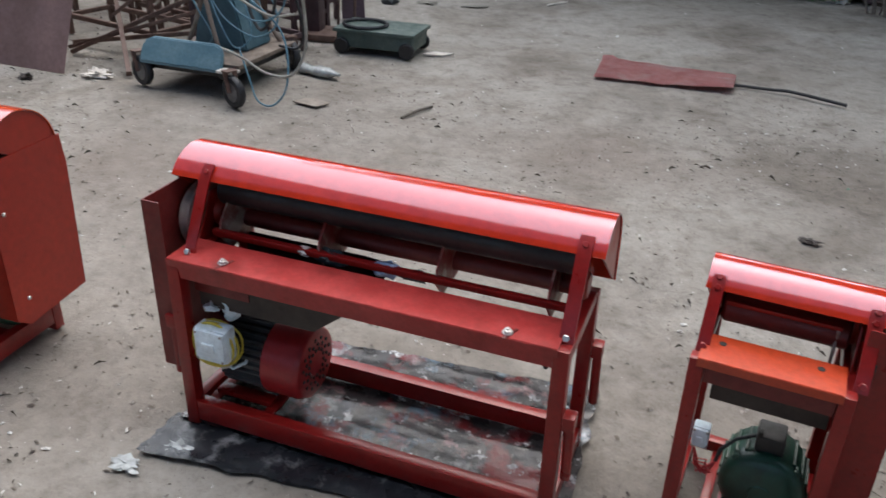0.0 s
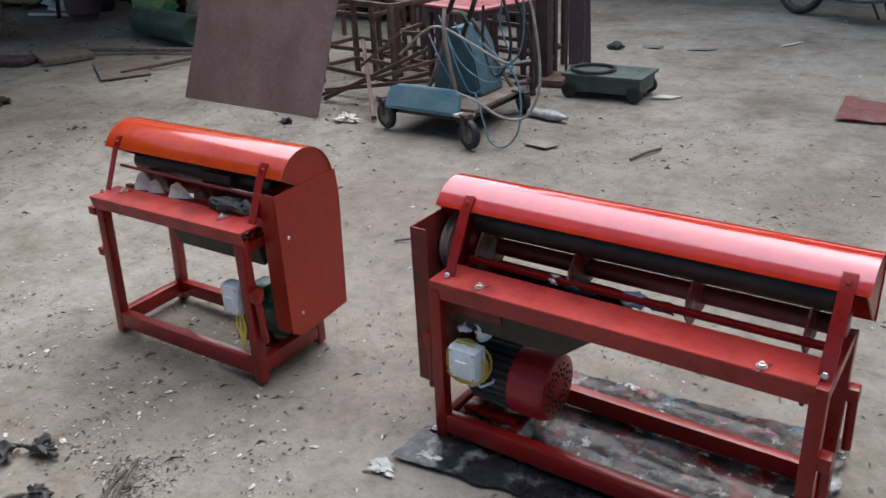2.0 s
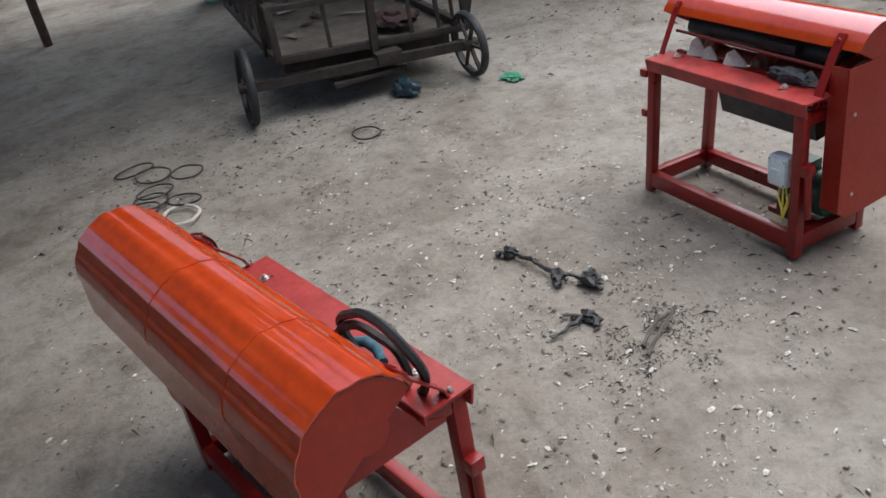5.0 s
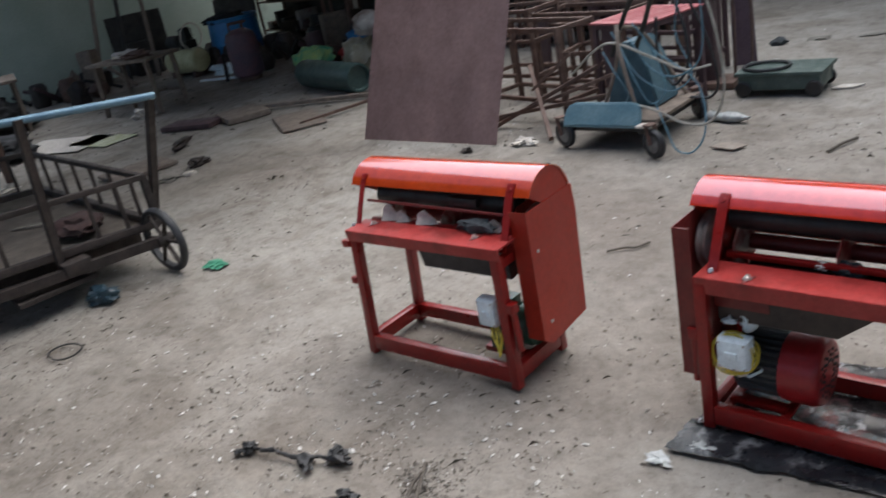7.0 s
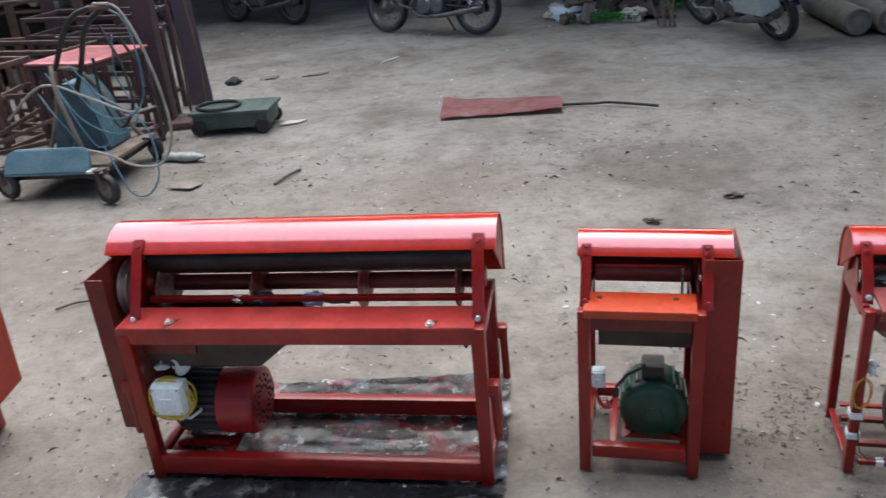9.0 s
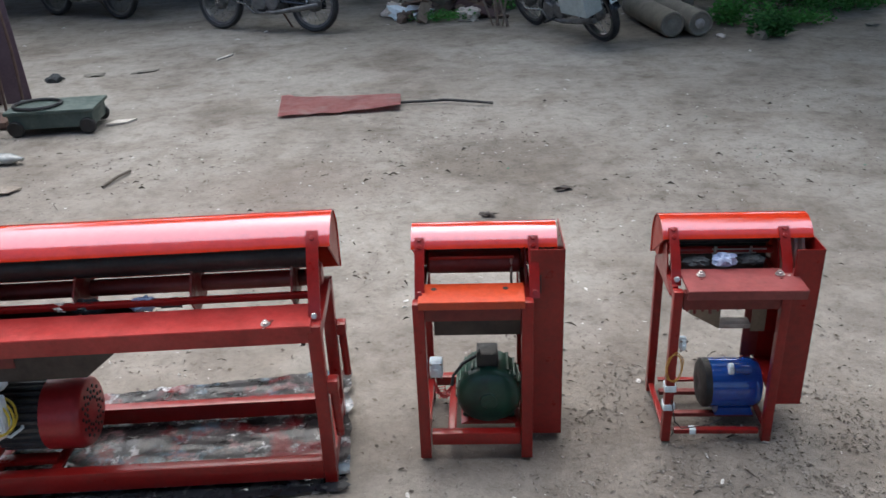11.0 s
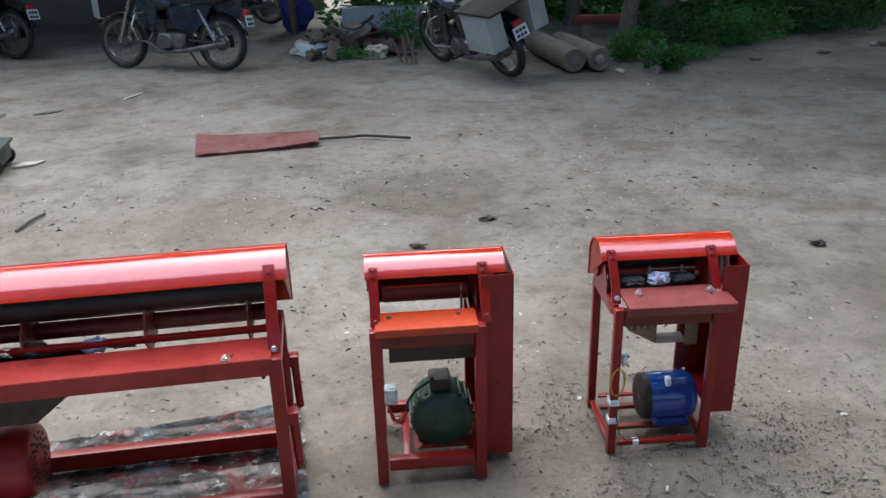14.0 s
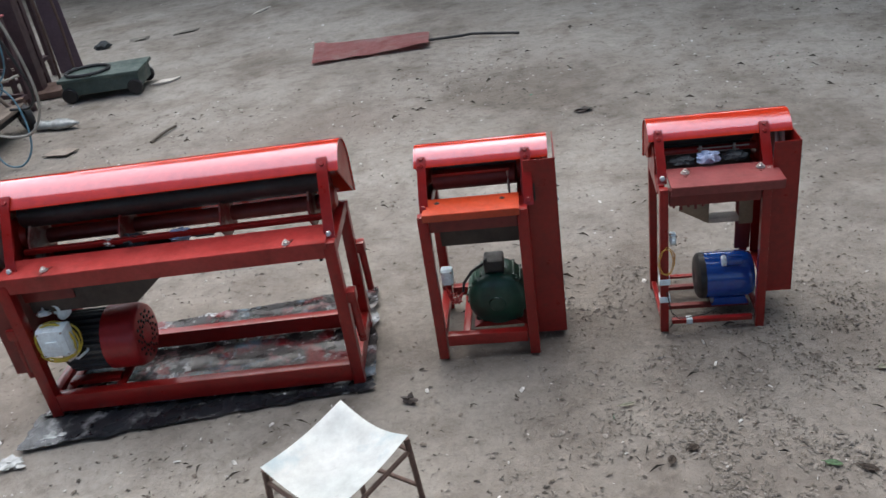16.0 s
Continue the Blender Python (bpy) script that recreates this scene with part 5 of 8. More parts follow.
# tall steel column by the scale
def column():
    r = thing("steel_column", pose(-1.84, 4.22, 0, 0, 0, 8), "dark maroon steel column with thin rods", "column")
    bm = B()
    bx(bm, (-0.11, -0.06, 0), (0.03, 0.08, 2.3), 0.006)
    part("post", bm, MAROON, r)
    bm = B()
    bx(bm, (-0.17, -0.16, 0), (0.19, 0.16, 0.05), 0.006)
    part("foot_plate", bm, RUST, r)
    for x, top in ((0.17, 1.25), (0.30, 1.3)):
        bm = hose("rod", ((x, -0.02, 0.05), (x + 0.01, -0.02, 0.6), (x - 0.04, -0.02, top - 0.08), (x - 0.08, -0.02, top), (x - 0.11, -0.02, top - 0.1)), 0.011, RUST, "")
        part("rod", bm, RUST, r)
    bm = B()
    prism(bm, [(-0.02, 0.0), (0.18, 0.0), (0.12, 1.6), (-0.02, 1.6)], 0.62, 0.63, "y")
    part("side_panel", bm, mat("purple_grey_primer", (0.11, 0.072, 0.09), (0.16, 0.108, 0.13), 4, 0.6, 0.1, 0, 0.15, 50), r, "maroon steel panel leaning behind")


column()


def platform_scale():
    r = thing("platform_scale", pose(-1.215, 4.04, 0, 0, 0, 3), "old green platform scale on small wheels", "scale")
    bm = B()
    bx(bm, (-0.29, -0.17, 0.05), (0.29, 0.17, 0.155), 0.008)
    part("body", bm, SCALEGREEN, r)
    bm = B()
    bx(bm, (-0.31, -0.19, 0.157), (0.31, 0.19, 0.182), 0.006)
    part("platform", bm, SCALEGREEN, r, "worn grey-green platform plate")
    for x in (-0.25, 0.25):
        for y in (-0.17, 0.17):
            bm = B()
            rod(bm, (x, y - 0.02, 0.058), (x, y + 0.02, 0.058), 0.058, 18)
            part("wheel", bm, BLACK, r)


platform_scale()
bm = B()
wire_ring(bm, (0, 0, 0), 0.14, 0.012, 0.04, 2, stretch=1.15)
single("black_hoop", bm, RUBBER, "black rubber hoop lying on the green scale", "hoop", pose(-1.33, 4.0, 0.196))
bm = B()
prism(bm, [(0, 0), (0.14, 0.03), (0.2, 0.12), (0.05, 0.1)], 0, 0.012, "z")
single("pale_board", bm, PALEPAPER, "small pale board lying beside the scale", "board", pose(-0.9, 4.05, 0.0))

# crushed bottle
bm = B()
lathe(bm, [(0, 0), (0.035, 0), (0.042, 0.02), (0.034, 0.08), (0.044, 0.13), (0.038, 0.19), (0.018, 0.235), (0.015, 0.26), (0, 0.26)], None, 14)
for v in bm.verts:
    v.co.y = v.co.y * 0.7 + 0.008 * noise.noise(v.co * 22)
single("plastic_bottle", bm, BOTTLE, "crushed clear plastic bottle lying on the ground", "bottle", pose(-1.48, 3.3, 0.03, 90, 0, 82) @ Matrix.Scale(1.2, 4))

# flat red sheet with a rod, in the middle of the yard
bm = B()
nx, ny = 26, 8
rows = []
for j in range(ny + 1):
    row = []
    for i in range(nx + 1):
        u, v = i / nx, j / ny
        x = 0.365 + 0.905 * u - 0.04 * v * (1 - u)
        y = 4.02 + 0.05 * u + v * (0.53 - 0.09 * u) + 0.012 * noise.noise(Vector((u * 6, v * 4, 2)))
        z = 0.012 + 0.035 * max(0, u - 0.55) * (1 - v) * 2 + 0.012 * abs(noise.noise(Vector((u * 4, v * 3, 9)))) + 0.02 * (v > 0.9) * (u < 0.1)
        row.append(bm.verts.new((x, y, z)))
    rows.append(row)
for a, b in zip(rows, rows[1:]):
    for i in range(nx):
        bm.faces.new((a[i], a[i + 1], b[i + 1], b[i]))
bmesh.ops.solidify(bm, geom=bm.faces[:], thickness=0.006)
single("red_metal_sheet", bm, mat("worn_red_sheet", (0.38, 0.13, 0.13), (0.48, 0.23, 0.22), 6, 0.55, 0.15, 0, 0.2, 60, 0, (0.44, 0.32, 0.30), 0.5, 5, sharp=0.2), "worn flat red metal sheet lying on the earth", "metal sheet")
single("iron_rod", hose("rod", ((1.24, 4.25, 0.012), (1.5, 4.24, 0.014), (1.64, 4.235, 0.016), (1.96, 4.10, 0.012)), 0.011, RUST, ""), BLACK, "thin dark iron rod beside the red sheet", "rod")


# ---- hand cart ----
def cart_wheel(root, c, r, lean=0.0, turn=0.0):
    m = Matrix.Translation(c) @ Matrix.Rotation(turn, 4, "Z") @ Matrix.Rotation(lean, 4, "X") @ AY
    bm = B()
    lathe(bm, [(r * 0.84, -0.02), (r * 0.95, -0.024), (r, -0.01), (r, 0.01), (r * 0.95, 0.024), (r * 0.84, 0.02), (r * 0.84, -0.02)], m, 36)
    w = part("wheel", bm, TYRE, root, "worn dark cart wheel")
    bm = B()
    lathe(bm, [(0, -0.05), (0.032, -0.05), (0.036, 0), (0.032, 0.05), (0, 0.05)], m, 14)
    part("hub", bm, CARTWOOD, w)
    for i in range(6):
        a = math.pi * i / 3
        bm = B()
        bar(bm, m @ Vector((0.03 * math.cos(a), 0.03 * math.sin(a), 0)), m @ Vector((r * 0.86 * math.cos(a), r * 0.86 * math.sin(a), 0)), 0.022, 0.012, 0.002)
        part("spoke", bm, CARTWOOD, w)


def hand_cart():
    m = pose(-3.62, -0.56, 0, 0, 0, 175.1)
    r = thing("hand_cart", m, "rusty hand cart with barred sides and blue push bar", "cart")
    y0, y1 = -0.76, 0.44

    def lv(x, y, z):
        """A cart corner: the body sags to one side."""
        return (x, y, z + 0.085 * (y - (y0 + y1) / 2) / (y1 - y0))
    x0, x1, zb, zt = 0.06, 2.15, 0.31, 0.61
    for z, t in ((zb, 0.05), (zt, 0.036)):
        for a, b in (((x0, y0), (x0, y1)), ((x1, y0), (x1, y1)), ((x0, y0), (x1, y0)), ((x0, y1), (x1, y1))):
            bm = B()
            bar(bm, lv(*a, z), lv(*b, z), t, t * 0.9)
            part("side_rail", bm, CARTWOOD, r)
    for x in (x0, x1):
        for y in (y0, y1):
            bm = B()
            bar(bm, lv(x, y, zb), lv(x, y, zt + 0.01), 0.04, 0.04)
            part("corner_post", bm, CARTWOOD, r)
    for x, ys in ((x0, (0.12, -0.40, -0.58)), (x1, (0.2, 0.0, -0.2, -0.4, -0.6))):
        for y in ys:
            bm = B()
            bar(bm, lv(x, y, zb), lv(x, y, zt), 0.024, 0.012, 0.002)
            part("picket", bm, CARTWOOD, r)
    for y in (y0, y1):
        for k in range(6):
            x = x0 + (x1 - x0) * (k + 0.7) / 6.6
            bm = B()
            bar(bm, lv(x, y, zb), lv(x, y, zt), 0.024, 0.012, 0.002)
            part("picket", bm, CARTWOOD, r)
    for x in (0.75, 1.45):
        bm = B()
        bar(bm, lv(x, y0, zb - 0.065), lv(x, y1, zb - 0.065), 0.06, 0.03)
        part("floor_bearer", bm, CARTWOOD, r)
    bm = B()
    q = [bm.verts.new(lv(*p, zb - 0.03)) for p in ((x0, y0), (x1, y0), (x1, y1), (x0, y1))]
    bm.faces.new(q)
    bmesh.ops.solidify(bm, geom=bm.faces[:], thickness=0.02)
    part("floor_plate", bm, DUSTY, r, "dusty dark floor sheet")
    for x in (0.3, 1.1, 1.9):
        bm = B()
        bar(bm, lv(x, y0 + 0.05, zb - 0.1), lv(x, y1 - 0.05, zb - 0.1), 0.08, 0.08)
        part("under_beam", bm, CARTWOOD, r)
    # push bar and its three stays
    ends = [Vector((0.0, y1 + 0.0, 1.16)), Vector((-0.10, (y0 + y1) / 2, 1.11)), Vector((-0.17, y0 - 0.10, 1.04))]
    for e, f in zip(ends, ((0.34, y1 + 0.02, 0.33), (x0 - 0.02, (y0 + y1) / 2 + 0.02, 0.27), (0.16, y0 - 0.03, 0.26))):
        bm = B()
        bar(bm, f, e, 0.045, 0.03)
        part("stay", bm, CARTWOOD, r)
    bm = B()
    d = (ends[2] - ends[0]).normalized()
    rod(bm, ends[0] - d * 0.05, ends[2] + d * 0.03, 0.022, 14)
    part("push_bar", bm, BARBLUE, r, "pale blue steel pipe")
    # axle and wheels
    bm = B()
    bar(bm, (0.10, 0.64, 0.23), (-0.11, -0.72, 0.205), 0.05, 0.05)
    part("axle", bm, CARTWOOD, r)
    bm = B()
    bx(bm, (-0.06, -0.28, 0.19), (0.08, -0.12, 0.27), 0.01)
    part("axle_block", bm, CARTWOOD, r)
    bm = B()
    bx(bm, (-0.03, -0.3, 0.125), (0.17, 0.16, 0.155), 0.005)
    part("foot_board", bm, CARTWOOD, r)
    cart_wheel(r, (0.10, 0.66, 0.235), 0.235, radians(5))
    cart_wheel(r, (-0.11, -0.70, 0.205), 0.205, radians(-2), radians(6))
    bm = B()
    rod(bm, (1.95, 0.0, 0.0), (1.95, 0.0, 0.3), 0.02, 8)
    part("prop", bm, CARTWOOD, r)
    bm = B()
    blob(bm, (0, 0, 0), (0.17, 0.14, 0.06), 31, 3, 0.4)
    single("brown_cloth", bm, DARKCLOTH, "heap of brown cloth lying in the hand cart", "cloth", m @ Matrix.Translation((0.42, -0.42, 0.34)))


hand_cart()
CM = pose(-3.62, -0.56, 0, 0, 0, 175.1)
for k, (x, y, a, b) in enumerate(((1.2, -0.05, 0.07, 0.03), (1.05, -0.3, 0.1, 0.025), (1.5, 0.1, 0.08, 0.05), (1.7, -0.2, 0.09, 0.06), (0.7, 0.22, 0.05, 0.03), (1.85, 0.2, 0.1, 0.07), (0.95, 0.05, 0.06, 0.03))):
    bm = B()
    blob(bm, (0, 0, 0), (a, b, 0.007), 300 + k, 2, 1.2)
    single("floor_scrap", bm, STONEGREY if k % 3 else DARKCLOTH, "flat crumpled scrap lying on the cart floor", "scrap", CM @ pose(x, y, 0.300 + 0.07 * (y + 0.16), 0, 0, 47 * k), "scraps in the cart")

# small things round the cart
bm = B()
blob(bm, (0, 0, 0), (0.10, 0.07, 0.05), 41, 3, 0.5)
single("blue_bag", bm, mat("dark_blue_bag", (0.012, 0.03, 0.045), (0.03, 0.065, 0.085), 14, 0.5, 0.1), "small dark blue bag dropped by the cart", "bag", pose(-3.5, -0.32, 0.04, 0, 0, 20))
bm = B()
blob(bm, (0, 0, 0), (0.075, 0.05, 0.012), 43, 3, 0.7)
single("green_scrap", bm, GREENBIT, "flat green plastic scrap on the ground", "scrap", pose(-3.22, 0.27, 0.008))
for k, (x, y, rr) in enumerate(((-3.06, -0.77, 0.075), (-3.45, -1.9, 0.09), (-3.34, -1.73, 0.07), (-3.2, -1.93, 0.085), (-3.08, -1.97, 0.09), (-2.98, -1.82, 0.08), (-3.0, -2.05, 0.1), (-3.6, -1.98, 0.09))):
    bm = B()
    wire_ring(bm, (0, 0, 0), rr, 0.0048, 0.12, k, (0.06 * (k % 3), 0.04), 26, 1.2)
    single("steel_ring", bm, BLACK, "dark thin steel ring lying on the earth", "ring", pose(x, y, 0.012, 0, 0, 40 * k), "steel rings")
bm = B()
wire_ring(bm, (0, 0, 0), 0.085, 0.008, 0.1, 4, (0.05, 0), 26, 1.3)
single("steel_ring", bm, PALEPAPER, "pale thin ring lying among dark ones", "ring", pose(-2.8, -1.87, 0.012, 0, 0, 15), "steel rings")

bm = B()
lathe(bm, [(0, 0), (0.13, 0), (0.135, 0.01), (0.155, 0.24), (0.172, 0.245), (0.172, 0.30), (0.168, 0.305), (0.168, 0.34), (0.176, 0.345), (0.176, 0.36), (0.165, 0.36), (0.15, 0.02), (0, 0.015)], None, 32)
single("bucket", bm, mat("dirty_mint_bucket", (0.54, 0.74, 0.64), (0.66, 0.83, 0.74), 4, 0.5, 0.1, 0, 0.05, 40), "dirty pale mint plastic bucket standing on the ground", "bucket", pose(-7.95, -0.45, 0) @ Matrix.Scale(1.3, 4))


# ---- near stool ----
def stool():
    r = thing("stool", pose(1.13, -0.66, 0), "low iron stool with whitish worn seat", "stool")
    c = [Vector(p) for p in ((0.945, -0.735, 0.345), (1.127, -0.55, 0.375), (1.305, -0.70, 0.365), (1.13, -0.90, 0.335))]
    o = Vector((1.13, -0.66, 0))
    n = 14
    bm = B()
    rows = []
    for j in range(n + 1):
        row = []
        for i in range(n + 1):
            u, v = i / n, j / n
            p = c[0].lerp(c[1], u).lerp(c[3].lerp(c[2], u), v) - o
            p.z -= 0.03 * math.sin(math.pi * v) * (0.5 + 0.5 * u) + 0.012 * math.sin(math.pi * u)
            row.append(bm.verts.new(p))
        rows.append(row)
    for a, b in zip(rows, rows[1:]):
        for i in range(n):
            bm.faces.new((a[i], a[i + 1], b[i + 1], b[i]))
    bmesh.ops.solidify(bm, geom=bm.faces[:], thickness=0.006)
    part("seat", bm, mat("worn_white_seat", (0.8, 0.84, 0.82), (0.86, 0.88, 0.86), 3, 0.35, 0.1, 0, 0.1, 14, 0.3, (0.30, 0.52, 0.60), 0.5, 2.2, sharp=0.2), r, "worn white and pale blue seat")
    for k, p in enumerate(c):
        q = p - o
        bm = B()
        rod(bm, (q.x * 1.08, q.y * 1.08, 0), (q.x * 0.96, q.y * 0.96, q.z - 0.012), 0.008, 8)
        part("leg", bm, RUST, r)
    for k in range(4):
        a, b = c[k] - o, c[(k + 1) % 4] - o
        bm = B()
        rod(bm, (a.x * 1.03, a.y * 1.03, 0.16), (b.x * 1.03, b.y * 1.03, 0.2), 0.006, 8)
        part("brace", bm, RUST, r)
        bm = B()
        rod(bm, (a.x * 0.97, a.y * 0.97, a.z - 0.05), (b.x * 0.97, b.y * 0.97, b.z - 0.05), 0.006, 8)
        part("seat_rail", bm, RUST, r)


stool()

# ---- parked motorcycles ----
def bike_wheel(root, x, r=0.29):
    bm = B()
    m = Matrix.Translation((x, 0, r)) @ AY
    lathe(bm, [(r * 0.83, -0.03), (r * 0.92, -0.042), (r * 0.985, -0.025), (r, 0), (r * 0.985, 0.025), (r * 0.92, 0.042), (r * 0.83, 0.03), (r * 0.83, -0.03)], m, 40)
    w = part("wheel", bm, TYRE, root, "black motorcycle tyre")
    bm = B()
    lathe(bm, [(r * 0.74, -0.024), (r * 0.83, -0.028), (r * 0.83, 0.028), (r * 0.74, 0.024), (r * 0.74, -0.024)], m, 36)
    part("rim", bm, ENGINE, w, "dull grey rim")
    bm = B()
    lathe(bm, [(0, -0.06), (0.05, -0.06), (0.075, -0.03), (0.075, 0.03), (0.05, 0.06), (0, 0.06)], m, 18)
    part("hub", bm, ENGINE, w)
    bm = B()
    for i in range(18):
        a = 2 * math.pi * i / 18
        s = 0.03 if i % 2 else -0.03
        tube(bm, [m @ Vector((0.06 * math.cos(a), 0.06 * math.sin(a), s)), m @ Vector((r * 0.76 * math.cos(a + 0.15), r * 0.76 * math.sin(a + 0.15), 0))], 0.0022, 4)
    part("spokes", bm, CHROME, w)


def motorcycle(m, paint, label, boxes=False, plate=True, wb=1.2):
    r = thing("motorcycle", m, label, "motorcycle", "parked motorcycles")
    bike_wheel(r, 0)
    bike_wheel(r, wb)

    def add(name, bm, mt, lb=""):
        return part(name, bm, mt, r, lb)
    # mudguards
    for cx, a0, a1 in ((0, 20, 165), (wb, 25, 150)):
        bm = B()
        rows = []
        for a in np.linspace(radians(a0), radians(a1), 16):
            rr = 0.325
            rows.append([bm.verts.new((cx + (rr - abs(y) * 0.25) * math.cos(a), y, 0.29 + (rr - abs(y) * 0.25) * math.sin(a))) for y in (-0.055, -0.03, 0, 0.03, 0.055)])
        for a, b in zip(rows, rows[1:]):
            for i in range(4):
                bm.faces.new((a[i], a[i + 1], b[i + 1], b[i]))
        bmesh.ops.solidify(bm, geom=bm.faces[:], thickness=0.003)
        add("mudguard", bm, paint if cx == 0 else CHROME)
    # frame tubes, swing arm, forks
    for y in (-0.07, 0.07):
        bm = B()
        tube(bm, [(0, y, 0.29), (0.45, y, 0.33)], 0.018, 8)
        add("swing_arm", bm, BIKEBLACK)
        bm = B()
        tube(bm, [(0.03, y * 1.4, 0.32), (0.2, y * 1.3, 0.64)], 0.024, 10)
        add("shock_absorber", bm, CHROME)
        bm = B()
        tube(bm, [(wb, y * 1.1, 0.29), (wb - 0.14, y * 1.1, 0.66), (wb - 0.22, y * 1.1, 0.88)], [0.026, 0.02, 0.018], 10)
        add("fork", bm, CHROME)
    bm = B()
    tube(bm, [(0.15, 0, 0.62), (0.5, 0, 0.62), (0.98, 0, 0.8)], 0.024, 8)
    tube(bm, [(0.98, 0, 0.78), (0.82, 0, 0.45), (0.7, 0, 0.26), (0.45, 0, 0.26), (0.42, 0, 0.6)], 0.02, 8)
    add("frame", bm, BIKEBLACK)
    # engine
    bm = B()
    bx(bm, (0.38, -0.11, 0.21), (0.74, 0.11, 0.40), 0.045)
    eng = add("engine", bm, ENGINE, "greyish alloy engine")
    for s in (-1, 1):
        for cx, cz, rr in ((0.46, 0.31, 0.088), (0.63, 0.30, 0.098)):
            bm = B()
            lathe(bm, [(0, 0), (rr, 0), (rr, 0.02), (rr * 0.85, 0.036), (0, 0.042)], Matrix.Translation((cx, s * 0.108, cz)) @ Matrix.Rotation(radians(-90 * s), 4, "X"), 22)
            part("crankcase_cover", bm, ENGINE, eng)
    for k in range(6):
        bm = B()
        bx(bm, (0.62 + 0.008 * k, -0.085, 0.395 + 0.024 * k), (0.76 + 0.008 * k, 0.085, 0.407 + 0.024 * k), 0.004)
        part("cooling_fin", bm, ENGINE, eng)
    bm = B()
    tube(bm, [(0.76, 0.06, 0.46), (0.84, 0.1, 0.3), (0.7, 0.13, 0.2), (0.4, 0.14, 0.21), (0.1, 0.15, 0.26), (-0.14, 0.15, 0.3)], [0.014, 0.014, 0.016, 0.022, 0.03, 0.026], 12)
    add("exhaust", bm, ENGINE)
    # tank, seat, side panel, tail
    bm = B()
    bmesh.ops.create_uvsphere(bm, u_segments=20, v_segments=12, radius=1)
    for v in bm.verts:
        v.co = Vector((0.74 + v.co.x * 0.24, v.co.y * 0.13 * (1.15 - 0.25 * v.co.x), 0.74 + v.co.z * 0.11 + 0.05 * v.co.x))
    add("tank", bm, paint)
    bm = B()
    prism(bm, [(-0.12, 0.73), (0.1, 0.71), (0.5, 0.69), (0.58, 0.72), (0.5, 0.765), (0.2, 0.76), (-0.1, 0.80), (-0.15, 0.78)], -0.12, 0.12, "y")
    bmesh.ops.bevel(bm, geom=bm.edges[:], offset=0.022, segments=2, affect="EDGES")
    add("seat", bm, RUBBER, "black padded seat")
    for y in (-0.11, 0.09):
        bm = B()
        prism(bm, [(0.02, 0.70), (0.56, 0.68), (0.52, 0.44), (0.24, 0.42)], y, y + 0.02, "y")
        add("side_panel", bm, paint)
        bm = B()
        prism(bm, [(0.70, 0.66), (0.96, 0.74), (0.93, 0.52), (0.76, 0.40)], y * 1.1, y * 1.1 + 0.015, "y")
        add("tank_shroud", bm, paint)
    bm = B()
    for s in (-1, 1):
        tube(bm, [(0.84, s * 0.04, 0.62), (0.9, s * 0.2, 0.6), (0.92, s * 0.27, 0.48), (0.88, s * 0.24, 0.34), (0.76, s * 0.08, 0.26)], 0.012, 8)
    add("leg_guard", bm, CHROME, "chrome crash bar")
    bm = B()
    prism(bm, [(wb - 0.26, 0.82), (wb - 0.1, 0.74), (wb - 0.01, 0.86), (wb - 0.12, 1.0), (wb - 0.24, 1.08)], -0.1, 0.1, "y")
    bmesh.ops.bevel(bm, geom=bm.edges[:], offset=0.025, segments=2, affect="EDGES")
    add("headlamp_fairing", bm, paint)
    bm = B()
    for k in range(4):
        tube(bm, [(-0.26 + 0.05 * k, -0.1, 0.845), (-0.26 + 0.05 * k, 0.1, 0.845)], 0.008, 6)
    for s in (-1, 1):
        tube(bm, [(-0.28, s * 0.1, 0.845), (-0.06, s * 0.1, 0.835)], 0.01, 6)
    add("carrier_rack", bm, CHROME)
    bm = B()
    prism(bm, [(-0.08, 0.24), (0.5, 0.22), (0.52, 0.34), (-0.06, 0.37)], -0.125, -0.1, "y")
    add("chain_case", bm, BIKEBLACK)
    bm = B()
    prism(bm, [(-0.3, 0.64), (-0.02, 0.72), (0.1, 0.68), (-0.24, 0.55)], -0.07, 0.07, "y")
    bmesh.ops.bevel(bm, geom=bm.edges[:], offset=0.012, segments=2, affect="EDGES")
    add("tail", bm, paint)
    bm = B()
    bx(bm, (-0.33, -0.05, 0.585), (-0.29, 0.05, 0.64), 0.01)
    add("tail_lamp", bm, REDWIRE, "red tail lamp")
    for s in (-1, 1):
        bm = B()
        tube(bm, [(-0.1, s * 0.13, 0.8), (-0.24, s * 0.11, 0.84), (-0.28, 0, 0.85)], 0.012, 8)
        add("grab_rail", bm, CHROME)
    # bars, lamp, stand
    bm = B()
    tube(bm, [(wb - 0.42, -0.34, 0.96), (wb - 0.3, -0.2, 1.0), (wb - 0.24, 0, 0.92), (wb - 0.3, 0.2, 1.0), (wb - 0.42, 0.34, 0.96)], 0.013, 8)
    add("handlebar", bm, CHROME)
    for s in (-1, 1):
        bm = B()
        rod(bm, (wb - 0.47, s * 0.385, 0.95), (wb - 0.385, s * 0.31, 0.97), 0.018, 10)
        add("grip", bm, RUBBER)
    bm = B()
    lathe(bm, [(0, -0.06), (0.05, -0.05), (0.085, 0.02), (0.09, 0.05), (0.07, 0.06), (0, 0.065)], Matrix.Translation((wb - 0.1, 0, 0.83)) @ AX, 22)
    add("headlamp", bm, CHROME)
    bm = B()
    tube(bm, [(0.5, -0.08, 0.25), (0.46, -0.28, 0.0)], 0.011, 8)
    add("side_stand", bm, RUST)
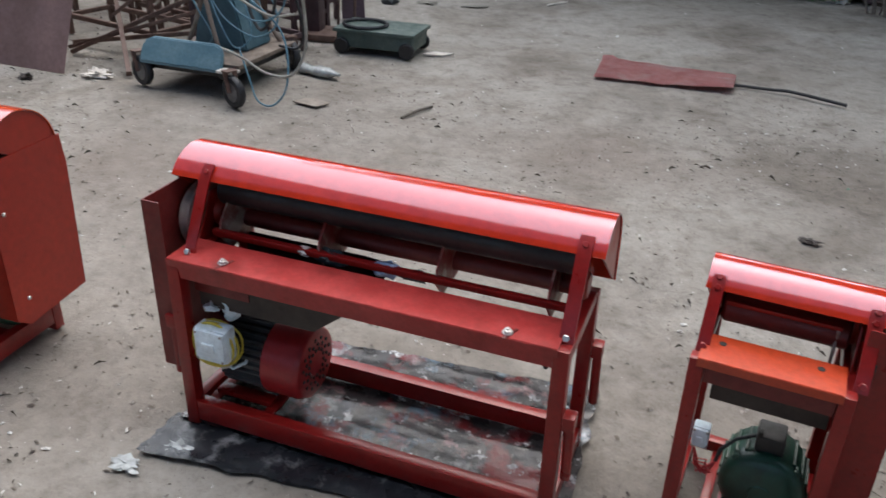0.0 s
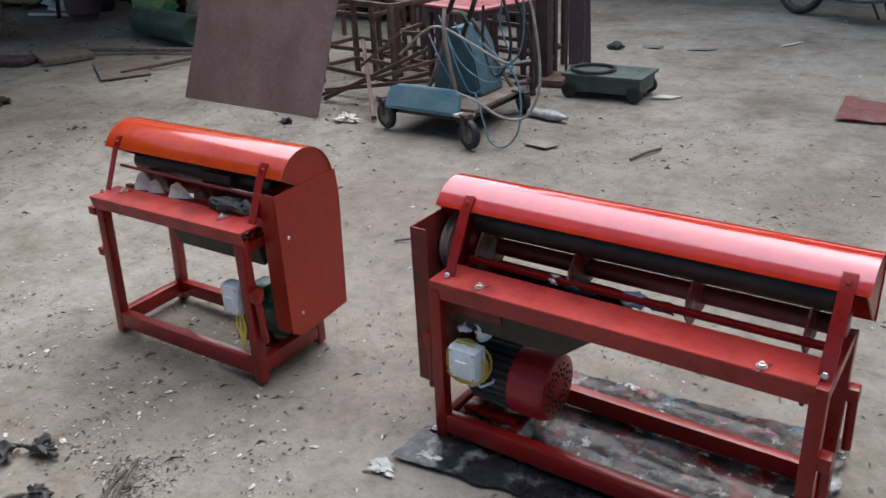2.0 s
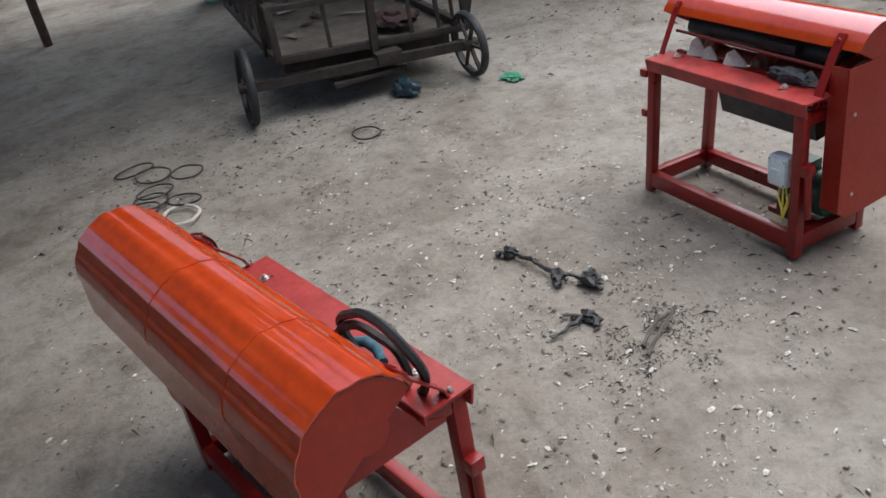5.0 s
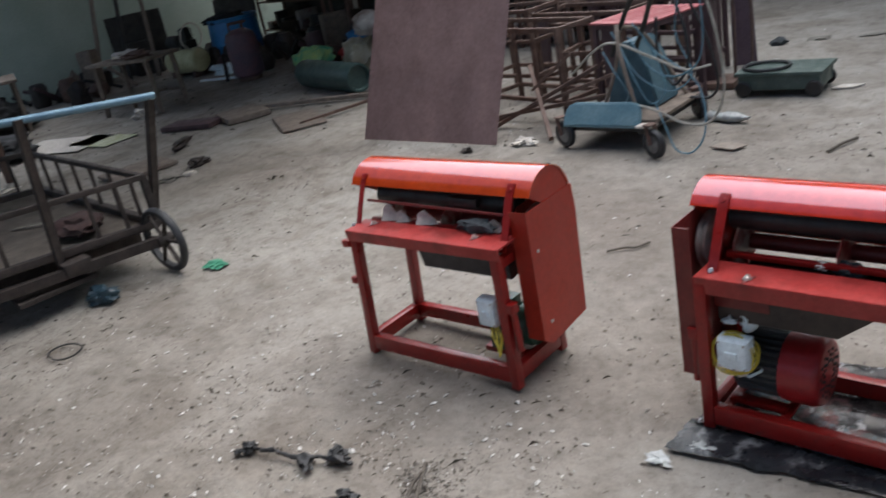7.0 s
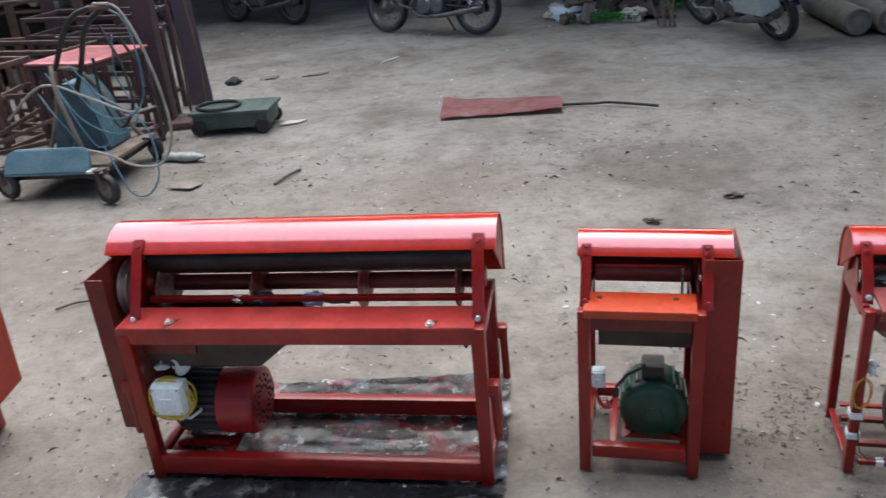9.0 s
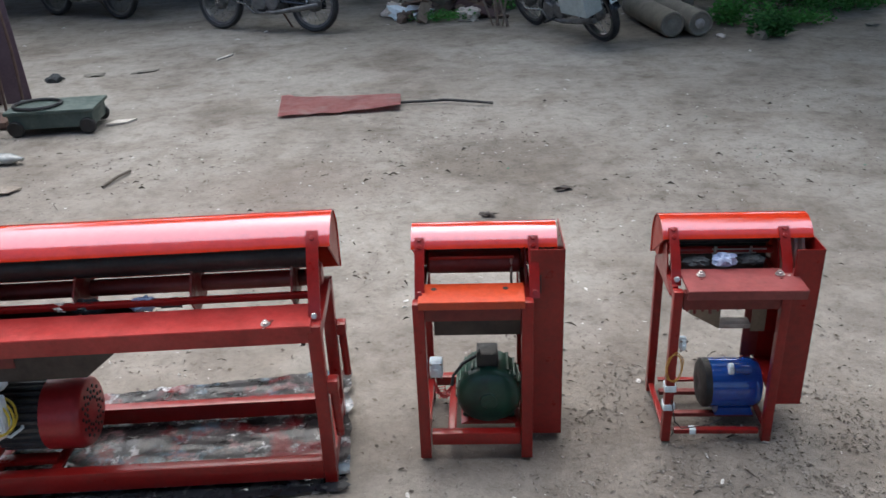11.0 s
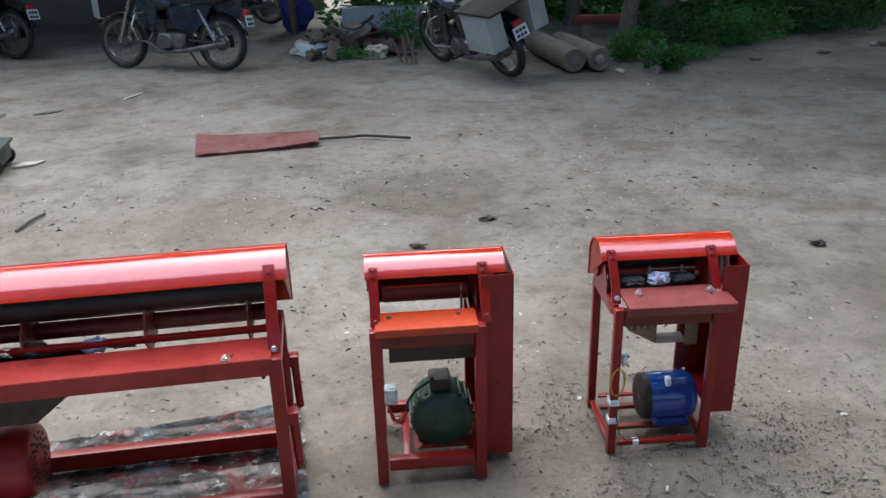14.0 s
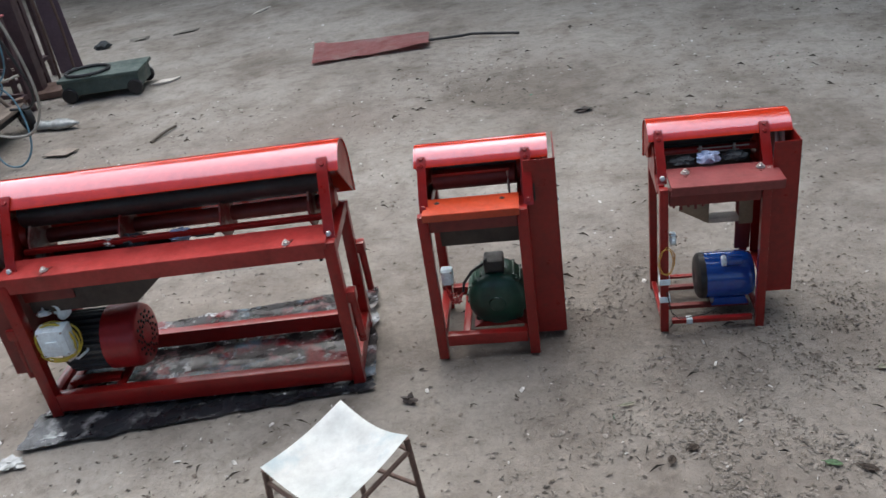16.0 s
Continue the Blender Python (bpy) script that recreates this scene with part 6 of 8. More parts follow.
    for s in (-1, 1):
        bm = B()
        tube(bm, [(0.55, s * 0.1, 0.22), (0.55, s * 0.27, 0.24)], 0.014, 8)
        add("foot_peg", bm, RUBBER)
    if plate:
        bm = B()
        bx(bm, (-0.365, -0.085, 0.44), (-0.36, 0.085, 0.56), 0.0, Matrix.Rotation(radians(12), 4, "Y") @ Matrix.Translation((-0.1, 0, -0.08)))
        for v in bm.verts:
            v.co += Vector((0.02, 0, 0.02))
        p = add("plate", bm, PLASTIC, "white number plate with dark bars")
        for k in range(2):
            for j in range(3):
                bm = B()
                bx(bm, (-0.3675, -0.06 + 0.045 * j, 0.455 + 0.05 * k), (-0.3655, -0.028 + 0.045 * j, 0.485 + 0.05 * k), 0, Matrix.Rotation(radians(12), 4, "Y") @ Matrix.Translation((-0.1, 0, -0.08)))
                for v in bm.verts:
                    v.co += Vector((0.02, 0, 0.02))
                part("plate_bar", bm, BLACK, p)
    if boxes:
        for s in (-1, 1):
            bm = B()
            bx(bm, (-0.34, min(s * 0.17, s * 0.36), 0.45), (0.06, max(s * 0.17, s * 0.36), 0.80), 0.012)
            b = add("carrier_box", bm, GREYBOX, "grey steel carrier box")
            bm = B()
            bx(bm, (-0.345, min(s * 0.165, s * 0.365), 0.802), (0.065, max(s * 0.165, s * 0.365), 0.822), 0.006)
            part("box_lid", bm, GREYBOX, b)
        bm = B()
        bx(bm, (-0.45, -0.38, 0.835), (0.12, 0.38, 0.86), 0.006)
        add("top_board", bm, DARKWALL, "dark board tied on the carrier")
    return r


lean = Matrix.Rotation(radians(5), 4, "X")
motorcycle(pose(0.335, 7.40, 0, 0, 0, 155.7) @ lean, BIKEBLUE, "dark blue motorcycle parked on its side stand", wb=1.22)
motorcycle(pose(3.27, 6.22, 0, 0, 0, 116.0) @ Matrix.Rotation(radians(-19), 4, "X"), BIKEBLACK, "black delivery motorcycle with grey carrier boxes", True, wb=1.16)
motorcycle(pose(-2.25, 8.95, 0, 0, 0, 151.0) @ lean, BIKEBLACK, "black motorcycle parked in the shade", wb=1.14)
motorcycle(pose(0.75, 11.0, 0, 0, 0, 160.0) @ lean, BIKEBLACK, "black motorcycle parked before the back wall", plate=False)
motorcycle(pose(-4.4, 9.6, 0, 0, 0, 148.0) @ lean, BIKEBLACK, "black motorcycle parked at the back of the yard")


# white three-wheeler that peeps out behind the blue motorcycle
def three_wheeler():
    r = thing("three_wheeler", pose(-0.86, 9.9, 0, 0, 0, 98), "white three-wheeled van parked in the shade", "van")
    bm = B()
    prism(bm, [(0.0, 0.32), (0.35, 0.30), (0.5, 0.42), (0.72, 0.46), (0.95, 0.40), (1.1, 0.30), (2.4, 0.30), (2.5, 0.5), (2.5, 1.0), (1.3, 1.05), (1.15, 1.7), (0.25, 1.7), (0.0, 1.0)], -0.62, 0.62, "y")
    bmesh.ops.bevel(bm, geom=bm.edges[:], offset=0.03, segments=2, affect="EDGES")
    part("body", bm, WHITEPAINT, r)
    bm = B()
    prism(bm, [(-0.36, 0.34), (0.54, 0.34), (0.54, 1.02), (-0.40, 1.02)], -0.015, -0.002, "x")
    part("front_grille", bm, BLACK, r, "dark front panel")
    for x, ys in ((0.7, (-0.55, 0.55)), (2.0, (0.0,))):
        for y in ys:
            bm = B()
            lathe(bm, [(0, -0.06), (0.2, -0.06), (0.23, -0.04), (0.23, 0.04), (0.2, 0.06), (0, 0.06)], Matrix.Translation((x, y, 0.23)) @ AY, 24)
            part("wheel", bm, TYRE, r)


three_wheeler()

# ---- back of the yard ----
for k, (x0, y0, x1, y1) in enumerate(((3.86, 7.55, 3.93, 6.2), (4.12, 7.4, 4.2, 6.18))):
    r = thing("steel_cylinder", Matrix.Identity(4), "dusty grey steel cylinder lying on the ground", "cylinder", "lying cylinders")
    bm = B()
    d = Vector((x1 - x0, y1 - y0, 0))
    m = Matrix.Translation((x0, y0, 0.125)) @ d.to_track_quat("Z", "Y").to_matrix().to_4x4()
    L = d.length
    lathe(bm, [(0, 0), (0.09, 0.01), (0.122, 0.06), (0.125, 0.1), (0.125, L - 0.04), (0.118, L - 0.005), (0.105, L), (0.095, L - 0.02), (0.06, L - 0.03), (0, L - 0.03)], m, 28)
    part("shell", bm, STONEGREY, r)
    bm = B()
    lathe(bm, [(0, L - 0.028), (0.045, L - 0.028), (0.05, L - 0.012), (0.03, L - 0.004), (0, L - 0.004)], m, 16)
    part("base_boss", bm, GREYPLATE if k else STONEGREY, r)


def leaf_mass(bm, n, centre, size, leaf, seed, shell=0.0):
    """Many small folded leaves in a lumpy volume."""
    rnd = random.Random(seed)
    c = Vector(centre)
    for _ in range(n):
        while True:
            p = Vector((rnd.uniform(-1, 1), rnd.uniform(-1, 1), rnd.uniform(-1, 1)))
            if shell < p.length < 1 + 0.5 * noise.noise(p * 2.2 + Vector((seed, 0, 0))):
                break
        q = c + Vector((p.x * size[0], p.y * size[1], p.z * size[2]))
        if q.z < 0.015:
            q.z = 0.015 + rnd.random() * 0.1
        a, b = rnd.uniform(0, 2 * math.pi), rnd.uniform(-0.7, 0.7)
        d = Vector((math.cos(a), math.sin(a), b)).normalized()
        u = d.orthogonal().normalized()
        u.rotate(Matrix.Rotation(rnd.uniform(0, 6.28), 3, d))
        s = leaf * rnd.uniform(0.6, 1.3)
        v = [bm.verts.new(q - d * s), bm.verts.new(q + u * s * 0.42), bm.verts.new(q + d * s), bm.verts.new(q - u * s * 0.42)]
        bm.faces.new(v)


def tree(x, y, h, r, seed, crown_r, crown_n=4200, mt=LEAF, lean=(0, 0), label="leafy tree with grey trunk at the yard's edge"):
    t = thing("tree", pose(x, y, 0), label, "tree", "trees at the yard's edge")
    rnd = random.Random(seed)
    top = Vector((lean[0], lean[1], h * 0.62))
    bm = B()
    pts = [Vector((0, 0, -0.05)), Vector((0.01, 0, 0.12))] + [top * k + Vector((0.05 * noise.noise(Vector((k * 3, seed, 0))), 0.05 * noise.noise(Vector((k * 3, seed, 5))), 0)) for k in (0.25, 0.5, 0.75, 1.0)]
    tube(bm, pts, [r * 1.5, r * 1.1, r, r * 0.85, r * 0.7, r * 0.45], 12)
    part("trunk", bm, BARK, t)
    for k in range(6):
        a = k * 1.05 + rnd.random()
        s = top * rnd.uniform(0.6, 0.95)
        e = s + Vector((math.cos(a) * crown_r * 0.7, math.sin(a) * crown_r * 0.7, crown_r * rnd.uniform(0.3, 0.7)))
        bm = B()
        tube(bm, [s, s.lerp(e, 0.5) + Vector((0, 0, 0.12)), e], [r * 0.4, r * 0.25, r * 0.08], 8)
        part("limb", bm, BARK, t)
    bm = B()
    for k in range(9):
        a = k * 0.9
        c = top + Vector((math.cos(a) * crown_r * 0.55 * (k > 0), math.sin(a) * crown_r * 0.55 * (k > 0), crown_r * rnd.uniform(0.1, 0.7)))
        leaf_mass(bm, crown_n // 9, c, (crown_r * 0.62, crown_r * 0.62, crown_r * 0.40), 0.24, seed * 10 + k)
    part("crown", bm, mt, t)


# crowns are out of view, sized and leaned to shade the yard's far side
tree(4.72, 6.95, 7.0, 0.085, 1, 2.4, 6000, LEAF, (0.5, -0.2))
tree(4.95, 9.5, 8.0, 0.10, 2, 2.8, 4200)
tree(5.9, 8.7, 6.5, 0.16, 3, 3.2, 9000, LEAFDARK, (0.6, -1.2))
tree(8.3, 9.2, 6.5, 0.15, 4, 3.8, 12000, LEAFDARK, (0, -2.0))
tree(11.0, 7.0, 7.0, 0.17, 5, 4.8, 14000, LEAF, (-2.4, -1.6))
# two unseen trees added at the back for their crowns' shade
tree(2.2, 11.6, 7.0, 0.16, 6, 3.6, 6000, LEAFDARK, (0.3, -0.8))
tree(-1.6, 13.4, 7.0, 0.18, 7, 4.2, 6000, LEAF, (0.4, -1.8))

# bushes and undergrowth
def bush(x, y, w, d, h, n, seed, mt, leaf=0.05):
    bm = B()
    for k in range(5):
        rnd = random.Random(seed * 7 + k)
        leaf_mass(bm, n * 3 // 5, (rnd.uniform(-0.6, 0.6) * w, rnd.uniform(-0.6, 0.6) * d, h * rnd.uniform(0.25, 0.6)), (w * 0.6, d * 0.6, h * 0.6), leaf * 0.55, seed * 5 + k)
    single("bush", bm, mt, "low green leafy bush growing on the earth", "bush", pose(x, y, 0), "bushes")


bush(4.9, 6.05, 0.28, 0.16, 0.22, 420, 1, LEAFDARK, 0.045)
bush(4.75, 6.7, 0.30, 0.22, 0.3, 420, 2, LEAF, 0.045)
bush(5.6, 7.4, 0.7, 0.5, 0.45, 700, 3, LEAFDARK, 0.055)
bush(6.6, 7.6, 0.8, 0.5, 0.42, 700, 4, LEAF, 0.055)
bush(5.3, 6.6, 0.5, 0.2, 0.14, 400, 5, LEAF, 0.04)
bush(2.45, 8.4, 0.28, 0.25, 0.5, 420, 6, LEAF, 0.05)
bush(1.75, 7.75, 0.35, 0.15, 0.12, 220, 7, LEAF, 0.035)
bush(7.8, 7.9, 0.9, 0.5, 0.5, 800, 8, LEAFDARK, 0.06)
bush(3.6, 8.4, 0.6, 0.4, 0.55, 700, 9, LEAF, 0.06)
bm = B()
for k in range(26):
    x = 2.2 + 0.55 * k
    leaf_mass(bm, 900, (x, 10.4 - 0.12 * (x - 2) + 0.4 * math.sin(k * 1.7), 0.8), (0.8, 0.6, 1.15), 0.095, 100 + k)
single("undergrowth", bm, LEAF, "dense green undergrowth behind the yard", "undergrowth", kind="stuff")
bm = B()
for k in range(20):
    x = 4.5 + 0.7 * k
    leaf_mass(bm, 500, (x, 12.0 + 0.5 * math.sin(k), 1.7), (0.9, 0.7, 2.0), 0.17, 200 + k)
single("far_thicket", bm, LEAFDARK, "dark thicket at the far edge", "thicket", kind="stuff")

bm = B()
bx(bm, (0, 0, 0.22), (1.05, 0.1, 0.32), 0.01)
single("red_beam", bm, mat("dull_red_paint", (0.2, 0.03, 0.025), (0.28, 0.05, 0.04), 6, 0.6, 0.1), "dull red steel beam lying in the undergrowth", "beam", pose(4.5, 8.0, 0, 0, 0, -6))
for x in (0.15, 0.9):
    bm = B()
    bx(bm, (x - 0.06, -0.05, 0), (x + 0.06, 0.15, 0.218), 0.01)
    single("grey_block", bm, STONEGREY, "grey block propping up the red beam", "block", pose(4.5, 8.0, 0, 0, 0, -6), "beam blocks")

# stones and pale scraps along the edge of the yard
for k, (x, y, a, b, h, mt, lb) in enumerate(((-1.55, 5.75, 0.10, 0.05, 0.014, STONEGREY, "flat dusty scrap lying in the yard"), (-1.1, 5.8, 0.12, 0.04, 0.012, STONEGREY, "flat dusty scrap lying in the yard"), (-0.45, 6.3, 0.13, 0.018, 0.008, PALEPAPER, "thin pale strip lying in the yard"),
                                            (4.72, 5.98, 0.085, 0.06, 0.06, STONEGREY, "grey stone at the edge of the bushes"), (4.40, 6.14, 0.06, 0.03, 0.02, PALEPAPER, "pale scrap beside the cylinders"), (6.0, 6.35, 0.07, 0.04, 0.02, STONEGREY, "grey stone at the edge of the bushes"),
                                            (6.9, 6.5, 0.08, 0.04, 0.025, STONEGREY, "grey stone at the edge of the bushes"), (7.7, 6.8, 0.05, 0.03, 0.02, PALEPAPER, "pale scrap at the edge of the bushes"), (-1.85, 5.6, 0.07, 0.07, 0.04, CLOTHDARK, "dark lump lying by the steel panel"))):
    bm = B()
    blob(bm, (0, 0, 0), (a, b, h), 400 + k, 2, 0.6)
    single("yard_scrap", bm, mt, lb, "scrap", pose(x, y, h * 0.35, 0, 0, 31 * k), "scraps at the back")
bm = B()
bx(bm, (-0.55, -0.06, 0), (0.55, 0.06, 0.05), 0.01)
single("grey_board", bm, WOODGREY, "grey board lying at the edge of the bushes", "board", pose(8.3, 6.7, 0.0, 0, 0, -4))

# rubbish heap
CLODS = mat("brown_rubble", (0.1, 0.07, 0.055), (0.19, 0.14, 0.11), 14, 0.9, 0.05, 0, 0.4, 60)
rnd = random.Random(5)
HEAP = [RUST, MAROON, RUST, WOODGREY, DARKCLOTH, STONEGREY]
for k in range(26):
    x, y = rnd.uniform(1.35, 2.35), rnd.uniform(7.7, 8.7)
    h = 0.30 * (1 - abs(x - 1.85) / 0.8)
    bm = B()
    bx(bm, (-rnd.uniform(0.08, 0.24), -rnd.uniform(0.03, 0.1), -0.012), (rnd.uniform(0.08, 0.24), rnd.uniform(0.03, 0.1), 0.012), 0.004)
    single("scrap_board", bm, HEAP[k % 6], "broken board or sheet on the rubbish heap", "scrap", pose(x, y, 0.06 + rnd.uniform(0.1, 0.9) * h, rnd.uniform(-50, 50), rnd.uniform(-35, 35), rnd.uniform(0, 180)), "rubbish heap")
bm = B()
for k in range(60):
    blob(bm, (rnd.uniform(-0.6, 0.6), rnd.uniform(-0.5, 0.5), rnd.uniform(0.01, 0.1)), (rnd.uniform(0.04, 0.12), rnd.uniform(0.04, 0.12), rnd.uniform(0.03, 0.07)), k, 1, 0.6)
single("rubble", bm, CLODS, "heap of rubble and broken bits", "rubble", pose(1.85, 8.25, 0), kind="stuff")
for x, y, s in ((1.40, 8.02, 51), (1.2, 8.25, 53), (2.05, 7.75, 54)):
    bm = B()
    blob(bm, (0, 0, 0), (0.27 if s == 51 else 0.12, 0.13, 0.09), s, 3, 0.7)
    single("white_bag", bm, CLOTHWHITE if s != 51 else PLASTIC, "crumpled white plastic bag beside the rubbish", "bag", pose(x, y, 0.045))
for k in range(4):
    bm = B()
    bar(bm, (0, 0, 0.0), (-0.10 + 0.07 * (k % 3), 0.06 * (k % 2), 0.27 + 0.03 * k), 0.03, 0.016, 0.003)
    single("wood_stake", bm, WOODGREY, "pale wooden stake leaning at the rubbish heap", "stake", pose(2.28 + 0.05 * k, 7.30 - 0.03 * k, 0), "leaning stakes")
bm = B()
bx(bm, (0, 0, 0.0), (1.2, 0.25, 0.34), 0.02)
single("pale_tank", bm, GREYBOX, "pale grey metal trough behind the heap", "trough", pose(1.75, 9.6, 0.0, 0, 0, -6))
bm = B()
blob(bm, (0, 0, 0), (0.22, 0.2, 0.3), 61, 3, 0.3)
single("blue_sack", bm, mat("dark_blue_sack", (0.02, 0.03, 0.16), (0.04, 0.05, 0.24), 6, 0.7, 0.1), "dark blue plastic sack standing at the wall", "sack", pose(1.15, 10.2, 0.26))

# ---- left of the yard: stores under the shed roof ----
def lying_cylinder():
    r = thing("gas_cylinder", Matrix.Identity(4), "green gas cylinder lying on the ground", "gas cylinder")
    a, b = Vector((-7.35, 4.45, 0.17)), Vector((-5.85, 4.08, 0.17))
    m = Matrix.Translation(a) @ (b - a).to_track_quat("Z", "Y").to_matrix().to_4x4()
    L = (b - a).length
    bm = B()
    lathe(bm, [(0, -0.02), (0.04, -0.02), (0.045, 0.05), (0.1, 0.1), (0.155, 0.2), (0.165, 0.28), (0.165, L - 0.05), (0.155, L), (0.135, L), (0.12, L - 0.05), (0, L - 0.06)], m, 32)
    part("shell", bm, CYLGREEN, r)
    bm = B()
    lathe(bm, [(0, -0.12), (0.03, -0.12), (0.035, -0.03), (0, -0.02)], m, 12)
    part("valve", bm, RUST, r)


lying_cylinder()


TARPBLACK = mat("black_tarpaulin", (0.010, 0.011, 0.013), (0.024, 0.025, 0.028), 5, 0.8, 0.1, 0, 0.25, 9)


def lpg(x, y, label):
    r = thing("lpg_cylinder", pose(x, y, 0), label, "gas cylinder")
    bm = B()
    lathe(bm, [(0, 0.03), (0.15, 0.03), (0.21, 0.08), (0.22, 0.14), (0.22, 0.56), (0.19, 0.65), (0.1, 0.7), (0, 0.71)], None, 32)
    part("shell", bm, mat("dull_maroon_paint", (0.09, 0.07, 0.10), (0.17, 0.08, 0.10), 5, 0.55, 0.1, 0, 0.1, 40), r)
    bm = B()
    lathe(bm, [(0.16, 0.0), (0.165, 0.0), (0.165, 0.06), (0.16, 0.06), (0.16, 0.0)], None, 28)
    part("foot_ring", bm, RUST, r)
    bm = B()
    wire_ring(bm, (0, 0, 0.79), 0.12, 0.014, 0.0, 1, n=24)
    for a in (0, 2.1, 4.2):
        tube(bm, [(0.12 * math.cos(a), 0.12 * math.sin(a), 0.69), (0.12 * math.cos(a), 0.12 * math.sin(a), 0.79)], 0.012, 6)
    part("collar", bm, RUST, r)


lpg(-9.0, 4.88, "dull maroon gas cylinder standing by the stores")
bm = B()
lathe(bm, [(0, 0), (0.34, 0), (0.36, 0.03), (0.38, 0.3), (0.39, 0.32), (0.38, 0.34), (0.36, 0.62), (0.35, 0.65), (0.37, 0.66), (0.37, 0.7), (0.33, 0.7), (0.33, 0.66), (0.32, 0.1), (0, 0.08)], None, 36)
single("blue_drum", bm, BLUEDRUM, "bright blue plastic drum standing in the stores", "drum", pose(-10.72, 6.0, 0) @ Matrix.Scale(1.08, 4))


def compressor():
    r = thing("air_compressor", pose(-10.62, 5.22, 0.0, 0, 0, 184), "dirty yellow air compressor with a dark pump on top", "compressor")
    bm = B()
    lathe(bm, [(0, 0), (0.1, 0.008), (0.165, 0.035), (0.19, 0.09), (0.195, 0.15), (0.195, 0.72), (0.16, 0.79), (0.08, 0.82), (0, 0.82)], None, 32)
    bm.transform(Matrix.Translation((0, 0, 0.25)) @ Matrix.Rotation(radians(90), 4, "Y"))
    tank = part("tank", bm, mat("dirty_yellow_paint", (0.5, 0.48, 0.26), (0.68, 0.66, 0.42), 5, 0.5, 0.1, 0, 0.1, 40), r, "dirty yellow steel tank")
    for x in (0.12, 0.66):
        bm = B()
        bx(bm, (x, -0.14, 0.0), (x + 0.05, 0.14, 0.10), 0.005)
        part("foot", bm, RUST, tank)
    bm = B()
    bx(bm, (0.16, -0.1, 0.44), (0.36, 0.1, 0.56), 0.01)
    pump = part("pump", bm, BLACK, r, "dark finned compressor pump")
    bm = B()
    bx(bm, (0.2, -0.05, 0.56), (0.32, 0.05, 0.76), 0.01)
    part("cylinder", bm, BLACK, pump)
    for k in range(5):
        bm = B()
        bx(bm, (0.17, -0.075, 0.575 + 0.035 * k), (0.35, 0.075, 0.592 + 0.035 * k), 0.004)
        part("fin", bm, BLACK, pump)
    bm = B()
    rod(bm, (0.45, 0, 0.55), (0.72, 0, 0.55), 0.1, 20)
    part("motor", bm, MOTORGREY, r)
    bm = B()
    wire_ring(bm, (0.1, 0.02, 0.62), 0.2, 0.013, 0.05, 4, (0.15, radians(84)), 32)
    part("belt_guard", bm, PALEPAPER, r, "pale wire belt guard")


compressor()
bm = B()
blob(bm, (0, 0, 0), (0.3, 0.3, 0.10), 68, 4, 0.5)
single("black_cloth", bm, TARPBLACK, "black cloth bundle thrown into the blue drum", "cloth", pose(-10.8, 5.92, 0.74), smooth=180)
bm = B()
blob(bm, (0, 0, 0), (0.3, 0.16, 0.08), 71, 3, 0.8)
single("white_cloth", bm, PLASTIC, "crumpled white plastic before the drum", "cloth", pose(-10.2, 5.35, 0.05))
for x, y, z, s, rr, mt, lb in ((-8.0, 5.25, 0.16, 72, (0.34, 0.2, 0.17), mat("green_sack", (0.05, 0.42, 0.24), (0.5, 0.6, 0.2), 7, 0.7, 0.1), "green and yellow sack lying in the stores"),
                               (-7.55, 5.9, 0.30, 73, (0.34, 0.18, 0.13), BLUEDRUM, "blue plastic can lying on the stores"),
                               (-7.7, 5.75, 0.12, 74, (0.26, 0.2, 0.12), REDWIRE, "dull red plastic can lying in the stores"),
                               (-7.0, 5.2, 0.17, 75, (0.22, 0.2, 0.24), mat("straw_sack", (0.35, 0.3, 0.2), (0.5, 0.45, 0.35), 6, 0.8, 0.1), "straw-coloured sack standing in the stores"),
                               (-6.85, 5.35, 0.55, 76, (0.28, 0.2, 0.16), mat("brown_white_sack", (0.2, 0.11, 0.08), (0.6, 0.57, 0.52), 3, 0.8, 0.1), "brown and white sack on the stores"),
                               (-6.2, 5.3, 0.2, 77, (0.3, 0.22, 0.22), DARKCLOTH, "dark sack standing in the stores")):
    bm = B()
    blob(bm, (0, 0, 0), rr, s, 3, 0.35)
    single("sack", bm, mt, lb, "sack", pose(x, y, z), "stores under the shed")

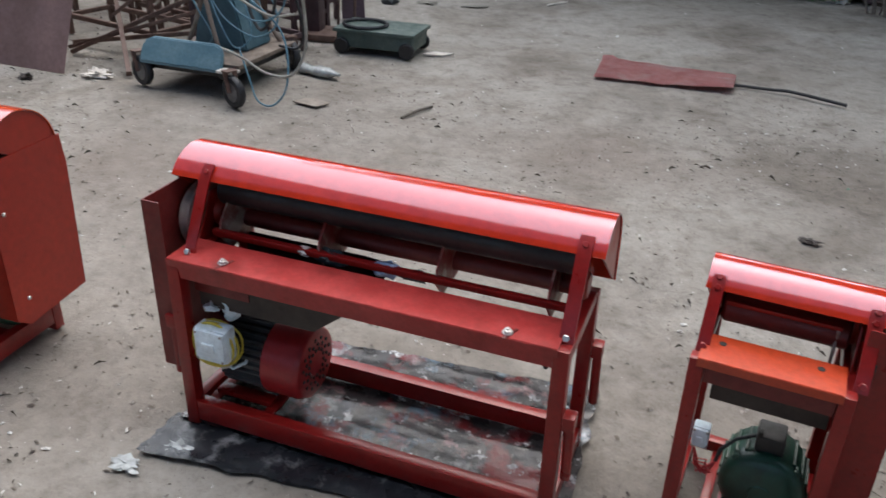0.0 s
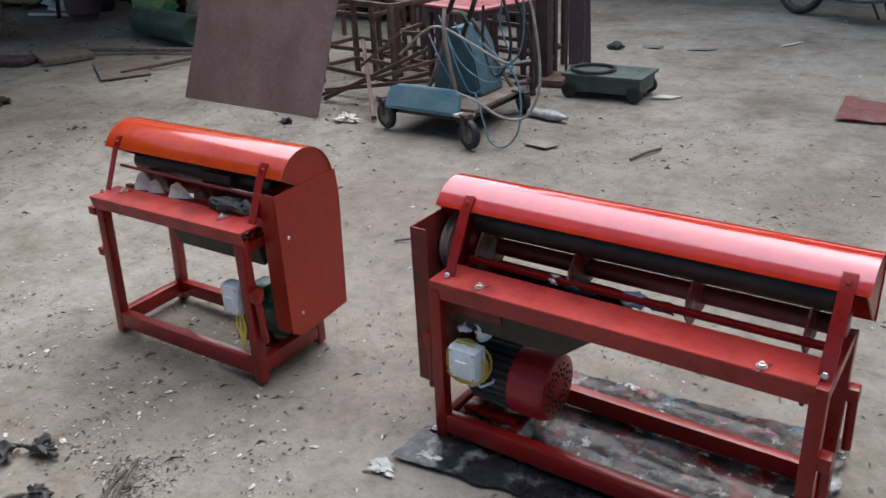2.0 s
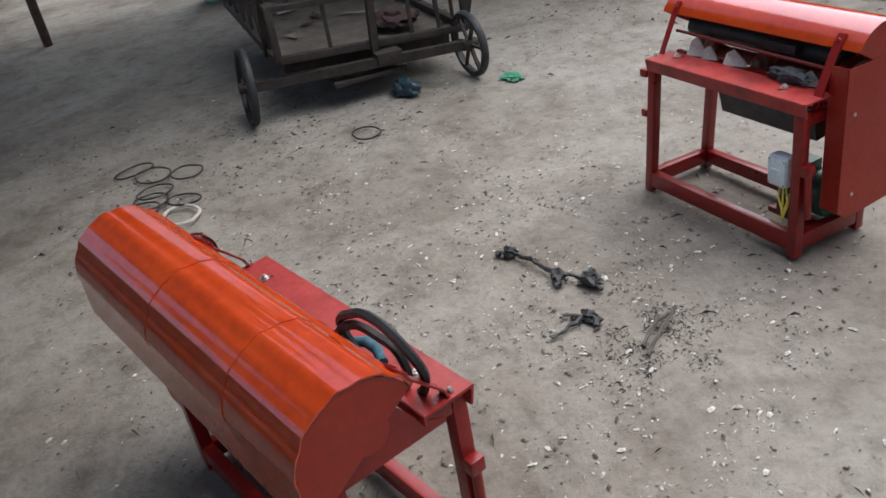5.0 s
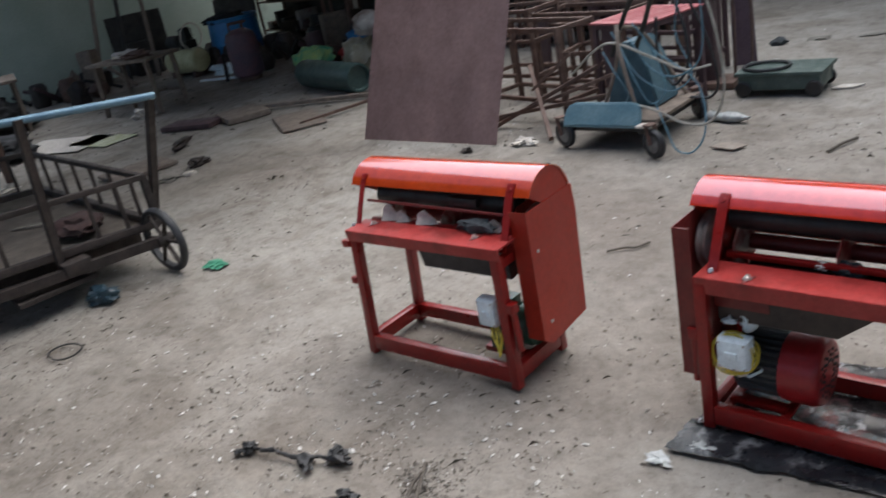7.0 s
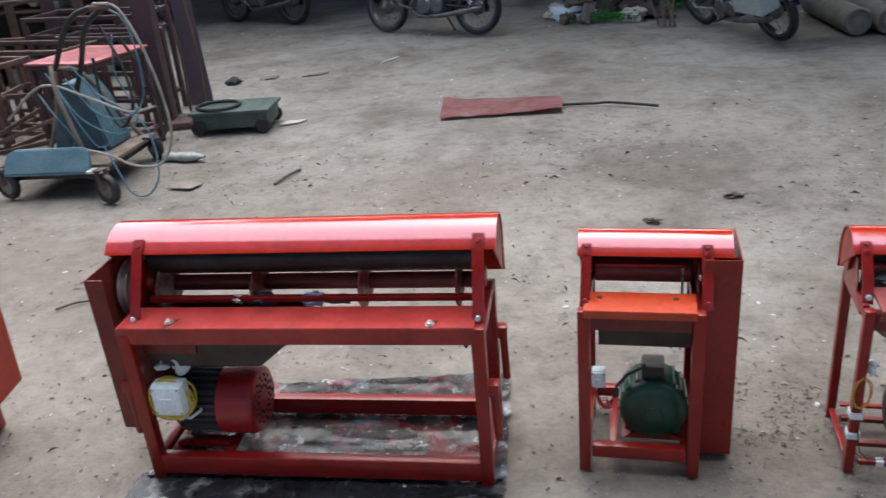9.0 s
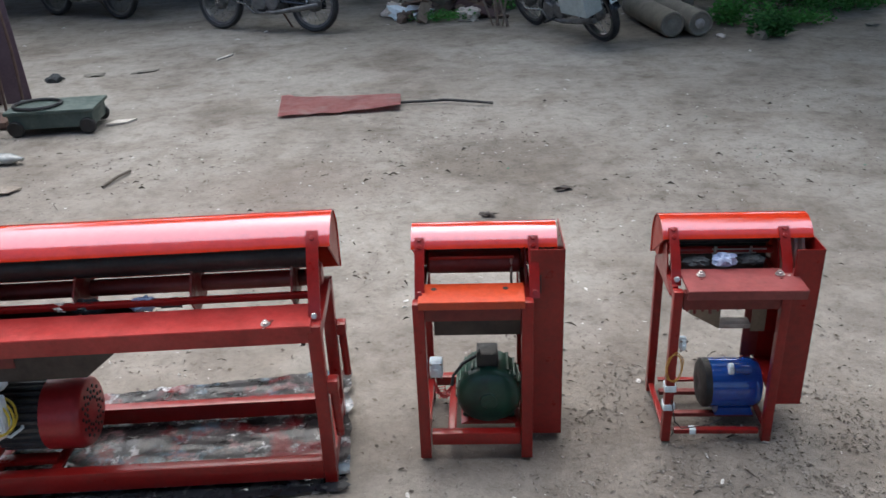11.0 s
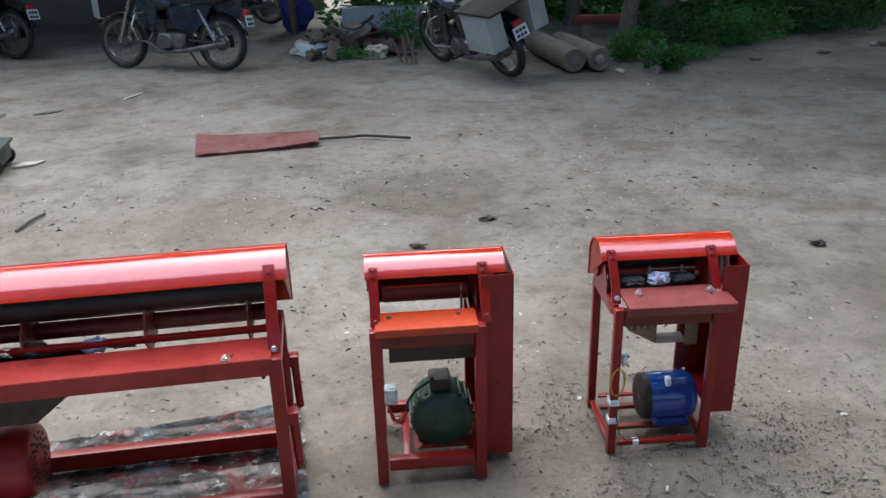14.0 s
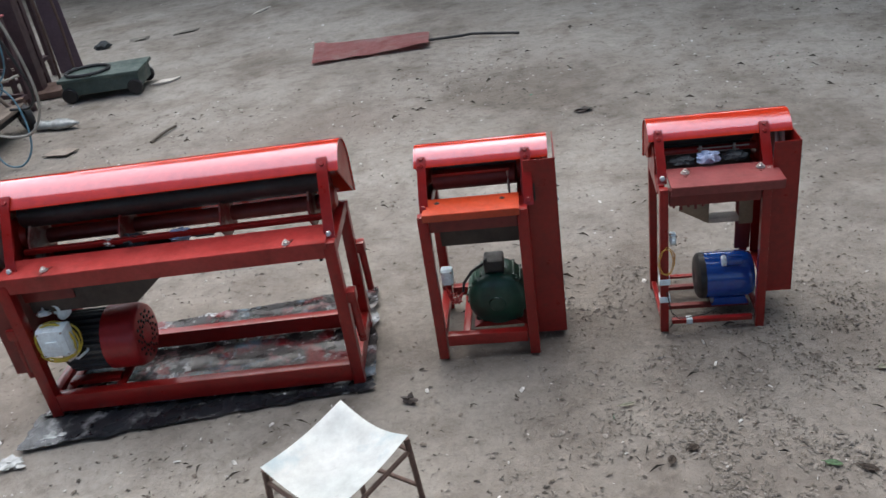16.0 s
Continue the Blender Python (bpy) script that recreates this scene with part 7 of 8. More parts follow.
# racks with dark stock
def rack(x, y, rz, w, seed):
    r = thing("store_rack", pose(x, y, 0, 0, 0, rz), "rusty steel rack crammed with dark parts", "rack", "store racks")
    rnd = random.Random(seed)
    for px in (0, w):
        for py in (0, 0.5):
            bm = B()
            bx(bm, (px - 0.02, py - 0.02, 0), (px + 0.02, py + 0.02, 1.8), 0.003)
            part("upright", bm, RUST, r)
    # added dark board stands in for the unlit depth behind the rack
    bm = B()
    bx(bm, (-0.02, 0.525, 0.0), (w + 0.02, 0.54, 2.3), 0.003)
    part("back_panel", bm, DARKWALL, r, "dark board standing in for the unlit void")
    for z in (0.25, 0.75, 1.25, 1.75):
        bm = B()
        bx(bm, (-0.02, -0.02, z - 0.02), (w + 0.02, 0.52, z), 0.003)
        part("shelf", bm, RUST, r)
    mts = [RUST, BLACK, MAROON, WOODGREY, MOTORGREY, PALEPAPER, GREYPLATE]
    for z in (0.0, 0.25, 0.75, 1.25):
        for k in range(int(w / 0.22)):
            x0 = 0.05 + 0.22 * k
            rod_like = rnd.random() < 0.45
            bm = B()
            if rod_like:
                rod(bm, (x0 + 0.08, 0.05, z + 0.09), (x0 + 0.1, 0.45, z + 0.09), rnd.uniform(0.04, 0.085), 14)
            else:
                bx(bm, (x0, 0.06, z + 0.002), (x0 + rnd.uniform(0.1, 0.19), 0.42, z + rnd.uniform(0.08, 0.32)), 0.008)
            single("store_part", bm, mts[rnd.randrange(7)], "dark machine part stored on a rack", "machine part", pose(x, y, 0, 0, 0, rz), "parts on the racks")


rack(-12.1, 7.6, -14, 2.6, 8)
rack(-9.3, 6.9, -14, 2.0, 3)
rack(-7.2, 6.4, -10, 2.2, 4)
rack(-5.0, 6.1, -6, 1.6, 6)

# loose clutter along the shed wall
rnd = random.Random(77)
CLUTTER = [DARKWALL, RUST, BLACK, RUST, MAROON, DARKWALL, BLACK, SOOT, WOODGREY, CARTWOOD]
for k in range(110):
    u = rnd.random()
    x, y = -13.4 + 7.0 * u, 3.4 + 2.6 * u + rnd.uniform(-0.4, 0.9)
    if abs(x + 10.6) < 1.1 and y < 6.7 or (x > -9.2 and y < 5.5):
        y += 1.5
    bm = B()
    kind = k % 4
    if kind == 0:
        y += 1.3
        bx(bm, (-rnd.uniform(0.1, 0.3), -0.12, 0), (rnd.uniform(0.1, 0.3), 0.14, rnd.uniform(0.2, 0.7)), 0.012)
    elif kind == 1:
        bar(bm, (0, 0, 0.02), (rnd.uniform(-0.5, 0.5), 0.3, rnd.uniform(0.08, 0.35)), 0.05, 0.04)
    elif kind == 2:
        blob(bm, (0, 0, 0.1), (rnd.uniform(0.12, 0.3), 0.16, rnd.uniform(0.1, 0.22)), k, 2, 0.6)
    else:
        lathe(bm, [(0, 0), (0.12, 0), (0.14, 0.04), (0.14, 0.3), (0.1, 0.36), (0, 0.36)], None, 16)
    single("store_clutter", bm, CLUTTER[rnd.randrange(10)], "dusty discarded part heaped under the shed roof", "machine part", pose(x, y, 0, 0, 0, rnd.uniform(0, 180)), "clutter under the shed")

# work table and clutter behind the cart
def work_table(x, y, rz):
    r = thing("work_table", pose(x, y, 0, 0, 0, rz), "rough dark work table covered with scraps", "table")
    bm = B()
    bx(bm, (-0.55, -0.3, 0.66), (0.55, 0.3, 0.70), 0.006)
    part("tabletop", bm, WOODGREY, r)
    for px in (-0.48, 0.48):
        for py in (-0.24, 0.24):
            bm = B()
            bar(bm, (px, py, 0), (px * 0.96, py * 0.96, 0.66), 0.05, 0.05)
            part("leg", bm, WOODGREY, r)
    for py in (-0.24, 0.24):
        bm = B()
        bar(bm, (-0.47, py, 0.2), (0.47, py, 0.2), 0.04, 0.03)
        part("stretcher", bm, WOODGREY, r)
    bm = B()
    bx(bm, (-0.2, -0.15, 0.215), (0.3, 0.15, 0.24), 0.004)
    part("shelf", bm, WOODGREY, r)


work_table(-9.25, 3.35, 15)
work_table(-11.2, 2.3, -20)
for x, y, s in ((-9.4, 3.35, 81), (-9.0, 3.3, 82)):
    bm = B()
    blob(bm, (0, 0, 0), (0.2, 0.15, 0.05), s, 3, 0.8)
    single("scrap_pile", bm, PALEPAPER if s == 81 else RUST, "small pile of scrap on the work table", "scrap", pose(x, y, 0.73))
for k, (x, y, rz, w, d, h, mt) in enumerate(((-8.8, 1.9, 20, 0.6, 0.34, 0.008, PALEPAPER), (-8.25, 2.15, 5, 0.4, 0.22, 0.008, mat("paint_tray_scrap", (0.4, 0.42, 0.2), (0.6, 0.6, 0.5), 9, 0.8, 0.1)), (-7.25, 2.75, 18, 0.34, 0.15, 0.05, MAROON), (-6.85, 3.15, -20, 0.3, 0.24, 0.06, WOODGREY),
                                            (-6.2, 1.45, -8, 0.24, 0.3, 0.03, WOODGREY), (-5.75, 3.05, -30, 0.42, 0.22, 0.015, WOODGREY))):
    bm = B()
    bx(bm, (-w, -d, 0), (w, d, h), 0.004)
    single("flat_board", bm, mt, "dusty flat board lying on the ground", "board", pose(x, y, 0.004, 0, 0, rz), "boards on the ground")
bm = B()
bar(bm, (-6.9, 3.35, 0.05), (-5.4, 3.98, 0.03), 0.06, 0.04)
single("wood_batten", bm, WOODGREY, "long grey wooden batten lying on the ground", "batten")
bm = B()
bar(bm, (-5.55, 2.9, 0.02), (-5.3, 3.7, 0.04), 0.03, 0.03)
single("steel_bar", bm, RUST, "dark steel bar lying on the ground", "steel bar", group="loose steel bars")
bm = B()
rod(bm, (-10.1, 4.75, 0.02), (-9.3, 4.95, 0.02), 0.02, 8)
single("white_pipe", bm, PLASTIC, "white plastic pipe lying on the ground", "pipe")
for k, (x, y, s) in enumerate(((-9.4, 1.2, 91), (-10.3, 0.7, 92), (-10.9, 1.7, 93), (-11.2, -0.4, 94), (-12.4, 0.8, 95))):
    bm = B()
    blob(bm, (0, 0, 0), (0.75, 0.5, 0.16 + 0.12 * k), s, 5, 0.34)
    for v in bm.verts:
        v.co.z += 0.035 * noise.ridged_multi_fractal(Vector((v.co.x * 2.2, v.co.y * 4.0, s)), 0.9, 2.1, 3, 1.0, 2.0)
    single("dark_tarpaulin", bm, TARPBLACK, "crumpled black tarpaulin heap on the ground", "tarpaulin", pose(x, y, 0.06 + 0.05 * k, 0, 0, 50 * k), "tarpaulins", smooth=180)
bm = B()
bx(bm, (-0.6, -0.02, 0), (0.6, 0.02, 1.3), 0.004)
single("black_board", bm, DARKWALL, "black board leaning at the green wall", "board", pose(-13.05, 5.6, 0, -8, 0, 60) @ Matrix.Scale(0.8, 4))
bm = B()
bx(bm, (-0.45, -0.02, 0), (0.45, 0.02, 1.0), 0.004)
single("black_board", bm, DARKWALL, "black board leaning at the green wall", "board", pose(-11.4, 6.5, 0, -8, 0, 15))
for k in range(3):
    bm = B()
    bar(bm, (0, 0, 0), (0.3 - 0.1 * k, 0.5, 1.7 + 0.1 * k), 0.06, 0.05)
    single("timber", bm, DARKWALL if k % 2 else WOODGREY, "dark timber leaning on the shed wall", "timber", pose(-12.9 + 0.35 * k, 4.6 + 0.35 * k, 0, 0, 0, 60), "leaning timber")

# hanging cloth behind the steel sheet
bm = B()
rows = []
for j in range(9):
    rows.append([bm.verts.new((-6.3 + 1.5 * i / 20, 5.2 + 0.05 * math.sin(i * 1.3 + j * 0.2), 0.98 + 0.11 * j)) for i in range(21)])
for a, b in zip(rows, rows[1:]):
    for i in range(20):
        bm.faces.new((a[i], a[i + 1], b[i + 1], b[i]))
bmesh.ops.solidify(bm, geom=bm.faces[:], thickness=0.003)
single("hanging_cloth", bm, SKYCLOTH, "pale blue and pink plastic cloth hung behind the sheet", "cloth")
bm = B()
for x in (-6.3, -4.8):
    rod(bm, (x, 5.2, 0), (x, 5.2, 1.85), 0.025, 8)
rod(bm, (-6.35, 5.2, 1.86), (-4.75, 5.2, 1.86), 0.02, 8)
single("cloth_rail", bm, RUST, "rusty pipe rail that holds the cloth", "rail")
for x, y, c, z in ((-3.3, 6.6, CLOTHWHITE, 0.3), (-3.9, 6.9, REDWIRE, 0.35)):
    bm = B()
    lathe(bm, [(0, 0), (0.13, 0), (0.15, 0.05), (0.16, z), (0.1, z + 0.06), (0.05, z + 0.08), (0, z + 0.08)], None, 20)
    single("plastic_can", bm, c, "plastic can standing at the back of the yard", "can", pose(x, y, 0), "cans at the back")

# ---- walls, shed ----
def wall(name, a, b, h, t, mt, label, z0=-0.1):
    a, b = Vector((*a, 0)), Vector((*b, 0))
    d = b - a
    bm = B()
    bx(bm, (0, -t / 2, z0), (d.length, t / 2, h), 0.01)
    ob = single(name, bm, mt, label, "wall", Matrix.Translation(a) @ Matrix.Rotation(math.atan2(d.y, d.x), 4, "Z"), kind="structure")
    return ob


wall("wall_west", (-15.5, -6.0), (-13.08, 10.75), 3.4, 0.2, WALLGREEN, "pale green plastered wall of the shed")
wall("wall_north", (-13.1, 10.6), (1.6, 12.6), 3.2, 0.2, WALLGREY, "grey plastered wall at the back of the yard")
# south and east walls are unseen, added to close off low skylight
wall("wall_south", (-15.4, -6.6), (13.0, -5.6), 1.1, 0.3, WALLGREY, "unseen low plain plastered wall added to close the yard")
wall("wall_east", (13.2, -5.2), (14.0, 9.0), 3.2, 0.2, WALLGREY, "unseen plain grey wall added at the yard's east side")
r = thing("shed_roof", Matrix.Identity(4), "corrugated grey shed roof on steel posts, its sheets unseen and set for shade", "roof")
r["kind"] = "structure"
# these sheets are out of view, their reach set to shade cart and stores
for xs, y0, n in (((-8.7, -6.2, -3.8), -2.9, 62), ((-14.6, -10.5, -5.4), 2.75, 64)):
    bm = B()
    rows = []
    for j in range(3):
        rows.append([bm.verts.new((xs[j], y0 + 0.09 * i, 3.0 - 0.18 * j + 0.025 * math.sin(i * 1.6))) for i in range(n)])
    for a, b in zip(rows, rows[1:]):
        for i in range(n - 1):
            bm.faces.new((a[i], a[i + 1], b[i + 1], b[i]))
    bmesh.ops.solidify(bm, geom=bm.faces[:], thickness=0.01)
    part("roof_sheet", bm, ROOF, r)
# unseen sheet added over the near side to cut light from the south
bm = B()
rows = []
for j in range(2):
    rows.append([bm.verts.new((-15.0 + 0.1 * i, (-6.3 + 0.0035 * i, -1.45)[j], (3.6, 3.0)[j] + 0.025 * math.sin(i * 1.6))) for i in range(275)])
for i in range(274):
    bm.faces.new((rows[0][i], rows[0][i + 1], rows[1][i + 1], rows[1][i]))
bmesh.ops.solidify(bm, geom=bm.faces[:], thickness=0.01)
part("roof_sheet", bm, ROOF, r)
# the near and south posts are added to carry the unseen sheet
for x, y in ((-7.8, -2.2), (-7.8, 0.9), (-8.8, 6.8), (6.2, -1.8), (11.0, -1.8), (-12.0, -6.2), (-4.0, -5.9), (4.0, -5.6), (11.5, -5.35)):
    bm = B()
    rod(bm, (x, y, -0.05), (x, y, 3.5 if y < -5 else 2.72 if x < 0 else 3.0), 0.045, 12)
    part("roof_post", bm, RUST, r)
# unseen roof added to darken the ground before the back wall
r = thing("back_shade_roof", Matrix.Identity(4), "unseen lean-to roof on posts along the back wall, added for shade", "roof")
r["kind"] = "structure"
bm = B()
rows = []
for j in range(2):
    rows.append([bm.verts.new((-7.5 + 0.1 * i, (8.6, 12.2)[j] + 0.0136 * 10 * 0.1 * i, (2.6, 3.1)[j] + 0.025 * math.sin(i * 1.6))) for i in range(90)])
for i in range(89):
    bm.faces.new((rows[0][i], rows[0][i + 1], rows[1][i + 1], rows[1][i]))
bmesh.ops.solidify(bm, geom=bm.faces[:], thickness=0.01)
part("roof_sheet", bm, ROOF, r)
for x, y in ((-7.3, 8.7), (-4.3, 9.1), (1.1, 9.9)):
    bm = B()
    rod(bm, (x, y, -0.05), (x, y, 2.62), 0.05, 12)
    part("roof_post", bm, RUST, r)

# ---- litter on the earth ----
def twist(name, pts, r, mt, label, cat, lumps=(), group=""):
    bm = hose(name, pts, r, mt, label, 6)
    if lumps:
        for v in bm.verts:
            v.co += 0.012 * Vector((noise.noise(v.co * 45), noise.noise(v.co * 45 + Vector((9, 0, 0))), 0.5 * abs(noise.noise(v.co * 60))))
    for k, (c, rr) in enumerate(lumps):
        for j in range(4):
            o = Vector((noise.noise(Vector((k, j, 1.5)) * 3.3), noise.noise(Vector((k, j, 7.5)) * 3.3), 0)) * 0.05
            blob(bm, Vector(c) + o - Vector((0, 0, 0.004 * j)), [q * (0.75 - 0.12 * j) for q in rr], 7 * k + 3 + j, 2, 1.3)
    single(name, bm, mt, label, cat, group=group)


twist("burnt_rag", ((-1.41, -0.83, 0.016), (-1.36, -0.82, 0.014), (-1.28, -0.80, 0.02), (-1.2, -0.79, 0.014), (-1.1, -0.745, 0.016), (-1.0, -0.72, 0.012), (-0.96, -0.70, 0.008)), 0.008, BLACK, "burnt black twisted rag lying on the earth", "rag",
      (((-1.40, -0.83, 0.018), (0.035, 0.025, 0.016)), ((-1.12, -0.78, 0.02), (0.045, 0.03, 0.018)), ((-1.05, -0.70, 0.022), (0.05, 0.035, 0.022))))
twist("burnt_rag", ((-0.835, -1.0, 0.006), (-0.84, -0.95, 0.008), (-0.85, -0.90, 0.012), (-0.865, -0.845, 0.014), (-0.825, -0.83, 0.012), (-0.80, -0.845, 0.008)), 0.006, BLACK, "short burnt rag curled on the earth", "rag", (((-0.86, -0.842, 0.014), (0.035, 0.022, 0.014)), ((-0.815, -0.832, 0.012), (0.024, 0.018, 0.01))))
for k, pts in enumerate((((-0.92, -0.90, 0.006), (-0.88, -0.87, 0.014), (-0.84, -0.84, 0.006)), ((-0.575, -0.818, 0.006), (-0.64, -0.7, 0.03), (-0.717, -0.588, 0.012)), ((-0.49, 2.71, 0.006), (-0.45, 2.85, 0.012), (-0.406, 2.977, 0.006)),
                         ((-1.02, 1.12, 0.005), (-0.95, 1.17, 0.012), (-0.90, 1.2, 0.008), (-0.87, 1.28, 0.005)), ((-0.62, -0.80, 0.006), (-0.66, -0.72, 0.03), (-0.66, -0.66, 0.05)))):
    twist("dry_twig", pts, 0.006 if k != 2 else 0.009, BARK, "thin dry dark twig lying on the earth", "twig", group="twigs on the ground")
bm = B()
prism(bm, [(0, 0), (0.17, -0.03), (0.22, 0.06), (0.10, 0.11), (0.04, 0.09)], 0.004, 0.010, "z")
single("torn_card", bm, mat("brown_card", (0.24, 0.2, 0.165), (0.34, 0.29, 0.24), 12, 0.8, 0.1, 0, 0.3, 60), "torn piece of brownish card on the earth", "card", pose(-1.2, 2.70, 0.002))
for x, y, s, rr, lb in ((-2.62, 2.66, 3, (0.07, 0.05, 0.022), "crumpled pale wrapper lying near the sheet"), (-2.98, 2.42, 4, (0.035, 0.03, 0.02), "small dark stone near the sheet"), (2.17, 2.31, 5, (0.04, 0.018, 0.007), "dark dry leaf lying on the earth"), (3.76, 1.57, 6, (0.035, 0.022, 0.009), "dark dry leaf lying on the earth"),
                        (1.235, -0.115, 7, (0.018, 0.014, 0.010), "small dark stone on the earth"), (1.72, 2.0, 8, (0.036, 0.02, 0.006), "dark dry leaf lying on the earth"), (-1.22, 0.02, 9, (0.03, 0.02, 0.01), "small dark stone on the earth"), (-0.055, -0.21, 10, (0.034, 0.02, 0.006), "crumpled clear film by the plastic sheet"), (0.04, -0.10, 11, (0.03, 0.018, 0.005), "crumpled clear film on the plastic sheet")):
    bm = B()
    blob(bm, (0, 0, 0), rr, s, 3, 1.4)
    single("ground_scrap", bm, PALEPAPER if s in (3,) else (BOTTLE if s in (10, 11) else SOOT), lb, "scrap", pose(x, y, rr[2] * 0.5), "scraps on the ground")


for x, y, sd, rr, mt, lb in ((-8.38, 0.62, 41, (0.2, 0.1, 0.05), PALEPAPER, "crumpled white plastic lying behind the cart"), (-8.75, 0.35, 42, (0.13, 0.08, 0.04), PALEPAPER, "crumpled white plastic lying behind the cart"), (-7.32, 0.57, 43, (0.15, 0.08, 0.03), PALEPAPER, "torn white plastic lying behind the cart"),
                             (-5.6, 1.73, 44, (0.09, 0.06, 0.04), SOOT, "dark lump lying in the yard"), (-6.6, 2.18, 45, (0.24, 0.06, 0.03), SOOT, "charred stick lying in the yard"), (-5.41, 1.51, 46, (0.06, 0.04, 0.015), PALEPAPER, "scrap of pale paper in the yard"),
                             (-8.79, 3.03, 47, (0.14, 0.1, 0.07), PALEPAPER, "crumpled white paper below the work table"), (-5.5, 1.33, 48, (0.1, 0.05, 0.015), STONEGREY, "flat grey scrap lying in the yard")):
    bm = B()
    blob(bm, (0, 0, 0), rr, sd, 4, 0.9)
    single("yard_scrap", bm, mt, lb, "scrap", pose(x, y, rr[2] * 0.55, 0, 0, 31 * sd), "scraps on the ground", smooth=60)


def leaf(x, y, rz, length, width, mt, label):
    """One dry leaf with a curled blade and a stalk."""
    bm = B()
    rows = []
    for i in range(9):
        u = i / 8
        w = width * math.sin(math.pi * min(1, u * 0.94 + 0.04)) ** 0.8
        z = 0.004 + 0.16 * length * (u - 0.5) ** 2
        rows.append([bm.verts.new((length * (u - 0.5), k * w, z + abs(k) * w * 0.4)) for k in (-1, -0.5, 0, 0.5, 1)])
    for p, q in zip(rows, rows[1:]):
        for i in range(4):
            bm.faces.new((p[i], p[i + 1], q[i + 1], q[i]))
    bmesh.ops.solidify(bm, geom=bm.faces[:], thickness=0.0008)
    rod(bm, (-length * 0.68, 0.002, 0.006), (-length * 0.46, 0, 0.010), 0.0012, 6)
    single("dry_leaf", bm, mt, label, "leaf", pose(x, y, bed(x, y) + 0.003, 0, 0, rz), "leaves on the ground")


PALELEAF = mat("pale_leaf", (0.3, 0.3, 0.22), (0.42, 0.41, 0.32), 40, 0.7, 0.1, 0, 0.3, 200)
GREENLEAF = mat("green_leaf_litter", (0.1, 0.19, 0.09), (0.17, 0.27, 0.14), 40, 0.6, 0.1, 0, 0.3, 200)
BROWNLEAF = mat("brown_leaf", (0.06, 0.045, 0.035), (0.12, 0.09, 0.07), 40, 0.8, 0.1, 0, 0.3, 200)
for x, y, rz, le, w, mt, lb in ((1.91, -0.24, 10, 0.05, 0.008, PALELEAF, "pale dry leaf lying on the earth"), (2.39, -0.57, -20, 0.045, 0.012, GREENLEAF, "small green leaf lying on the gravel"), (2.84, -0.16, 40, 0.03, 0.012, PALELEAF, "pale dry leaf lying on the earth"),
                                (2.69, -0.2, 0, 0.03, 0.012, PALELEAF, "pale dry leaf lying on the earth"), (1.98, -0.5, 70, 0.04, 0.012, BROWNLEAF, "curled brown leaf lying on the gravel"), (2.31, -0.07, 115, 0.06, 0.003, BROWNLEAF, "thin dry stalk lying on the earth"),
                                (2.05, -0.46, 20, 0.035, 0.014, BROWNLEAF, "curled brown leaf lying on the gravel"), (2.47, -0.6, -35, 0.05, 0.012, BROWNLEAF, "curled brown leaf lying on the gravel")):
    leaf(x, y, rz, le, w, mt, lb)


def chips(name, n, seed, mt, size, label, spread, slim=1.0):
    """Countless flat chips and crumbs strewn on the ground, each a thin folded flake."""
    rnd = random.Random(seed)
    vs, fs = [], []
    for _ in range(n):
        x, y = spread(rnd)
        s = size * 0.42 * min(3.6, math.exp(rnd.gauss(0, 0.7)))
        a = rnd.uniform(0, 6.28)
        w = rnd.uniform(0.1, 0.6) * slim
        ca, sa = math.cos(a), math.sin(a)
        z = bed(x, y) + 0.003
        k = len(vs)
        for px, py, pz in ((-1, -w, 0), (0.2, -w * 1.1, 0.15), (1, -0.1, 0.05), (0.6, w, 0.2), (-0.7, w * 0.8, 0.1), (0, 0, rnd.uniform(0.25, 0.7))):
            vs.append((x + s * (px * ca - py * sa), y + s * (px * sa + py * ca), z + s * pz))
        for i in range(5):
            fs.append((k + i, k + (i + 1) % 5, k + 5))
    me = bpy.data.meshes.new(name)
    me.from_pydata(vs, [], fs)
    me.materials.append(mt)
    tagged(new(name, me), label, "litter", kind="stuff")


def near(rnd):
    while True:
        x, y = rnd.uniform(-4.6, 4.6), rnd.uniform(-2.6, 4.2)
        if noise.noise(Vector((x * 0.9, y * 0.9, 3))) + 0.6 * noise.noise(Vector((x * 3.1, y * 3.1, 7))) > rnd.uniform(-0.5, 0.6):
            return x, y


def heap(cx, cy, s):
    def f(rnd):
        for _ in range(20):
            x, y = rnd.gauss(cx, s), rnd.gauss(cy, s * 0.8)
            if noise.noise(Vector((x * 4.5, y * 4.5, 5))) + 0.5 * noise.noise(Vector((x * 14, y * 14, 2))) > rnd.uniform(-0.3, 0.35):
                break
        return x, y
    return f


PEBBLE = mat("pale_pebble", (0.19, 0.168, 0.145), (0.32, 0.285, 0.25), 30, 0.85, 0.1, 0, 0.2, 60)
CHIPDARK = mat("dark_crumb", (0.05, 0.042, 0.035), (0.125, 0.105, 0.088), 30, 0.9, 0.05, 0, 0.2, 60)
CHIPLIGHT = mat("whitish_flake", (0.5, 0.47, 0.43), (0.68, 0.66, 0.62), 30, 0.8, 0.1, 0, 0.2, 60)
CHIPGREEN = mat("green_flake", (0.05, 0.16, 0.09), (0.1, 0.24, 0.16), 30, 0.7, 0.1, 0, 0.2, 60)
CLOD = mat("earth_clod", (0.13, 0.107, 0.087), (0.2, 0.168, 0.138), 30, 0.95, 0.03, 0, 0.4, 90)
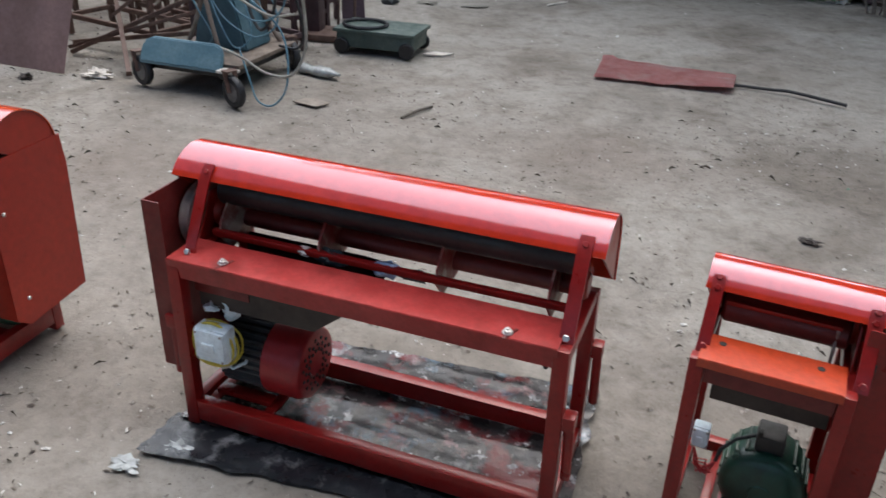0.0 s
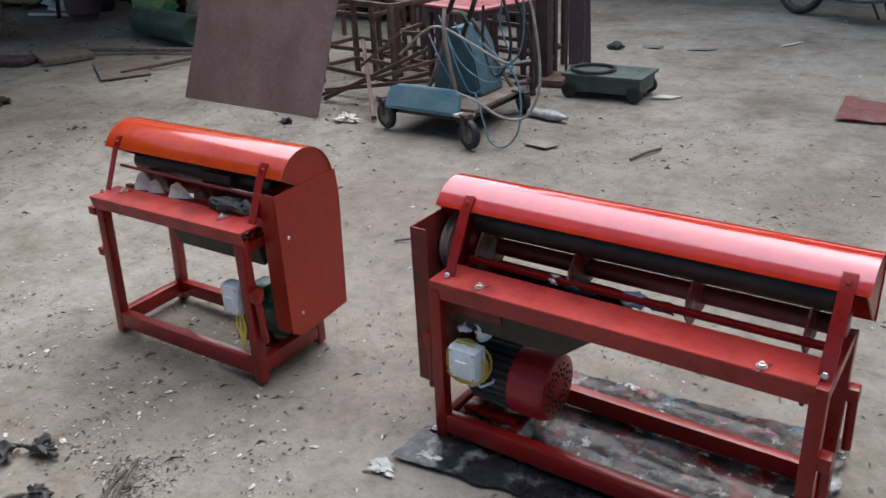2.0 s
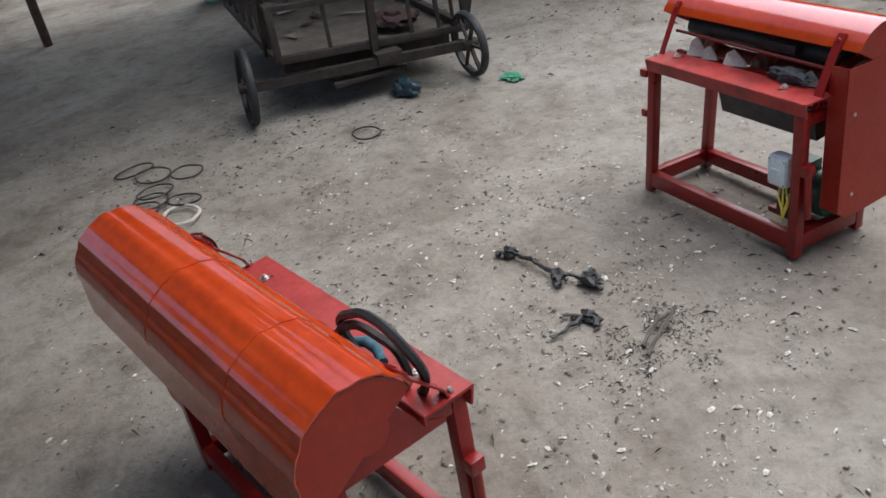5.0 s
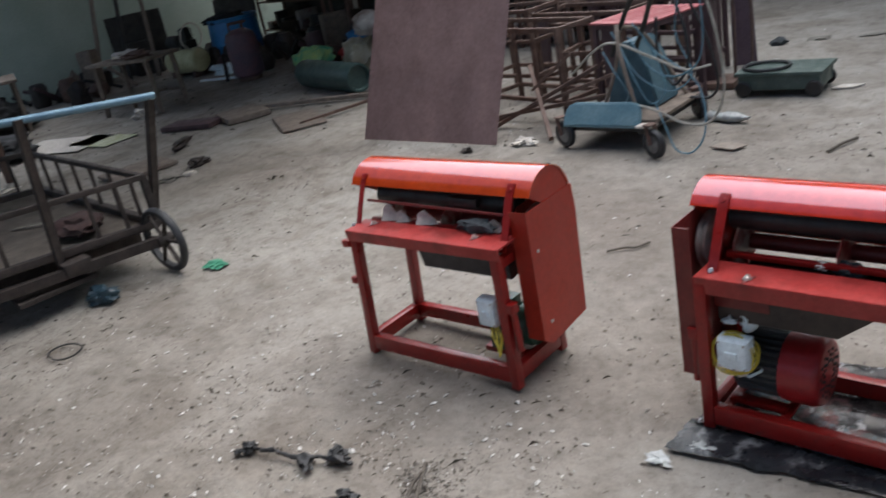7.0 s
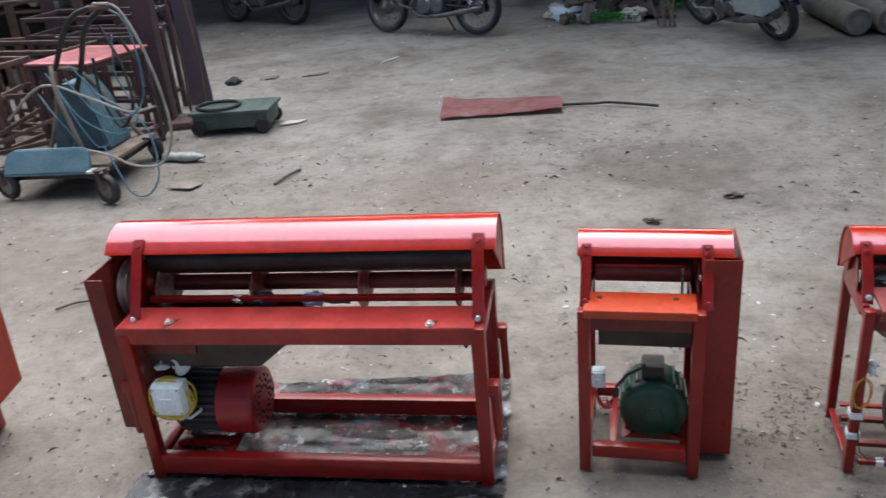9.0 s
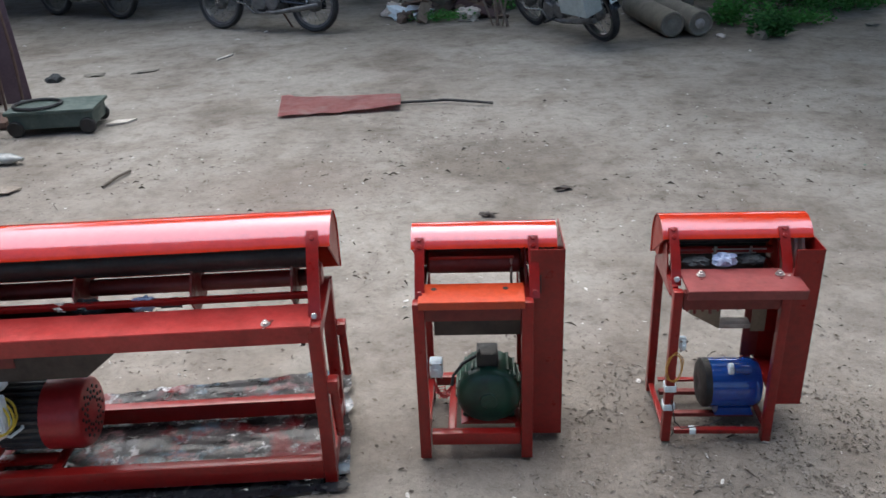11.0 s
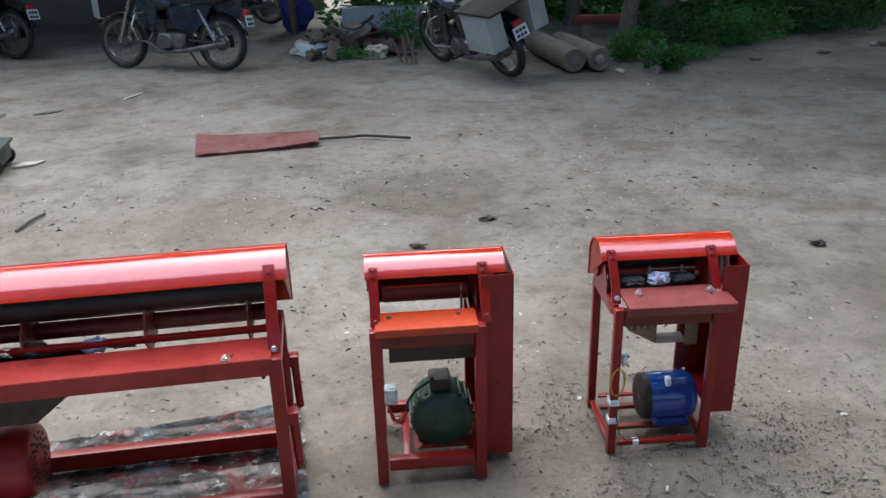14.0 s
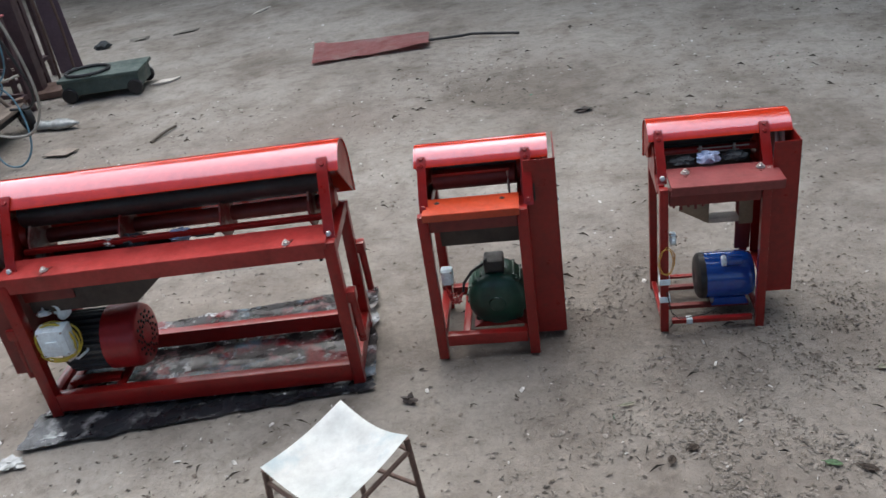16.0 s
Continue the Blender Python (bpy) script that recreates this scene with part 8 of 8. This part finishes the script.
CLODMID = mat("grey_earth_clod", (0.13, 0.112, 0.094), (0.26, 0.23, 0.198), 30, 0.95, 0.03, 0, 0.4, 90)
CLODDARK = mat("dark_earth_clod", (0.085, 0.07, 0.057), (0.165, 0.138, 0.114), 30, 0.95, 0.03, 0, 0.4, 90)
chips("earth_clods", 16000, 11, CLOD, 0.008, "small clods of dry earth", near)
chips("pebbles", 7000, 12, PEBBLE, 0.0075, "pale pebbles strewn on the earth", near)
chips("dark_crumbs", 7500, 13, CHIPDARK, 0.0075, "dark crumbs and dry leaf bits", near)
chips("whitish_flakes", 2600, 14, CHIPLIGHT, 0.0095, "whitish paper and leaf flakes", near)
chips("green_flakes", 25, 15, CHIPGREEN, 0.012, "small green flakes on the earth", near)
chips("swarf", 1500, 16, CHIPDARK, 0.008, "dark swarf and burnt bits", heap(-0.63, -0.76, 0.12), 0.2)
chips("ash", 2200, 27, CHIPDARK, 0.005, "fine black ash and crumbs", heap(-0.65, -0.72, 0.22))
chips("dry_needles", 3600, 26, CHIPDARK, 0.02, "thin dry stalks strewn on the earth", near, 0.1)
chips("swarf_pale", 420, 17, CHIPLIGHT, 0.010, "pale flakes among the swarf", heap(-0.6, -0.85, 0.38))
chips("gravel", 4200, 18, CLODMID, 0.0074, "grey-brown gravel heaped by the machines", heap(2.15, -0.58, 0.30))
chips("gravel_dark", 2600, 28, CLODDARK, 0.0058, "dark cinders trodden into the earth", heap(2.6, 0.0, 0.24))
chips("gravel_loose", 5200, 29, CLODMID, 0.0058, "loose gravel and crumbs by the machines", heap(2.6, -0.3, 0.75))
chips("gravel_pale", 3600, 19, PEBBLE, 0.0075, "pale gravel by the machines", heap(2.15, -0.35, 0.6))
chips("gravel_beside", 1100, 20, CLODMID, 0.0075, "gravel between the machines", heap(1.88, 0.40, 0.2))
chips("yard_crumbs", 2800, 30, CLODDARK, 0.0078, "dark crumbs trodden into the yard", heap(-1.5, -0.7, 0.85))
chips("yard_flakes", 900, 31, CHIPLIGHT, 0.0105, "whitish flakes strewn over the yard", heap(-1.3, -0.7, 0.95))
chips("cart_litter", 1200, 21, CHIPDARK, 0.010, "dark litter round the cart", heap(-3.4, -1.4, 0.6))
chips("far_litter", 500, 22, CHIPLIGHT, 0.02, "pale scraps far in the yard", lambda q: (q.uniform(-9, 9), q.uniform(4.2, 10)))
chips("stores_litter", 1200, 23, CHIPDARK, 0.03, "dark scraps under the shed roof", lambda q: (q.uniform(-12, -5), q.uniform(-0.5, 6.5)))
